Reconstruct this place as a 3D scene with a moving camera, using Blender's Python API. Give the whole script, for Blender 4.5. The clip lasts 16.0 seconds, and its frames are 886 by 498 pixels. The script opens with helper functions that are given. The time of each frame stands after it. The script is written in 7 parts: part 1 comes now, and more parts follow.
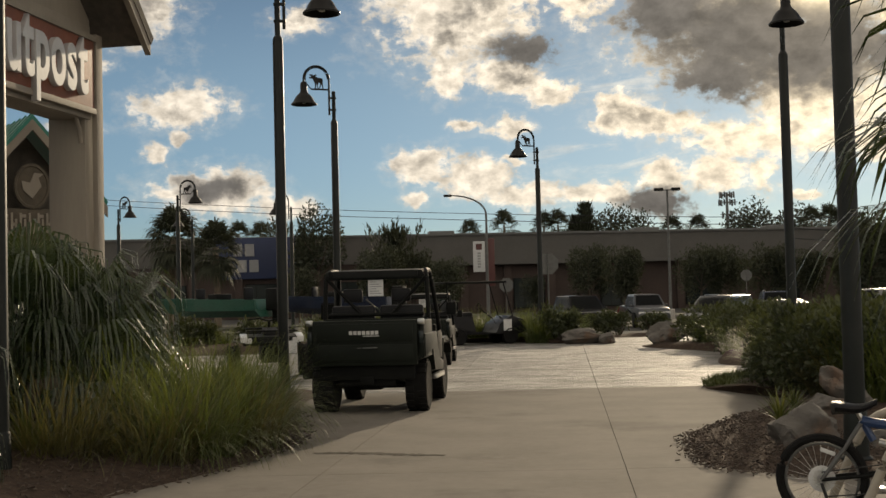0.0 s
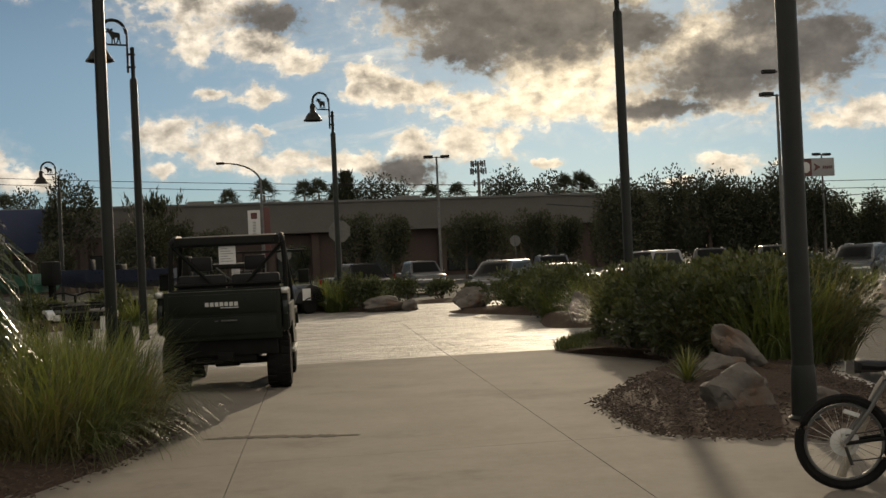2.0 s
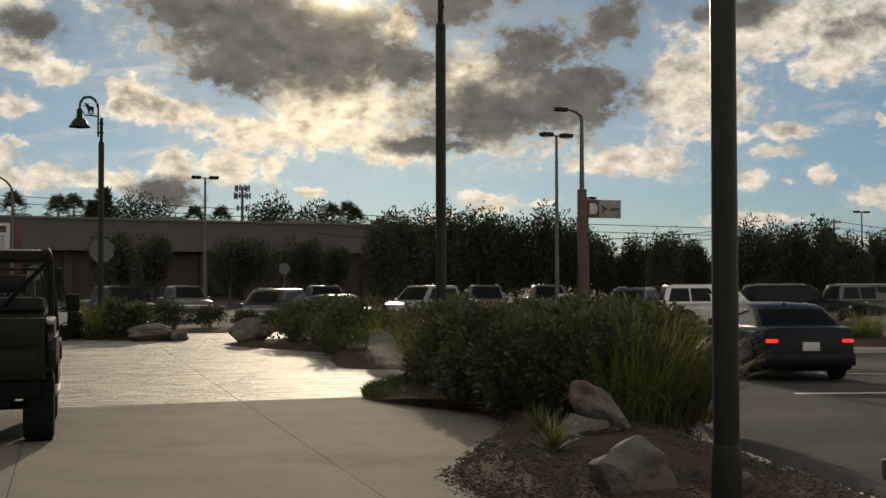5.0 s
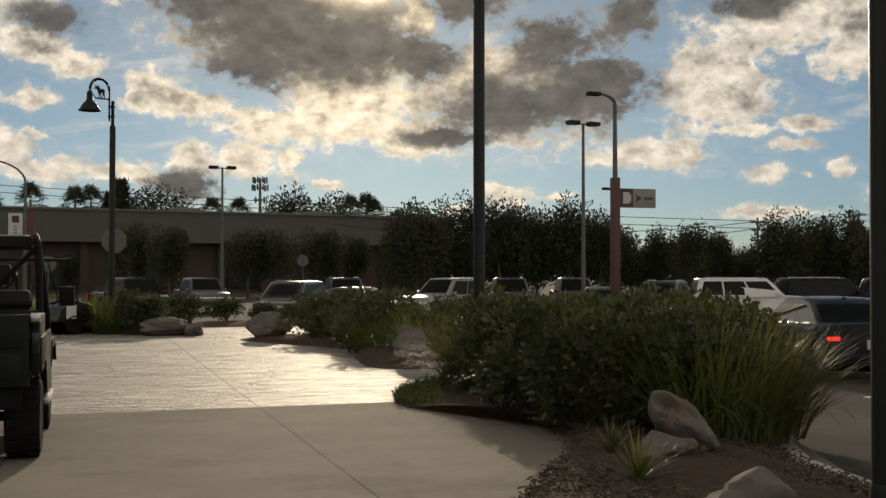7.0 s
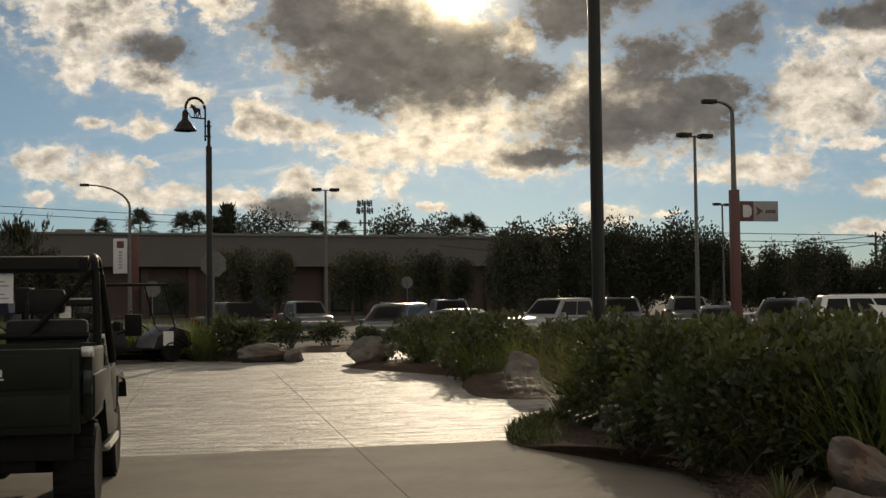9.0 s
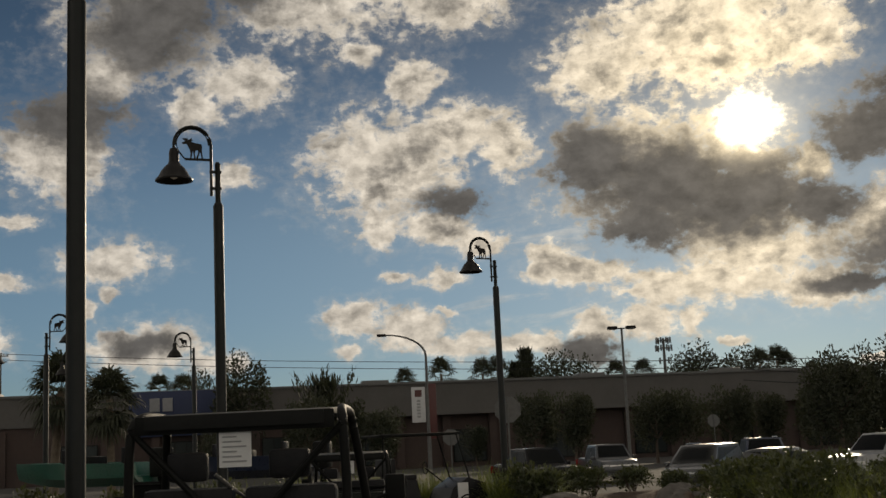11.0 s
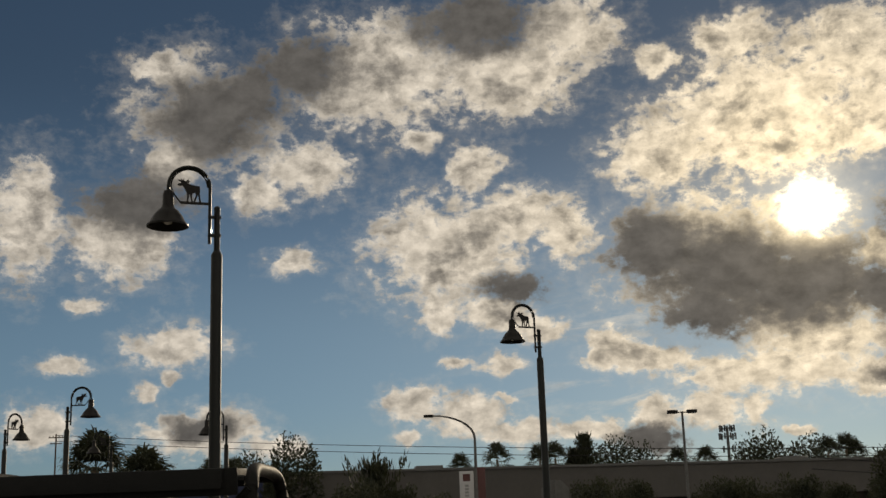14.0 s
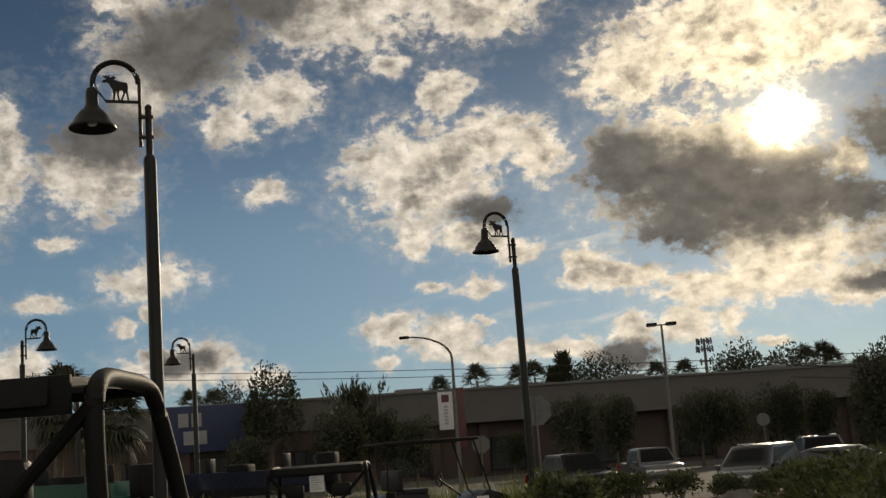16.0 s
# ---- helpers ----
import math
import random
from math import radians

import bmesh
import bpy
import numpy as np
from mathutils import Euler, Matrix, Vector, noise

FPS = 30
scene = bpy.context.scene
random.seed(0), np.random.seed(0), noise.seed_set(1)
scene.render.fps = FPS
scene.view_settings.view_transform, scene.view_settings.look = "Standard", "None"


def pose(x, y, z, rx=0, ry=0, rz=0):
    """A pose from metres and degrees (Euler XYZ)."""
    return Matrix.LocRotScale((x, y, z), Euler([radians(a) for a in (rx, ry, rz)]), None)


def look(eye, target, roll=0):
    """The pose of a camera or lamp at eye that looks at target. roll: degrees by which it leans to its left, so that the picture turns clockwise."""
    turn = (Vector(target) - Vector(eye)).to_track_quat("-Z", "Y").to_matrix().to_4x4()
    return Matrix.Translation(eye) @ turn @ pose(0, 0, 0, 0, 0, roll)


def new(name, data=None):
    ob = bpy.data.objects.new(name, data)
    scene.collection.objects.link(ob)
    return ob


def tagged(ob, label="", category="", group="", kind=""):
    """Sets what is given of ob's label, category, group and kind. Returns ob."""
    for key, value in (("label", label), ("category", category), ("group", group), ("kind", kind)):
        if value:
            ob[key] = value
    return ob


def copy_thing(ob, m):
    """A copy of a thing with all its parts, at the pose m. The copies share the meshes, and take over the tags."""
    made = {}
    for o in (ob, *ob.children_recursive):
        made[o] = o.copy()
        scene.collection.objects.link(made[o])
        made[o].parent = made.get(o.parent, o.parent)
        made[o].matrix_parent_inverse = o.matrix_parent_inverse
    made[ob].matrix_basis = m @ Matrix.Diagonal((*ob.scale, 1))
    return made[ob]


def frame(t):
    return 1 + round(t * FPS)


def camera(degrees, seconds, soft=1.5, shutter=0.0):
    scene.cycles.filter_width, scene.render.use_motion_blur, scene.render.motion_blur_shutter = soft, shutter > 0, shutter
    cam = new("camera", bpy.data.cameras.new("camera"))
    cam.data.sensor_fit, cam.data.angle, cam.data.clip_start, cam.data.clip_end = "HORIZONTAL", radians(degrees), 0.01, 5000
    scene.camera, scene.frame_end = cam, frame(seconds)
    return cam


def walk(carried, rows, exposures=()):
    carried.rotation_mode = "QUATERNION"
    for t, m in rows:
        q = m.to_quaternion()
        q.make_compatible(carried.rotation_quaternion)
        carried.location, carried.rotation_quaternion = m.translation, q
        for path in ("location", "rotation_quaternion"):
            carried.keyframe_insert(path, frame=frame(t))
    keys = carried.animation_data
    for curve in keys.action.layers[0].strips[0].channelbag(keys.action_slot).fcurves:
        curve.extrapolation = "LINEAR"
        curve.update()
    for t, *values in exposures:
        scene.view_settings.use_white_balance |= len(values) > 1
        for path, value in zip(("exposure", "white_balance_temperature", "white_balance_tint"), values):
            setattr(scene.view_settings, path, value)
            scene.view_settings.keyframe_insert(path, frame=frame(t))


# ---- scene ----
cam = camera(39.7, 16.0)
PATH = [
    (0, (0.08, 0.303, 1.404), (0.023, 2.301, 1.485), -1.4),
    (0.5, (-0.299, 0.465, 1.42), (-0.258, 2.464, 1.449), -1.5),
    (1, (-0.678, 0.717, 1.402), (-0.584, 2.715, 1.4), -2.1),
    (1.5, (-1.009, 1.055, 1.392), (-0.821, 3.047, 1.385), -2.6),
    (2, (-1.235, 1.379, 1.391), (-0.893, 3.349, 1.409), -2.6),
    (2.5, (-1.386, 1.727, 1.438), (-0.87, 3.659, 1.48), -2.2),
    (3, (-1.465, 2.104, 1.458), (-0.798, 3.989, 1.517), -1.4),
    (3.5, (-1.43, 2.501, 1.44), (-0.68, 4.354, 1.502), -1.0),
    (4, (-1.408, 2.977, 1.456), (-0.641, 4.823, 1.513), -0.4),
    (4.5, (-1.369, 3.336, 1.459), (-0.628, 5.193, 1.517), -0.2),
    (7, (-0.973, 5.402, 1.451), (-0.282, 7.278, 1.496), -0.0),
    (7.5, (-0.819, 5.863, 1.454), (-0.1, 7.729, 1.477), 0.7),
    (8, (-0.712, 6.229, 1.452), (-0.001, 8.098, 1.463), 1.0),
    (8.5, (-0.601, 6.617, 1.447), (0.043, 8.51, 1.478), 0.4),
    (9, (-0.523, 6.975, 1.459), (0.006, 8.902, 1.539), -0.7),
    (9.5, (-0.467, 7.461, 1.48), (-0.084, 9.418, 1.632), -2.3),
    (10, (-0.365, 7.897, 1.526), (-0.146, 9.874, 1.741), -3.3),
    (12.5, (0.075, 9.755, 1.479), (0.082, 11.703, 1.929), -2.1),
    (13, (0.166, 10.176, 1.479), (0.179, 12.117, 1.959), -1.9),
    (13.5, (0.283, 10.578, 1.48), (0.277, 12.518, 1.966), -1.8),
    (14, (0.343, 10.957, 1.459), (0.311, 12.903, 1.921), -1.9),
    (14.5, (0.384, 11.371, 1.43), (0.347, 13.326, 1.853), -2.4),
    (15, (0.41, 11.796, 1.436), (0.388, 13.759, 1.82), -3.2),
    (15.5, (0.409, 12.233, 1.409), (0.404, 14.202, 1.759), -3.9),
    (16, (0.453, 12.671, 1.462), (0.456, 14.642, 1.802), -4.2),
]
walk(cam, [(t, look(eye, target, roll)) for t, eye, target, roll in PATH],
     exposures=[(0.0, 0.6, 7200, 10), (0.5, 0.64, 7250, 10), (1.3, 0.56, 7250, 10), (2.0, 0.48, 7200, 10), (3.5, 0.3, 7000, 10), (9.0, 0.32, 7050, 10), (10.0, 0.16, 6950, 10), (12.4, -0.04, 6900, 10), (13.0, 0.06, 6950, 10), (13.5, -0.12, 7050, 10), (14.2, 0.02, 7050, 10), (15.0, 0.02, 7050, 10), (16.0, 0.2, 7050, 10)])

# ---- light ----
SUN_AZ, SUN_EL = 16.4, 14.35
sun = new("sun", bpy.data.lights.new("sun", "SUN"))
sun.data.energy, sun.data.angle, sun.data.color = 1.85, radians(0.8), (1.0, 0.86, 0.66)
SUN_DIR = Vector((math.sin(radians(SUN_AZ)) * math.cos(radians(SUN_EL)), math.cos(radians(SUN_AZ)) * math.cos(radians(SUN_EL)), math.sin(radians(SUN_EL))))
sun.matrix_world = look(SUN_DIR * 100, (0, 0, 0))

# clouds of the evening sky: azimuth, elevation, half width, half height in degrees
CLOUD_DARK = [
    (-12, 19.4, 3, 2.2), (-7.7, 21.8, 3, 1.6), (-10.1, 20.4, 2.1, 1.8), (1.1, 23.7, 3.7, 1.6), (-15.5, 15.5, 3.2, 1.5), (2.6, 11.4, 2.0, 0.8), (12.7, 11.7, 5.0, 2.4), (9.2, 12.8, 2.5, 2),
    (15.6, 10.6, 4.2, 2.0), (11.3, 9.7, 2.4, 1.4), (16.1, 12.4, 2.4, 1.1), (21.2, 13.0, 2.6, 1.9), (23.6, 14.4, 3.0, 1.8)]
CLOUD_DIM = [
    (23.9, 7.9, 5, 1.6), (27.5, 8.9, 3.4, 2.2), (20.4, 6.5, 2.6, 0.58), (25.4, 10.6, 2.9, 2.1), (29, 11.9, 1.8, 1.6), (19.2, 10.3, 2.6, 1.7),
    (34.4, 12.3, 2.9, 0.79), (8.6, 4.2, 2.5, 0.69), (-12.3, 5.3, 1.8, 0.69)]
CLOUD_HIGH = [
    (-4, 21.5, 5, 2.9), (-14.2, 21.5, 1.7, 0.9), (-7.4, 17.1, 2.4, 1.5), (-13.7, 17.3, 1.6, 1.3), (2.4, 21.3, 4, 2.4), (5.6, 23.2, 2.9, 1.8),
    (-9.6, 16.1, 1.8, 1.2), (-12, 19.4, 4, 2.9), (-16, 14.1, 2.9, 2.4), (-20.2, 14.7, 1.8, 2.9), (-8.2, 12.9, 1.4, 0.69), (-0.7, 13.3, 4.2, 2.9),
    (2.6, 14.7, 2.5, 1.5), (-1.1, 10.4, 1.3, 1.2), (0.7, 17.1, 1.6, 1.3), (-1.9, 18.6, 1, 0.69), (1.5, 10.2, 2.2, 1), (4.8, 13.9, 1.6, 1.8),
    (14.5, 18.6, 5.5, 3.2), (9.6, 17.2, 2.9, 2), (18.9, 20.8, 3.7, 2.2), (13.5, 22.1, 2, 1.3), (9.9, 21.3, 1.3, 0.84), (19.5, 17.9, 2.4, 1.8)]
CLOUD_MID = [
    (12.6, 12, 6.1, 3.4), (10, 12.8, 3.4, 3.2), (15.7, 10, 4.5, 2.9), (8.5, 7.9, 2.5, 0.74), (12.4, 7.3, 2.9, 0.69), (17.2, 8.1, 3.4, 1.1),
    (6.8, 8.8, 1.3, 0.74), (19.1, 11.9, 1.1, 1.2), (18.5, 6.2, 1.8, 0.84), (-13.6, 9.1, 2.4, 1.1), (-13.6, 7.7, 0.53, 0.48), (-14.7, 6.8, 0.84, 0.48),
    (-18.3, 8.2, 1.3, 0.48), (1.6, 7.9, 1.2, 0.48), (-0.5, 8, 0.92, 0.29), (6.3, 8.1, 0.95, 0.53), (-12.3, 5.1, 3, 1.3), (-8.8, 4.5, 1.6, 0.69),
    (-2.5, 6.3, 1.6, 0.95), (0.1, 5.6, 2.2, 1), (-2.8, 4.8, 0.79, 0.48), (1.7, 6.4, 0.66, 0.29), (-19.4, 5.4, 1.8, 1.1), (-17.7, 10.8, 0.84, 0.48)]
CLOUD_EAST = [
    (2.2, 4.8, 2, 0.63), (5.5, 4.7, 2.4, 0.63), (8.7, 5.1, 1.3, 1.1), (10.9, 5.4, 1.8, 0.9), (13.1, 5.3, 0.95, 1), (23.9, 8.6, 6.1, 2.9),
    (13.9, 7, 5, 1.3), (18.6, 6.5, 2.6, 1), (21.8, 8.6, 2.1, 2), (32.7, 8.7, 3, 2.5), (30, 5.7, 3, 0.95), (36.1, 11.4, 5, 1.6),
    (38.8, 9.7, 2.2, 1.1), (40.3, 11.3, 2.6, 1.8), (35.2, 4.7, 1.1, 0.53), (36.7, 4.6, 0.4, 0.24), (38.2, 4.9, 0.69, 0.45), (36.7, 6.8, 1.5, 0.34),
    (34, 6.6, 1.3, 0.37), (36.1, 5.9, 1.2, 0.34), (35.4, 2.9, 2.5, 0.4), (39.6, 1.9, 1.6, 0.32), (41.1, 3.7, 1.8, 0.63), (41.9, 7.3, 0.53, 1.5)]
CLOUD_SMALL = [
    (40.8, 7.1, 0.32, 0.29), (27.8, 5.4, 1.5, 0.37), (23.1, 3.8, 1.6, 0.63), (25.7, 3.8, 0.84, 0.21), (20.9, 3.2, 0.79, 0.24), (10.5, 6.7, 0.79, 0.24),
    (14.7, 4.4, 0.53, 0.29), (6.3, 8, 0.95, 0.53), (3.4, 9.5, 1.6, 0.74)]


class Nodes:
    """Short ways to add and join shader nodes."""
    def __init__(self, tree):
        self.tree = tree

    def add(self, kind, ins=(), out=0, **props):
        n = self.tree.nodes.new(kind)
        for k, v in props.items():
            setattr(n, k, v)
        for k, v in (ins.items() if isinstance(ins, dict) else enumerate(ins)):
            if v is None:
                continue
            if isinstance(v, bpy.types.NodeSocket):
                self.tree.links.new(v, n.inputs[k])
            else:
                n.inputs[k].default_value = v
        return n.outputs[out]

    def m(self, op, a, b=None, c=None):
        return self.add("ShaderNodeMath", (a, b, c), operation=op)

    def v(self, op, a, b=None, c=None, out=0):
        return self.add("ShaderNodeVectorMath", (a, b, c), out=out, operation=op)

    def step(self, x, lo, hi, to0=0.0, to1=1.0):
        return self.add("ShaderNodeMapRange", (x, lo, hi, to0, to1), interpolation_type="SMOOTHSTEP")

    def mix(self, f, a, b, kind="MIX"):
        n = self.tree.nodes.new("ShaderNodeMix")
        n.data_type, n.blend_type = "RGBA", kind
        for i, v in ((0, f), (6, a), (7, b)):
            if isinstance(v, bpy.types.NodeSocket):
                self.tree.links.new(v, n.inputs[i])
            else:
                n.inputs[i].default_value = v
        return n.outputs[2]

    def noise(self, vec, scale, detail=4.0, rough=0.55, out=0, dist=0.0):
        return self.add("ShaderNodeTexNoise", {"Vector": vec, "Scale": scale, "Detail": detail, "Roughness": rough, "Distortion": dist}, out=out)


def build_sky():
    world = bpy.data.worlds.new("evening_sky")
    scene.world = world
    world.use_nodes = True
    t = world.node_tree
    N = Nodes(t)
    sky = t.nodes.new("ShaderNodeTexSky")
    sky.sky_type, sky.sun_disc = "NISHITA", False
    sky.sun_elevation, sky.sun_rotation = radians(SUN_EL), radians(SUN_AZ)
    sky.air_density, sky.dust_density, sky.ozone_density = 1.0, 0.15, 2.5
    way = N.add("ShaderNodeTexCoord", out=0)
    sep = t.nodes.new("ShaderNodeSeparateXYZ")
    t.links.new(way, sep.inputs[0])
    az = N.m("MULTIPLY", N.m("ARCTAN2", sep.outputs[0], sep.outputs[1]), 57.2958)
    el = N.m("MULTIPLY", N.m("ARCSINE", sep.outputs[2]), 57.2958)
    flat = N.add("ShaderNodeCombineXYZ", (az, el, 0.0))
    # uneven outlines: warp, then broad and crisp billows
    warp = N.v("SUBTRACT", N.noise(flat, 0.62, 6.0, 0.58, out=1), (0.5, 0.5, 0.5))
    place = N.v("MULTIPLY_ADD", warp, (2.0, 1.3, 0.0), flat)
    flat2 = N.v("MULTIPLY_ADD", warp, (0.5, 0.5, 0.0), N.v("MULTIPLY", flat, (1.0, 1.35, 1.0)))
    broad = N.m("SUBTRACT", N.noise(flat2, 0.42, 5.0, 0.55, dist=0.3), 0.5)
    crisp = N.m("SUBTRACT", N.noise(flat2, 1.5, 13.0, 0.62), 0.5)
    rough = N.m("MULTIPLY_ADD", crisp, 1.45, N.m("MULTIPLY", broad, 1.25))

    def triple(x):
        return N.add("ShaderNodeCombineXYZ", (x, x, x))

    ragged = N.v("MULTIPLY_ADD", warp, (2.9, 1.9, 0.0), flat)

    def field(blobs, at=place, blend=0.28):
        best = None
        for u, w, a, b in blobs:
            d = N.v("LENGTH", N.v("MULTIPLY_ADD", at, (1 / a, 1 / b, 0.0), (-u / a, -w / b, 0.0)), out=1)
            best = d if best is None else N.m("SMOOTH_MIN", best, d, blend)
        return N.m("SUBTRACT", 1.0, best)
    dark = N.m("MAXIMUM", field(CLOUD_DARK, ragged), N.m("SUBTRACT", field(CLOUD_DIM, ragged), 0.1))
    light = N.m("MAXIMUM", N.m("MAXIMUM", field(CLOUD_HIGH), field(CLOUD_MID)), N.m("MAXIMUM", field(CLOUD_EAST), field(CLOUD_SMALL)))
    # broken cloud made up over the unseen rest of the dome
    rest = N.m("SUBTRACT", N.noise(way, 3.0, 3.0), 0.46)
    outside = N.m("MAXIMUM", N.m("MAXIMUM", N.step(az, 43.0, 52.0), N.step(az, -22.0, -30.0)), N.step(el, 25.0, 31.0))
    rest = N.m("SUBTRACT", N.m("MULTIPLY", N.m("MULTIPLY", rest, 6.0), outside), N.m("SUBTRACT", 1.0, outside))
    body = N.m("MAXIMUM", N.m("MAXIMUM", N.m("SUBTRACT", dark, 0.05), light), rest)
    depth = N.m("ADD", body, rough)
    cover = N.step(depth, -0.12, 0.42)
    # thin veils round the clouds and streaks low on the sunny side
    veil = N.m("MULTIPLY", N.step(N.m("MULTIPLY_ADD", rough, 1.2, body), -0.55, 0.5), 0.25)
    tilt = N.m("MULTIPLY_ADD", az, -0.10, el)
    streak = N.noise(N.add("ShaderNodeCombineXYZ", (N.m("MULTIPLY", az, 0.30), N.m("MULTIPLY", tilt, 1.1), 4.0)), 0.75, 8.0, 0.6, dist=0.5)
    near = N.m("MULTIPLY", N.m("MULTIPLY", N.step(az, -4.0, 8.0), N.step(el, 4.2, 6.5)), N.step(el, 13.0, 9.0))
    cover = N.m("MAXIMUM", N.m("MAXIMUM", cover, veil), N.m("MULTIPLY", N.m("MULTIPLY", N.step(streak, 0.50, 0.68), near), 0.4))
    # deep cloud turns grey, its thin rims stay bright
    thick = N.step(N.m("MULTIPLY_ADD", rough, 0.5, dark), -0.42, 0.72)
    mottle = N.m("MULTIPLY", N.step(N.m("MULTIPLY_ADD", broad, 3.4, N.m("MULTIPLY_ADD", crisp, 1.7, N.m("MULTIPLY", light, 0.55))), 0.1, 1.5), 0.62)
    thick = N.m("MAXIMUM", thick, N.m("MULTIPLY", mottle, N.step(el, 4.0, 11.0, 0.45, 1.0)))
    away = N.v("LENGTH", N.v("SUBTRACT", N.v("MULTIPLY_ADD", warp, (1.6, 1.6, 0.0), flat), (SUN_AZ, SUN_EL, 0.0)), out=1)
    thick = N.m("MULTIPLY", thick, N.step(away, 0.9, 3.0, 0.15, 1.0))
    halo = N.m("EXPONENT", N.m("MULTIPLY", away, -0.17))
    billow = N.m("MULTIPLY_ADD", N.noise(flat2, 0.95, 10.0, 0.6), 2.0, 0.05)
    bright = N.v("MULTIPLY", N.v("MULTIPLY_ADD", triple(halo), (8.6, 6.5, 3.0), (5.4, 5.05, 4.55)), triple(billow))
    # cloud away from the sun is brightened up to 1.4 times as fill light
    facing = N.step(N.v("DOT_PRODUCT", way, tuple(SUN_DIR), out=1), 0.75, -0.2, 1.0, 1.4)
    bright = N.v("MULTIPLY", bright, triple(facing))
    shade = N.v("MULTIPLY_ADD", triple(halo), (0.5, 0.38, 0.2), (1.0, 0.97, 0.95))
    lump = N.m("MULTIPLY_ADD", N.noise(flat2, 0.7, 8.0, 0.6), 1.7, 0.2)
    shade = N.v("MULTIPLY", shade, triple(lump))
    grey = N.m("SUBTRACT", 1.0, N.m("POWER", N.m("SUBTRACT", 1.0, thick), 2.3))
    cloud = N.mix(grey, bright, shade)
    low = N.step(el, 12.0, 0.0)
    high = N.step(el, 9.0, 22.0, 1.0, 0.58)
    blue = N.v("MULTIPLY", sky.outputs[0], N.mix(low, (*SKY_GAIN, 1), (*LOW_GAIN, 1)))
    blue = N.v("MULTIPLY", blue, N.add("ShaderNodeCombineXYZ", (high, high, high)))
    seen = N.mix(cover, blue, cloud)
    # the sun burns through the thin cloud, with a soft glow about it
    clear = N.m("SUBTRACT", 1.0, N.m("MULTIPLY", thick, 0.9))
    core = N.m("MULTIPLY", N.step(N.m("MULTIPLY_ADD", rough, -1.1, away), 1.7, 0.2), 45.0)
    glow_in = N.m("MULTIPLY", N.m("EXPONENT", N.m("MULTIPLY", away, -0.6)), 9.0)
    disc = N.m("MULTIPLY", N.m("ADD", core, glow_in), clear)
    seen = N.v("ADD", seen, N.v("MULTIPLY", triple(disc), (1.0, 0.86, 0.6)))
    back = t.nodes["Background"]
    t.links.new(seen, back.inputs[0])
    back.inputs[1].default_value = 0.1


SKY_GAIN, LOW_GAIN = (0.37, 0.41, 0.45), (0.245, 0.34, 0.515)
build_sky()


# ---- materials ----
def mat(name, c1, c2=None, scale=6.0, rough=0.6, metal=0.0, bump=0.0, bump_scale=40.0, fine=0.35, spec=0.5, coat=0.0, leaf=0.0, island=0.0, stretch=(1, 1, 1), stain=None, rough_var=0.1):
    """Two colours mixed by stains and grain, with fine relief."""
    m = bpy.data.materials.new(name)
    m.use_nodes = True
    t = m.node_tree
    N = Nodes(t)
    bsdf = t.nodes["Principled BSDF"]
    where = N.add("ShaderNodeTexCoord", out=3)
    where = N.v("MULTIPLY", where, stretch)
    c2 = c2 or tuple(v * 0.75 for v in c1)
    big, small = N.noise(where, scale, 4.0), N.noise(where, scale * 9, 3.0)
    f = N.m("ADD", N.m("MULTIPLY", N.step(big, 0.3, 0.7), 1 - fine), N.m("MULTIPLY", small, fine))
    if island:
        rnd = N.add("ShaderNodeNewGeometry", out="Random Per Island")
        f = N.m("ADD", N.m("MULTIPLY", f, 1 - island), N.m("MULTIPLY", rnd, island))
    colour = N.mix(f, (*c1, 1), (*c2, 1))
    if stain:
        colour = N.mix(N.step(N.noise(where, scale * 0.35, 6.0, 0.65), 0.52, 0.68), colour, (*stain, 1))
    t.links.new(colour, bsdf.inputs["Base Color"])
    t.links.new(N.m("MULTIPLY_ADD", N.m("SUBTRACT", small, 0.5), rough_var * 2, rough), bsdf.inputs["Roughness"])
    bsdf.inputs["Metallic"].default_value = metal
    bsdf.inputs["Specular IOR Level"].default_value = spec
    bsdf.inputs["Coat Weight"].default_value = coat
    if bump:
        t.links.new(N.add("ShaderNodeBump", {"Strength": bump, "Distance": 0.02, "Height": N.noise(where, bump_scale, 5.0)}), bsdf.inputs["Normal"])
    if leaf:
        tr = N.add("ShaderNodeBsdfTranslucent", {"Color": N.mix(f, (c1[0] * 2.2, c1[1] * 2.0, c1[2] * 1.0, 1), (c2[0] * 2.2, c2[1] * 2.0, c2[2] * 1.0, 1))})
        mixer = t.nodes.new("ShaderNodeMixShader")
        mixer.inputs[0].default_value = leaf
        t.links.new(bsdf.outputs[0], mixer.inputs[1])
        t.links.new(tr, mixer.inputs[2])
        t.links.new(mixer.outputs[0], t.nodes["Material Output"].inputs[0])
    return m


def glow(name, colour, strength):
    m = bpy.data.materials.new(name)
    m.use_nodes = True
    b = m.node_tree.nodes["Principled BSDF"]
    b.inputs["Base Color"].default_value = (*colour, 1)
    b.inputs["Emission Color"].default_value = (*colour, 1)
    b.inputs["Emission Strength"].default_value = strength
    return m


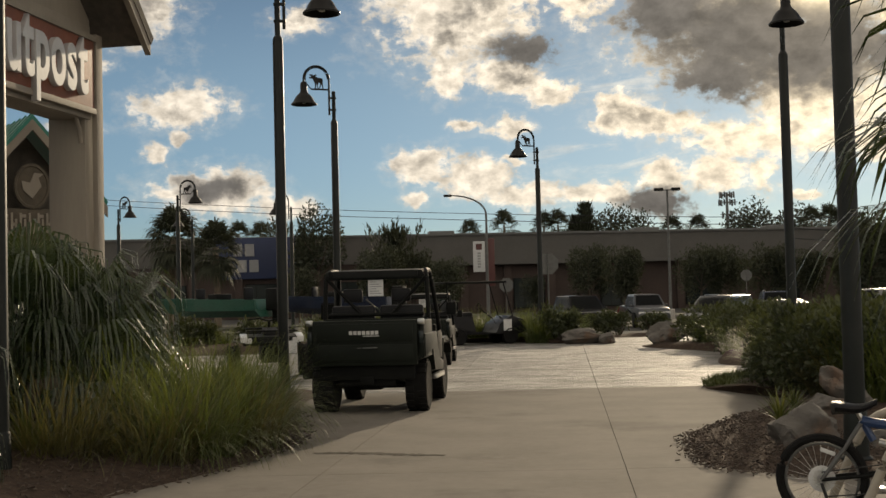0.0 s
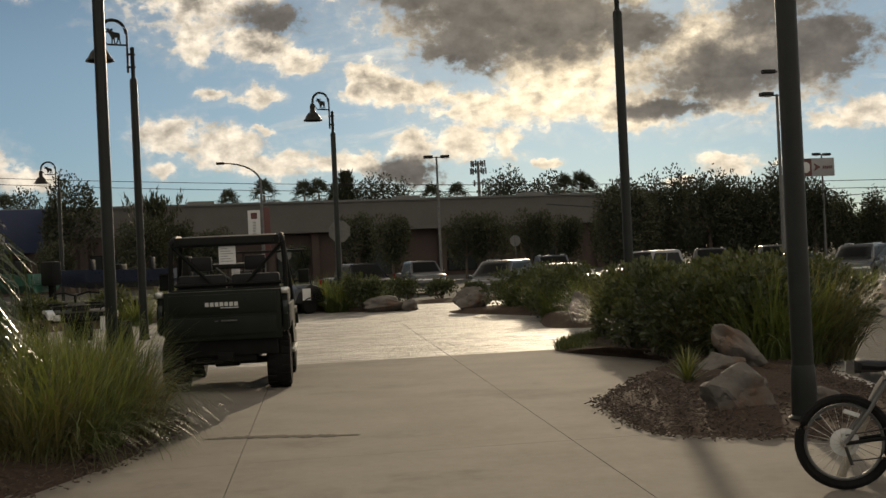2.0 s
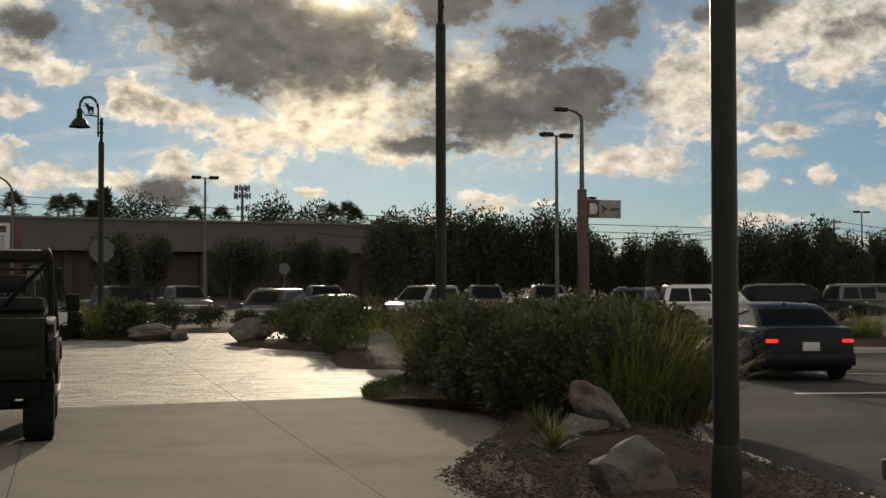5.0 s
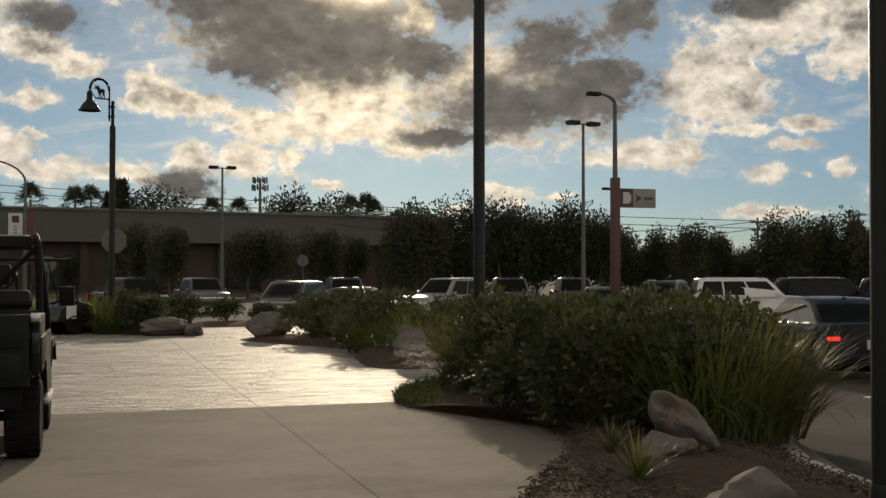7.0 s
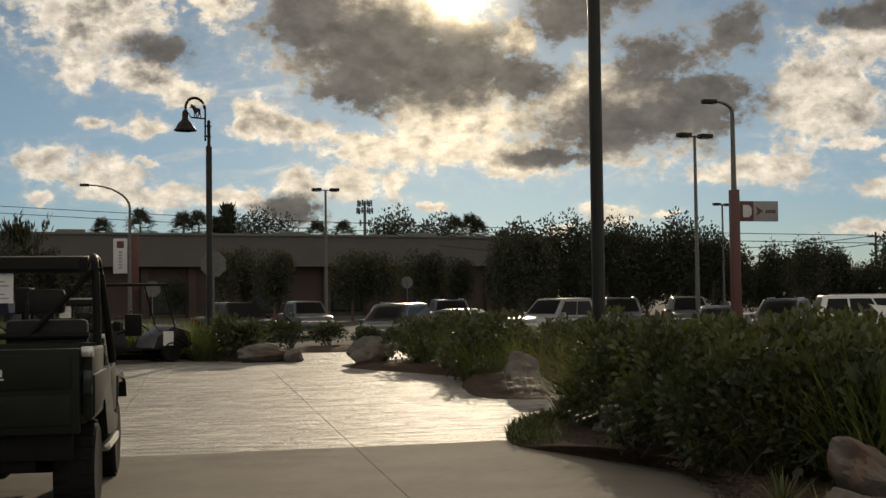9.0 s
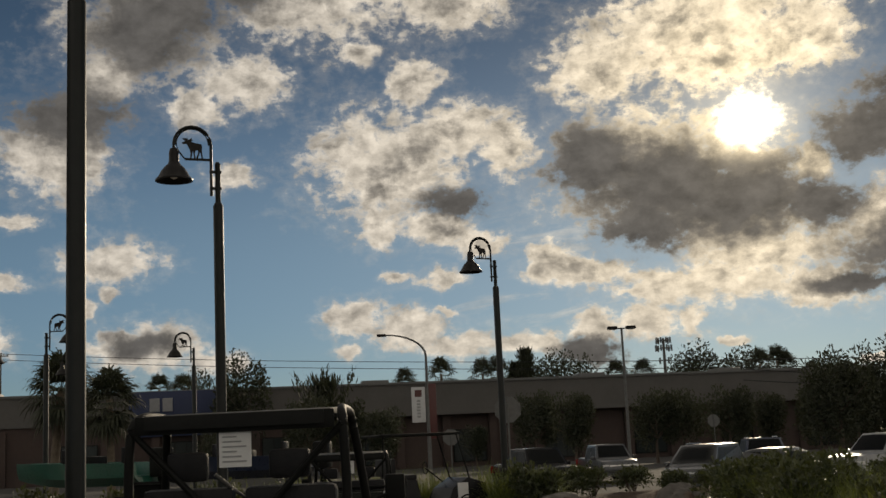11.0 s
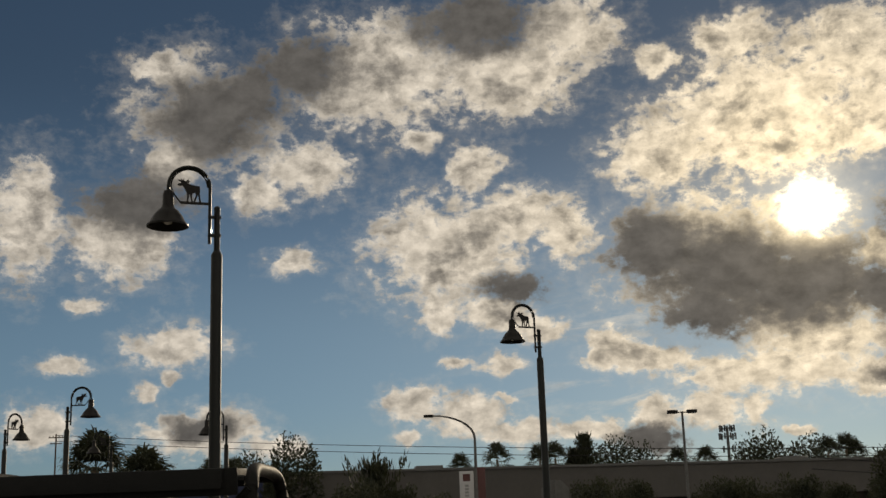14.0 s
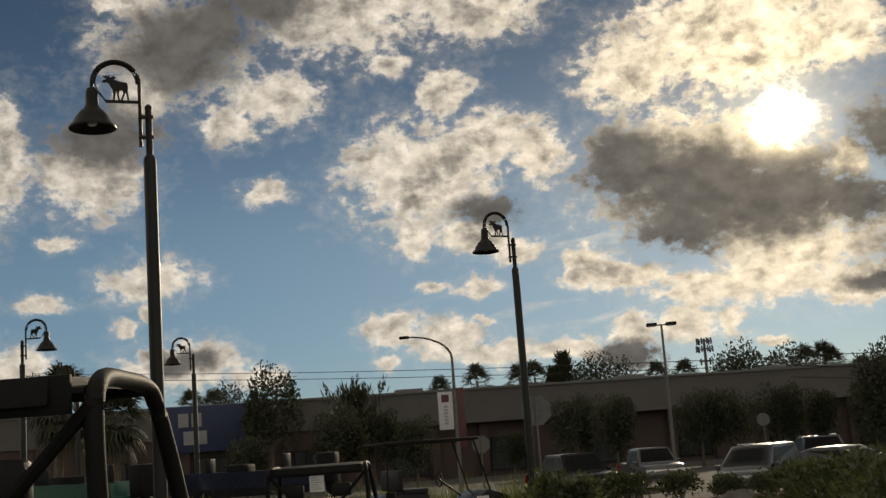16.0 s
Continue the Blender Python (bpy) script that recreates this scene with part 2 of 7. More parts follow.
def glass_mat(name, tint=(0.02, 0.025, 0.025), alpha=0.0):
    m = bpy.data.materials.new(name)
    m.use_nodes = True
    b = m.node_tree.nodes["Principled BSDF"]
    b.inputs["Base Color"].default_value = (*tint, 1)
    b.inputs["Roughness"].default_value = 0.12
    b.inputs["Specular IOR Level"].default_value = 0.3
    b.inputs["Transmission Weight"].default_value = alpha
    b.inputs["IOR"].default_value = 1.45
    return m


def stamped_mat():
    """Stamped plaza concrete: worn ripples running across the walk, sealed and a little glossy."""
    m = bpy.data.materials.new("stamped_concrete")
    m.use_nodes = True
    t = m.node_tree
    N = Nodes(t)
    b = t.nodes["Principled BSDF"]
    at = N.add("ShaderNodeTexCoord", out=3)
    ripple = N.noise(N.v("MULTIPLY", at, (0.8, 2.1, 1.0)), 1.0, 6.0, 0.6, dist=1.7)
    grain = N.noise(N.v("MULTIPLY", at, (2.5, 4.5, 1.0)), 5.0, 5.0, dist=0.8)
    blot = N.noise(at, 0.6, 4.0)
    c = N.mix(N.step(ripple, 0.38, 0.62), (0.11, 0.103, 0.092, 1), (0.32, 0.303, 0.278, 1))
    c = N.mix(N.m("MULTIPLY", N.step(blot, 0.45, 0.7), 0.5), c, (0.17, 0.16, 0.147, 1))
    t.links.new(c, b.inputs["Base Color"])
    t.links.new(N.m("MULTIPLY_ADD", grain, 0.35, 0.44), b.inputs["Roughness"])
    h = N.m("ADD", ripple, N.m("MULTIPLY", grain, 0.25))
    t.links.new(N.add("ShaderNodeBump", {"Strength": 1.0, "Distance": 0.16, "Height": h}), b.inputs["Normal"])
    return m


M_CONC = mat("broomed_concrete", (0.205, 0.186, 0.16), (0.145, 0.131, 0.112), 1.2, 0.9, bump=0.12, bump_scale=60, stain=(0.118, 0.106, 0.09), spec=0.12, fine=0.5)
M_STAMP = stamped_mat()
M_JOINT = mat("joint_dirt", (0.13, 0.115, 0.095), scale=9, rough=0.95)
M_DIRT = mat("dried_dirt", (0.12, 0.107, 0.09), (0.085, 0.076, 0.064), 5, 0.95, bump=0.2, spec=0.05)
M_ASPH = mat("asphalt", (0.066, 0.064, 0.061), (0.046, 0.045, 0.044), 0.5, 0.92, bump=0.4, bump_scale=90, stain=(0.082, 0.079, 0.075), spec=0.08)
M_KERB = mat("kerb_concrete", (0.42, 0.40, 0.36), (0.30, 0.28, 0.25), 2, 0.8, bump=0.2)
M_LINE = mat("road_paint", (0.75, 0.74, 0.70), (0.55, 0.54, 0.50), 8, 0.7, bump=0.1)
M_MULCH = mat("bark_mulch", (0.078, 0.055, 0.041), (0.04, 0.029, 0.023), 12, 0.95, bump=1.0, bump_scale=30, spec=0.1)
M_CHIP = mat("mulch_chip", (0.10, 0.073, 0.055), (0.04, 0.03, 0.024), 8, 0.9, island=0.6)
M_LAWN = mat("short_grass", (0.062, 0.078, 0.026), (0.034, 0.045, 0.016), 10, 0.7, leaf=0.15, island=0.5)
M_ROCK = mat("limestone", (0.145, 0.133, 0.12), (0.072, 0.066, 0.06), 3, 0.9, bump=1.0, bump_scale=9, stain=(0.13, 0.085, 0.06), spec=0.2)
M_POLE = mat("dark_green_paint", (0.011, 0.0135, 0.012), (0.007, 0.0085, 0.008), 5, 0.5, bump=0.05, coat=0.04, spec=0.22)
M_BELL = mat("dark_bronze_shade", (0.012, 0.011, 0.010), (0.007, 0.0065, 0.006), 7, 0.45, spec=0.2)
M_BULB = mat("frosted_bulb", (0.75, 0.73, 0.68), rough=0.3)
M_BLACK = mat("black_plastic", (0.009, 0.0095, 0.009), (0.006, 0.0065, 0.006), 9, 0.6, bump=0.15, bump_scale=120, spec=0.12)
M_UTV = mat("utv_dark_green", (0.010, 0.013, 0.0095), (0.007, 0.009, 0.007), 5, 0.5, bump=0.05, coat=0.0, spec=0.14)
M_TYRE = mat("tyre_rubber", (0.009, 0.009, 0.009), (0.014, 0.0135, 0.013), 12, 0.9, bump=0.5, bump_scale=50, spec=0.12)
M_STEEL = mat("bare_steel", (0.55, 0.54, 0.52), (0.4, 0.39, 0.38), 9, 0.3, 1.0, bump=0.05)
M_GALV = mat("galvanised_steel", (0.13, 0.13, 0.125), (0.09, 0.09, 0.088), 7, 0.6, 0.3)
M_SEAT = mat("black_vinyl", (0.011, 0.011, 0.012), (0.007, 0.007, 0.008), 8, 0.5, bump=0.2, bump_scale=80, spec=0.2)
M_PAPER = mat("white_paper", (0.62, 0.62, 0.61), (0.55, 0.55, 0.54), 5, 0.8)
M_INK = mat("grey_print", (0.30, 0.30, 0.30), rough=0.8)
M_LOGO = mat("silver_decal", (0.55, 0.55, 0.53), rough=0.4)
M_WHITE = mat("white_paint", (0.64, 0.64, 0.63), (0.57, 0.57, 0.56), 3, 0.35, coat=0.3)
M_SILVER = mat("silver_paint", (0.24, 0.245, 0.25), (0.2, 0.205, 0.21), 3, 0.35, 0.3, coat=0.3)
M_CARBLACK = mat("black_paint", (0.008, 0.008, 0.009), (0.012, 0.012, 0.013), 2, 0.25, coat=0.02, spec=0.12, rough_var=0.03)
M_CARGREY = mat("grey_paint", (0.055, 0.058, 0.062), (0.042, 0.045, 0.048), 2, 0.3, 0.3, coat=0.4)
M_CARBLUE = mat("dark_blue_paint", (0.02, 0.03, 0.06), (0.015, 0.022, 0.045), 2, 0.3, 0.2, coat=0.5)
M_GLASS = glass_mat("tinted_glass")
M_WINDOW = mat("dark_car_glass", (0.016, 0.018, 0.019), rough=0.28, spec=0.06, rough_var=0.02)
M_TINT = mat("privacy_glass", (0.012, 0.014, 0.015), rough=0.4, spec=0.12)
M_TAIL = glow("tail_light_red", (0.9, 0.03, 0.02), 0.9)
M_REDLENS = mat("red_lens", (0.25, 0.012, 0.01), rough=0.2)
M_HEAD = mat("head_light_lens", (0.6, 0.6, 0.58), rough=0.12, coat=0.5)
M_BIKE = mat("blue_bike_paint", (0.011, 0.036, 0.11), (0.008, 0.028, 0.085), 6, 0.4, coat=0.2)
M_RACK = mat("tan_rack_paint", (0.36, 0.32, 0.26), (0.29, 0.26, 0.21), 6, 0.5, bump=0.1)
M_RED = mat("red_sign_paint", (0.085, 0.021, 0.018), (0.066, 0.017, 0.015), 4, 0.5)
M_SIGNW = mat("white_sign_panel", (0.5, 0.5, 0.5), (0.44, 0.44, 0.44), 3, 0.5)
# white panels facing away from the sun, their shade put into the colour
M_SIGNW_SHADED = mat("shaded_white_panel", (0.24, 0.24, 0.245), (0.2, 0.2, 0.205), 3, 0.6)
M_BLUE = mat("blue_sign_wall", (0.011, 0.022, 0.07), (0.009, 0.018, 0.056), 0.5, 0.6)
M_STORE = mat("beige_stucco", (0.092, 0.087, 0.081), (0.077, 0.073, 0.068), 0.3, 0.9, bump=0.1, bump_scale=8)
M_STORE2 = mat("brown_stucco", (0.055, 0.037, 0.031), (0.043, 0.03, 0.026), 0.3, 0.9, bump=0.1, bump_scale=8)
M_ROOFG = mat("green_metal_roof", (0.02, 0.17, 0.13), (0.015, 0.13, 0.10), 2, 0.4, 0.3)
M_SHINGLE = mat("brown_shingle", (0.10, 0.085, 0.07), (0.06, 0.052, 0.045), 6, 0.9, bump=0.6)
M_TIMBER = mat("taupe_siding", (0.27, 0.235, 0.19), (0.21, 0.18, 0.15), 2, 0.75, bump=0.2, stretch=(1, 1, 0.15))
M_BROWN = mat("red_brown_board", (0.20, 0.07, 0.04), (0.15, 0.05, 0.03), 2, 0.65, bump=0.15)
M_CARVE = mat("carved_wood_sign", (0.10, 0.08, 0.055), (0.06, 0.048, 0.034), 4, 0.7, bump=0.3)
M_TRUNK = mat("palm_trunk", (0.16, 0.125, 0.09), (0.09, 0.07, 0.05), 5, 0.9, bump=0.9, bump_scale=14)
M_BARK = mat("bark", (0.10, 0.075, 0.055), (0.06, 0.045, 0.035), 5, 0.9, bump=0.8, bump_scale=16)
M_FROND = mat("palm_frond", (0.036, 0.052, 0.022), (0.02, 0.032, 0.014), 4, 0.28, leaf=0.22, island=0.5)
M_GRASS = mat("ornamental_grass", (0.10, 0.125, 0.042), (0.045, 0.062, 0.024), 3, 0.5, leaf=0.38, island=0.6)
M_GRASSDRY = mat("dry_grass", (0.105, 0.095, 0.045), (0.05, 0.052, 0.024), 3, 0.6, leaf=0.35, island=0.6)
M_LEAF = mat("shrub_leaf", (0.045, 0.055, 0.022), (0.024, 0.032, 0.014), 5, 0.5, leaf=0.22, island=0.6)
M_TREELEAF = mat("tree_leaf", (0.036, 0.042, 0.021), (0.02, 0.024, 0.013), 2, 0.75, leaf=0.1, island=0.6)
M_YUCCA = mat("yucca_leaf", (0.085, 0.095, 0.03), (0.04, 0.055, 0.02), 4, 0.45, leaf=0.3, island=0.5)
M_BOAT = mat("boat_green", (0.02, 0.10, 0.07), (0.016, 0.075, 0.055), 3, 0.3, coat=0.4)
M_WIRE = mat("black_wire", (0.02, 0.02, 0.02), rough=0.7)


# ---- building helpers ----
def finish(name, bm, material, smooth=None):
    me = bpy.data.meshes.new(name)
    bmesh.ops.recalc_face_normals(bm, faces=bm.faces[:]) if len(bm.faces) < 4000 else None
    bm.to_mesh(me)
    bm.free()
    for mm in (material if isinstance(material, (list, tuple)) else [material]):
        me.materials.append(mm)
    if smooth is not None:
        me.shade_smooth()
        me.set_sharp_from_angle(angle=radians(smooth))
    return me


def part(name, bm, material, parent, label="", smooth=35):
    ob = new(name, finish(name, bm, material, smooth))
    ob.parent = parent
    return tagged(ob, label)


def thing(name, label, category, m=None, group="", kind=""):
    ob = new(name)
    ob.empty_display_size = 0.2
    if m is not None:
        ob.matrix_world = m
    return tagged(ob, label, category, group, kind)


def setting(name, bm, material, label="", category="", smooth=None):
    return tagged(new(name, finish(name, bm, material, smooth)), label, category, kind="structure")


def box(bm, x0, x1, y0, y1, z0, z1, bevel=0.0, m=None):
    r = bmesh.ops.create_cube(bm, size=1)
    vs = r["verts"]
    for v in vs:
        v.co = Vector(((x0 + x1) / 2 + v.co.x * (x1 - x0), (y0 + y1) / 2 + v.co.y * (y1 - y0), (z0 + z1) / 2 + v.co.z * (z1 - z0)))
        if m is not None:
            v.co = m @ v.co
    if bevel:
        es = list({e for v in vs for e in v.link_edges})
        bmesh.ops.bevel(bm, geom=es, offset=bevel, segments=2, affect="EDGES", profile=0.6)
    return bm


def tube(bm, pts, r, seg=8, ends=True, taper=None):
    """A round bar along points; taper gives a radius at each point."""
    pts = [Vector(p) for p in pts]
    rings = []
    for i, p in enumerate(pts):
        d = (pts[min(i + 1, len(pts) - 1)] - pts[max(i - 1, 0)]).normalized()
        up = Vector((0, 0, 1)) if abs(d.z) < 0.9 else Vector((1, 0, 0))
        a = d.cross(up).normalized()
        b = d.cross(a).normalized()
        rr = taper[i] if taper else r
        rings.append([bm.verts.new(p + rr * (a * math.cos(k * 2 * math.pi / seg) + b * math.sin(k * 2 * math.pi / seg))) for k in range(seg)])
    for A, B in zip(rings, rings[1:]):
        for k in range(seg):
            bm.faces.new((A[k], A[(k + 1) % seg], B[(k + 1) % seg], B[k]))
    if ends:
        bm.faces.new(rings[0][::-1])
        bm.faces.new(rings[-1])
    return bm


def soft_path(pts, steps=4):
    """A smooth run through points."""
    P = [Vector(p) for p in pts]
    out = []
    for i in range(len(P) - 1):
        a, b, c, d = P[max(i - 1, 0)], P[i], P[i + 1], P[min(i + 2, len(P) - 1)]
        for k in range(steps):
            u = k / steps
            out.append(0.5 * ((2 * b) + (c - a) * u + (2 * a - 5 * b + 4 * c - d) * u * u + (3 * b - a - 3 * c + d) * u ** 3))
    return out + [P[-1]]


def lathe(bm, profile, seg=20, m=None):
    """Turned shape: profile of (radius, height)."""
    rings = []
    for r, z in profile:
        ring = []
        for k in range(seg):
            a = 2 * math.pi * k / seg
            p = Vector((r * math.cos(a), r * math.sin(a), z))
            ring.append(bm.verts.new(m @ p if m is not None else p))
        rings.append(ring)
    for A, B in zip(rings, rings[1:]):
        for k in range(seg):
            bm.faces.new((A[k], A[(k + 1) % seg], B[(k + 1) % seg], B[k]))
    if profile[0][0] > 1e-4:
        bm.faces.new(rings[0][::-1])
    if profile[-1][0] > 1e-4:
        bm.faces.new(rings[-1])
    return bm


def slab(bm, pts, z0, z1, m=None):
    """A prism over a flat outline (x, y)."""
    lo = [Vector((x, y, z0)) for x, y in pts]
    hi = [Vector((x, y, z1)) for x, y in pts]
    lo = [bm.verts.new(m @ p if m is not None else p) for p in lo]
    hi = [bm.verts.new(m @ p if m is not None else p) for p in hi]
    n = len(pts)
    bm.faces.new(hi)
    bm.faces.new(lo[::-1])
    for i in range(n):
        bm.faces.new((lo[i], lo[(i + 1) % n], hi[(i + 1) % n], hi[i]))
    return bm


def side_prism(bm, pts, x0, x1, inset=0.0, bevel=0.0):
    """A prism over an outline (y, z) seen from the side; the upper points may lean inwards by inset."""
    zs = [z for _, z in pts]
    lo, hi = min(zs), max(zs)
    A, B = [], []
    for y, z in pts:
        k = inset * (z - lo) / (hi - lo)
        A.append(bm.verts.new((x0 + k, y, z)))
        B.append(bm.verts.new((x1 - k, y, z)))
    n = len(pts)
    fs = [bm.faces.new(A), bm.faces.new(B[::-1])]
    for i in range(n):
        fs.append(bm.faces.new((A[i], B[i], B[(i + 1) % n], A[(i + 1) % n])))
    if bevel:
        bmesh.ops.bevel(bm, geom=list({e for fc in fs for e in fc.edges}), offset=bevel, segments=2, affect="EDGES", profile=0.6)
    return bm


def smooth_loop(pts, steps=6):
    n, out = len(pts), []
    P = [Vector((*p, 0)) for p in pts]
    for i in range(n):
        a, b, c, d = P[i - 1], P[i], P[(i + 1) % n], P[(i + 2) % n]
        for s in range(steps):
            u = s / steps
            q = 0.5 * ((2 * b) + (c - a) * u + (2 * a - 5 * b + 4 * c - d) * u * u + (3 * b - a - 3 * c + d) * u ** 3)
            out.append((q.x, q.y))
    return out


def road_z(y):
    u, w = min(max((y - 8) / 18, 0), 1), min(max((y - 26) / 24, 0), 1)
    return -0.15 - 0.28 * u * u * (3 - 2 * u) - 0.07 * w


def inside(x, y, loop):
    hit, n = False, len(loop)
    for i in range(n):
        (x1, y1), (x2, y2) = loop[i], loop[(i + 1) % n]
        if (y1 > y) != (y2 > y) and x < (x2 - x1) * (y - y1) / (y2 - y1) + x1:
            hit = not hit
    return hit


# ---- ground, road, paving ----
def build_ground():
    bm = bmesh.new()
    xs = [-900, -200, -60, -20, 0, 20, 40, 80, 200, 900]
    ys = [-300, -60, -10] + list(range(7, 28)) + [30, 34, 38, 42, 46, 50, 60, 100, 200, 1500]
    grid = [[bm.verts.new((x, y, road_z(y))) for x in xs] for y in ys]
    for a, b in zip(grid, grid[1:]):
        for i in range(len(xs) - 1):
            bm.faces.new((a[i], a[i + 1], b[i + 1], b[i]))
    setting("ground", bm, M_ASPH, "worn grey asphalt of the car park and road", "ground")


build_ground()
LEAN = 0.07


def lane(x, y):
    return (x + (y - 10.3) * LEAN, y)


def build_pavement():
    base = bmesh.new()
    slab(base, [(-14, -14), (4.0, -14), (4.3, 9), (4.75, 12.3), (6.6, 16.3), (8.5, 22), (9.5, 32), (8.6, 40.5), (-26, 40.5), (-26, 12), (-14, 9)], -0.6, -0.03)
    pav = setting("pavement", base, M_JOINT, "pale broomed concrete walk opening to a stamped plaza", "pavement")
    xs = [-9.0, -5.1, -1.25, 1.23, 3.4]
    ys = [-13.6, -6.0, 2.0, 10.3, 18.96]
    for j in range(4):
        for i in range(4):
            g = 0.003
            bm = bmesh.new()
            slab(bm, [lane(xs[i] + g, ys[j] + g), lane(xs[i + 1] - g, ys[j] + g), lane(xs[i + 1] - g, ys[j + 1] - g), lane(xs[i] + g, ys[j + 1] - g)], -0.03, 0.0)
            if i == 3 and j < 3:
                for v in bm.verts:
                    v.co.z -= 0.085 * min(max((v.co.x - LEAN * (v.co.y - 10.3) - 1.23) / 2.17, 0), 1) * min(max((10.3 - v.co.y) / 2.0, 0), 1)
            part("slab", bm, M_CONC, pav, smooth=None)
    bm = bmesh.new()
    slab(bm, [lane(3.41, 13), lane(3.41, 18.95), (7.3, 18.95), (6.0, 15.4)], -0.03, -0.002)
    part("slab", bm, M_CONC, pav, smooth=None)
    for x0, x1 in ((-26, -9.0), (-9.0, -1.25), (-1.25, 1.23), (1.23, 9.2)):
        for y0, y1 in ((18.97, 29.9), (29.92, 40.4)):
            g = 0.003
            a, b = (lane(x0 + g, y0) if x0 > -20 else (x0, y0)), lane(x1 - g, y0)
            c, d = lane(x1 - g, y1), (lane(x0 + g, y1) if x0 > -20 else (x0, y1))
            if x1 > 9:
                b, c = (7.4 if y0 < 20 else 9.2, y0), (9.2 if y0 < 20 else 8.6, y1)
            bm = bmesh.new()
            slab(bm, [a, b, c, d], -0.03, 0.0)
            part("stamped_panel", bm, M_STAMP, pav, smooth=None)


build_pavement()


def build_stain():
    """A ragged streak of dried dirt washed across the walk."""
    rng = random.Random(17)
    bm = bmesh.new()
    rows = []
    n = 40
    for k in range(n + 1):
        u = k / n
        x, y = STAIN[0] + (STAIN[2] - STAIN[0]) * u, STAIN[1] + (STAIN[3] - STAIN[1]) * u + 0.05 * math.sin(5 * u)
        w = (0.02 + 0.09 * math.sin(math.pi * u) ** 0.6) * rng.uniform(0.4, 1.2)
        rows.append((bm.verts.new((x, y - w * rng.uniform(0.5, 1.2), 0.004)), bm.verts.new((x, y + w * rng.uniform(0.3, 1.0), 0.004))))
    for (a, b), (c, d) in zip(rows, rows[1:]):
        bm.faces.new((a, c, d, b))
    tagged(new("dirt_streak", finish("dirt_streak", bm, M_DIRT)), "thin dark streak of dried dirt on the concrete walk", "dirt", kind="stuff")


STAIN = (-1.5, 11.72, -0.25, 11.42)
build_stain()


def kerb(name, pts, top, closed=True, width=0.16):
    bm = bmesh.new()
    P = smooth_loop(pts, 5) if closed else pts
    n = len(P)
    rows = []
    for i, (x, y) in enumerate(P):
        if closed:
            a, b = Vector((*P[i - 1], 0)), Vector((*P[(i + 1) % n], 0))
        else:
            a, b = Vector((*P[max(i - 1, 0)], 0)), Vector((*P[min(i + 1, n - 1)], 0))
        d = (b - a).normalized()
        s = Vector((d.y, -d.x, 0)) * width / 2
        c = Vector((x, y, 0))
        z0 = road_z(y) - 0.1
        tz = top if top is not None else road_z(y) + 0.15
        rows.append([bm.verts.new(c + s * k + Vector((0, 0, z))) for k, z in ((1, z0), (1, tz - 0.02), (0.8, tz), (-1, tz), (-1, z0))])
    pairs = list(zip(rows, rows[1:])) + ([(rows[-1], rows[0])] if closed else [])
    for A, B in pairs:
        for k in range(4):
            bm.faces.new((A[k], A[k + 1], B[k + 1], B[k]))
    return setting(name, bm, M_KERB, "weathered concrete kerb along a planted island", "kerb", smooth=30)


def bed(name, pts, height, label, base=None, material=None):
    """A planted mound of bark mulch over a smooth outline."""
    loop = smooth_loop(pts, 6)
    cx, cy = sum(p[0] for p in loop) / len(loop), sum(p[1] for p in loop) / len(loop)
    bm = bmesh.new()
    rings = []
    for k, (s, h) in enumerate(((1.0, -0.05), (0.995, 0.02), (0.95, 0.14), (0.85, 0.42), (0.65, 0.8), (0.4, 1.0), (0.15, 1.0))):
        ring = []
        for x, y in loop:
            px, py = cx + (x - cx) * s, cy + (y - cy) * s
            z0 = base if base is not None else road_z(py) + 0.12
            wob = noise.noise(Vector((px * 1.5, py * 1.5, 3.0))) * 0.05 * (k > 1) + noise.noise(Vector((px * 7, py * 7, 1.0))) * 0.02 * (k > 0)
            ring.append(bm.verts.new((px, py, z0 + h * height + wob)))
        rings.append(ring)
    n = len(loop)
    for A, B in zip(rings, rings[1:]):
        for i in range(n):
            bm.faces.new((A[i], A[(i + 1) % n], B[(i + 1) % n], B[i]))
    bm.faces.new(rings[-1])
    setting(name, bm, material or M_MULCH, label, "planting bed", smooth=60)
    return loop


ISLAND_NEAR = [(2.5, 9.75), (1.95, 10.3), (1.93, 11.2), (2.15, 12.4), (2.8, 13.25), (3.65, 14.6), (4.05, 16.2), (3.62, 17.6), (3.38, 18.8), (4.2, 20.6), (5.5, 21.8), (7.3, 21.9), (8.0, 19.5), (6.4, 16.2), (5.0, 13.6), (4.45, 11.3), (4.1, 9.6), (3.2, 9.45)]
ISLAND_FAR = [(4.85, 23.9), (5.0, 26.0), (5.7, 29.0), (4.6, 32.2), (4.5, 33.8), (6.0, 35.0), (8.3, 34.0), (9.0, 30.0), (8.6, 26.0), (6.6, 23.7)]
BED_LEFT = [(-2.75, 9.2), (-2.1, 10.8), (-1.84, 12.1), (-1.86, 13.5), (-2.35, 16.8), (-2.45, 19.4), (-3.6, 20.4), (-6.5, 19.5), (-9.0, 16.0), (-9.0, 9.0), (-6.0, 6.0), (-3.8, 6.8)]
BED_BACK = [(-12.0, 33.5), (-9.0, 33.6), (-5.5, 34.2), (-3.6, 35.8), (-3.1, 38.5), (-3.5, 40.2), (-12.0, 40.2)]
BED_LAMP = [(-2.4, 39.1), (0.4, 39.0), (1.6, 38.2), (2.4, 36.8), (3.7, 36.1), (3.8, 38.5), (3.0, 40.2), (-2.2, 40.2)]
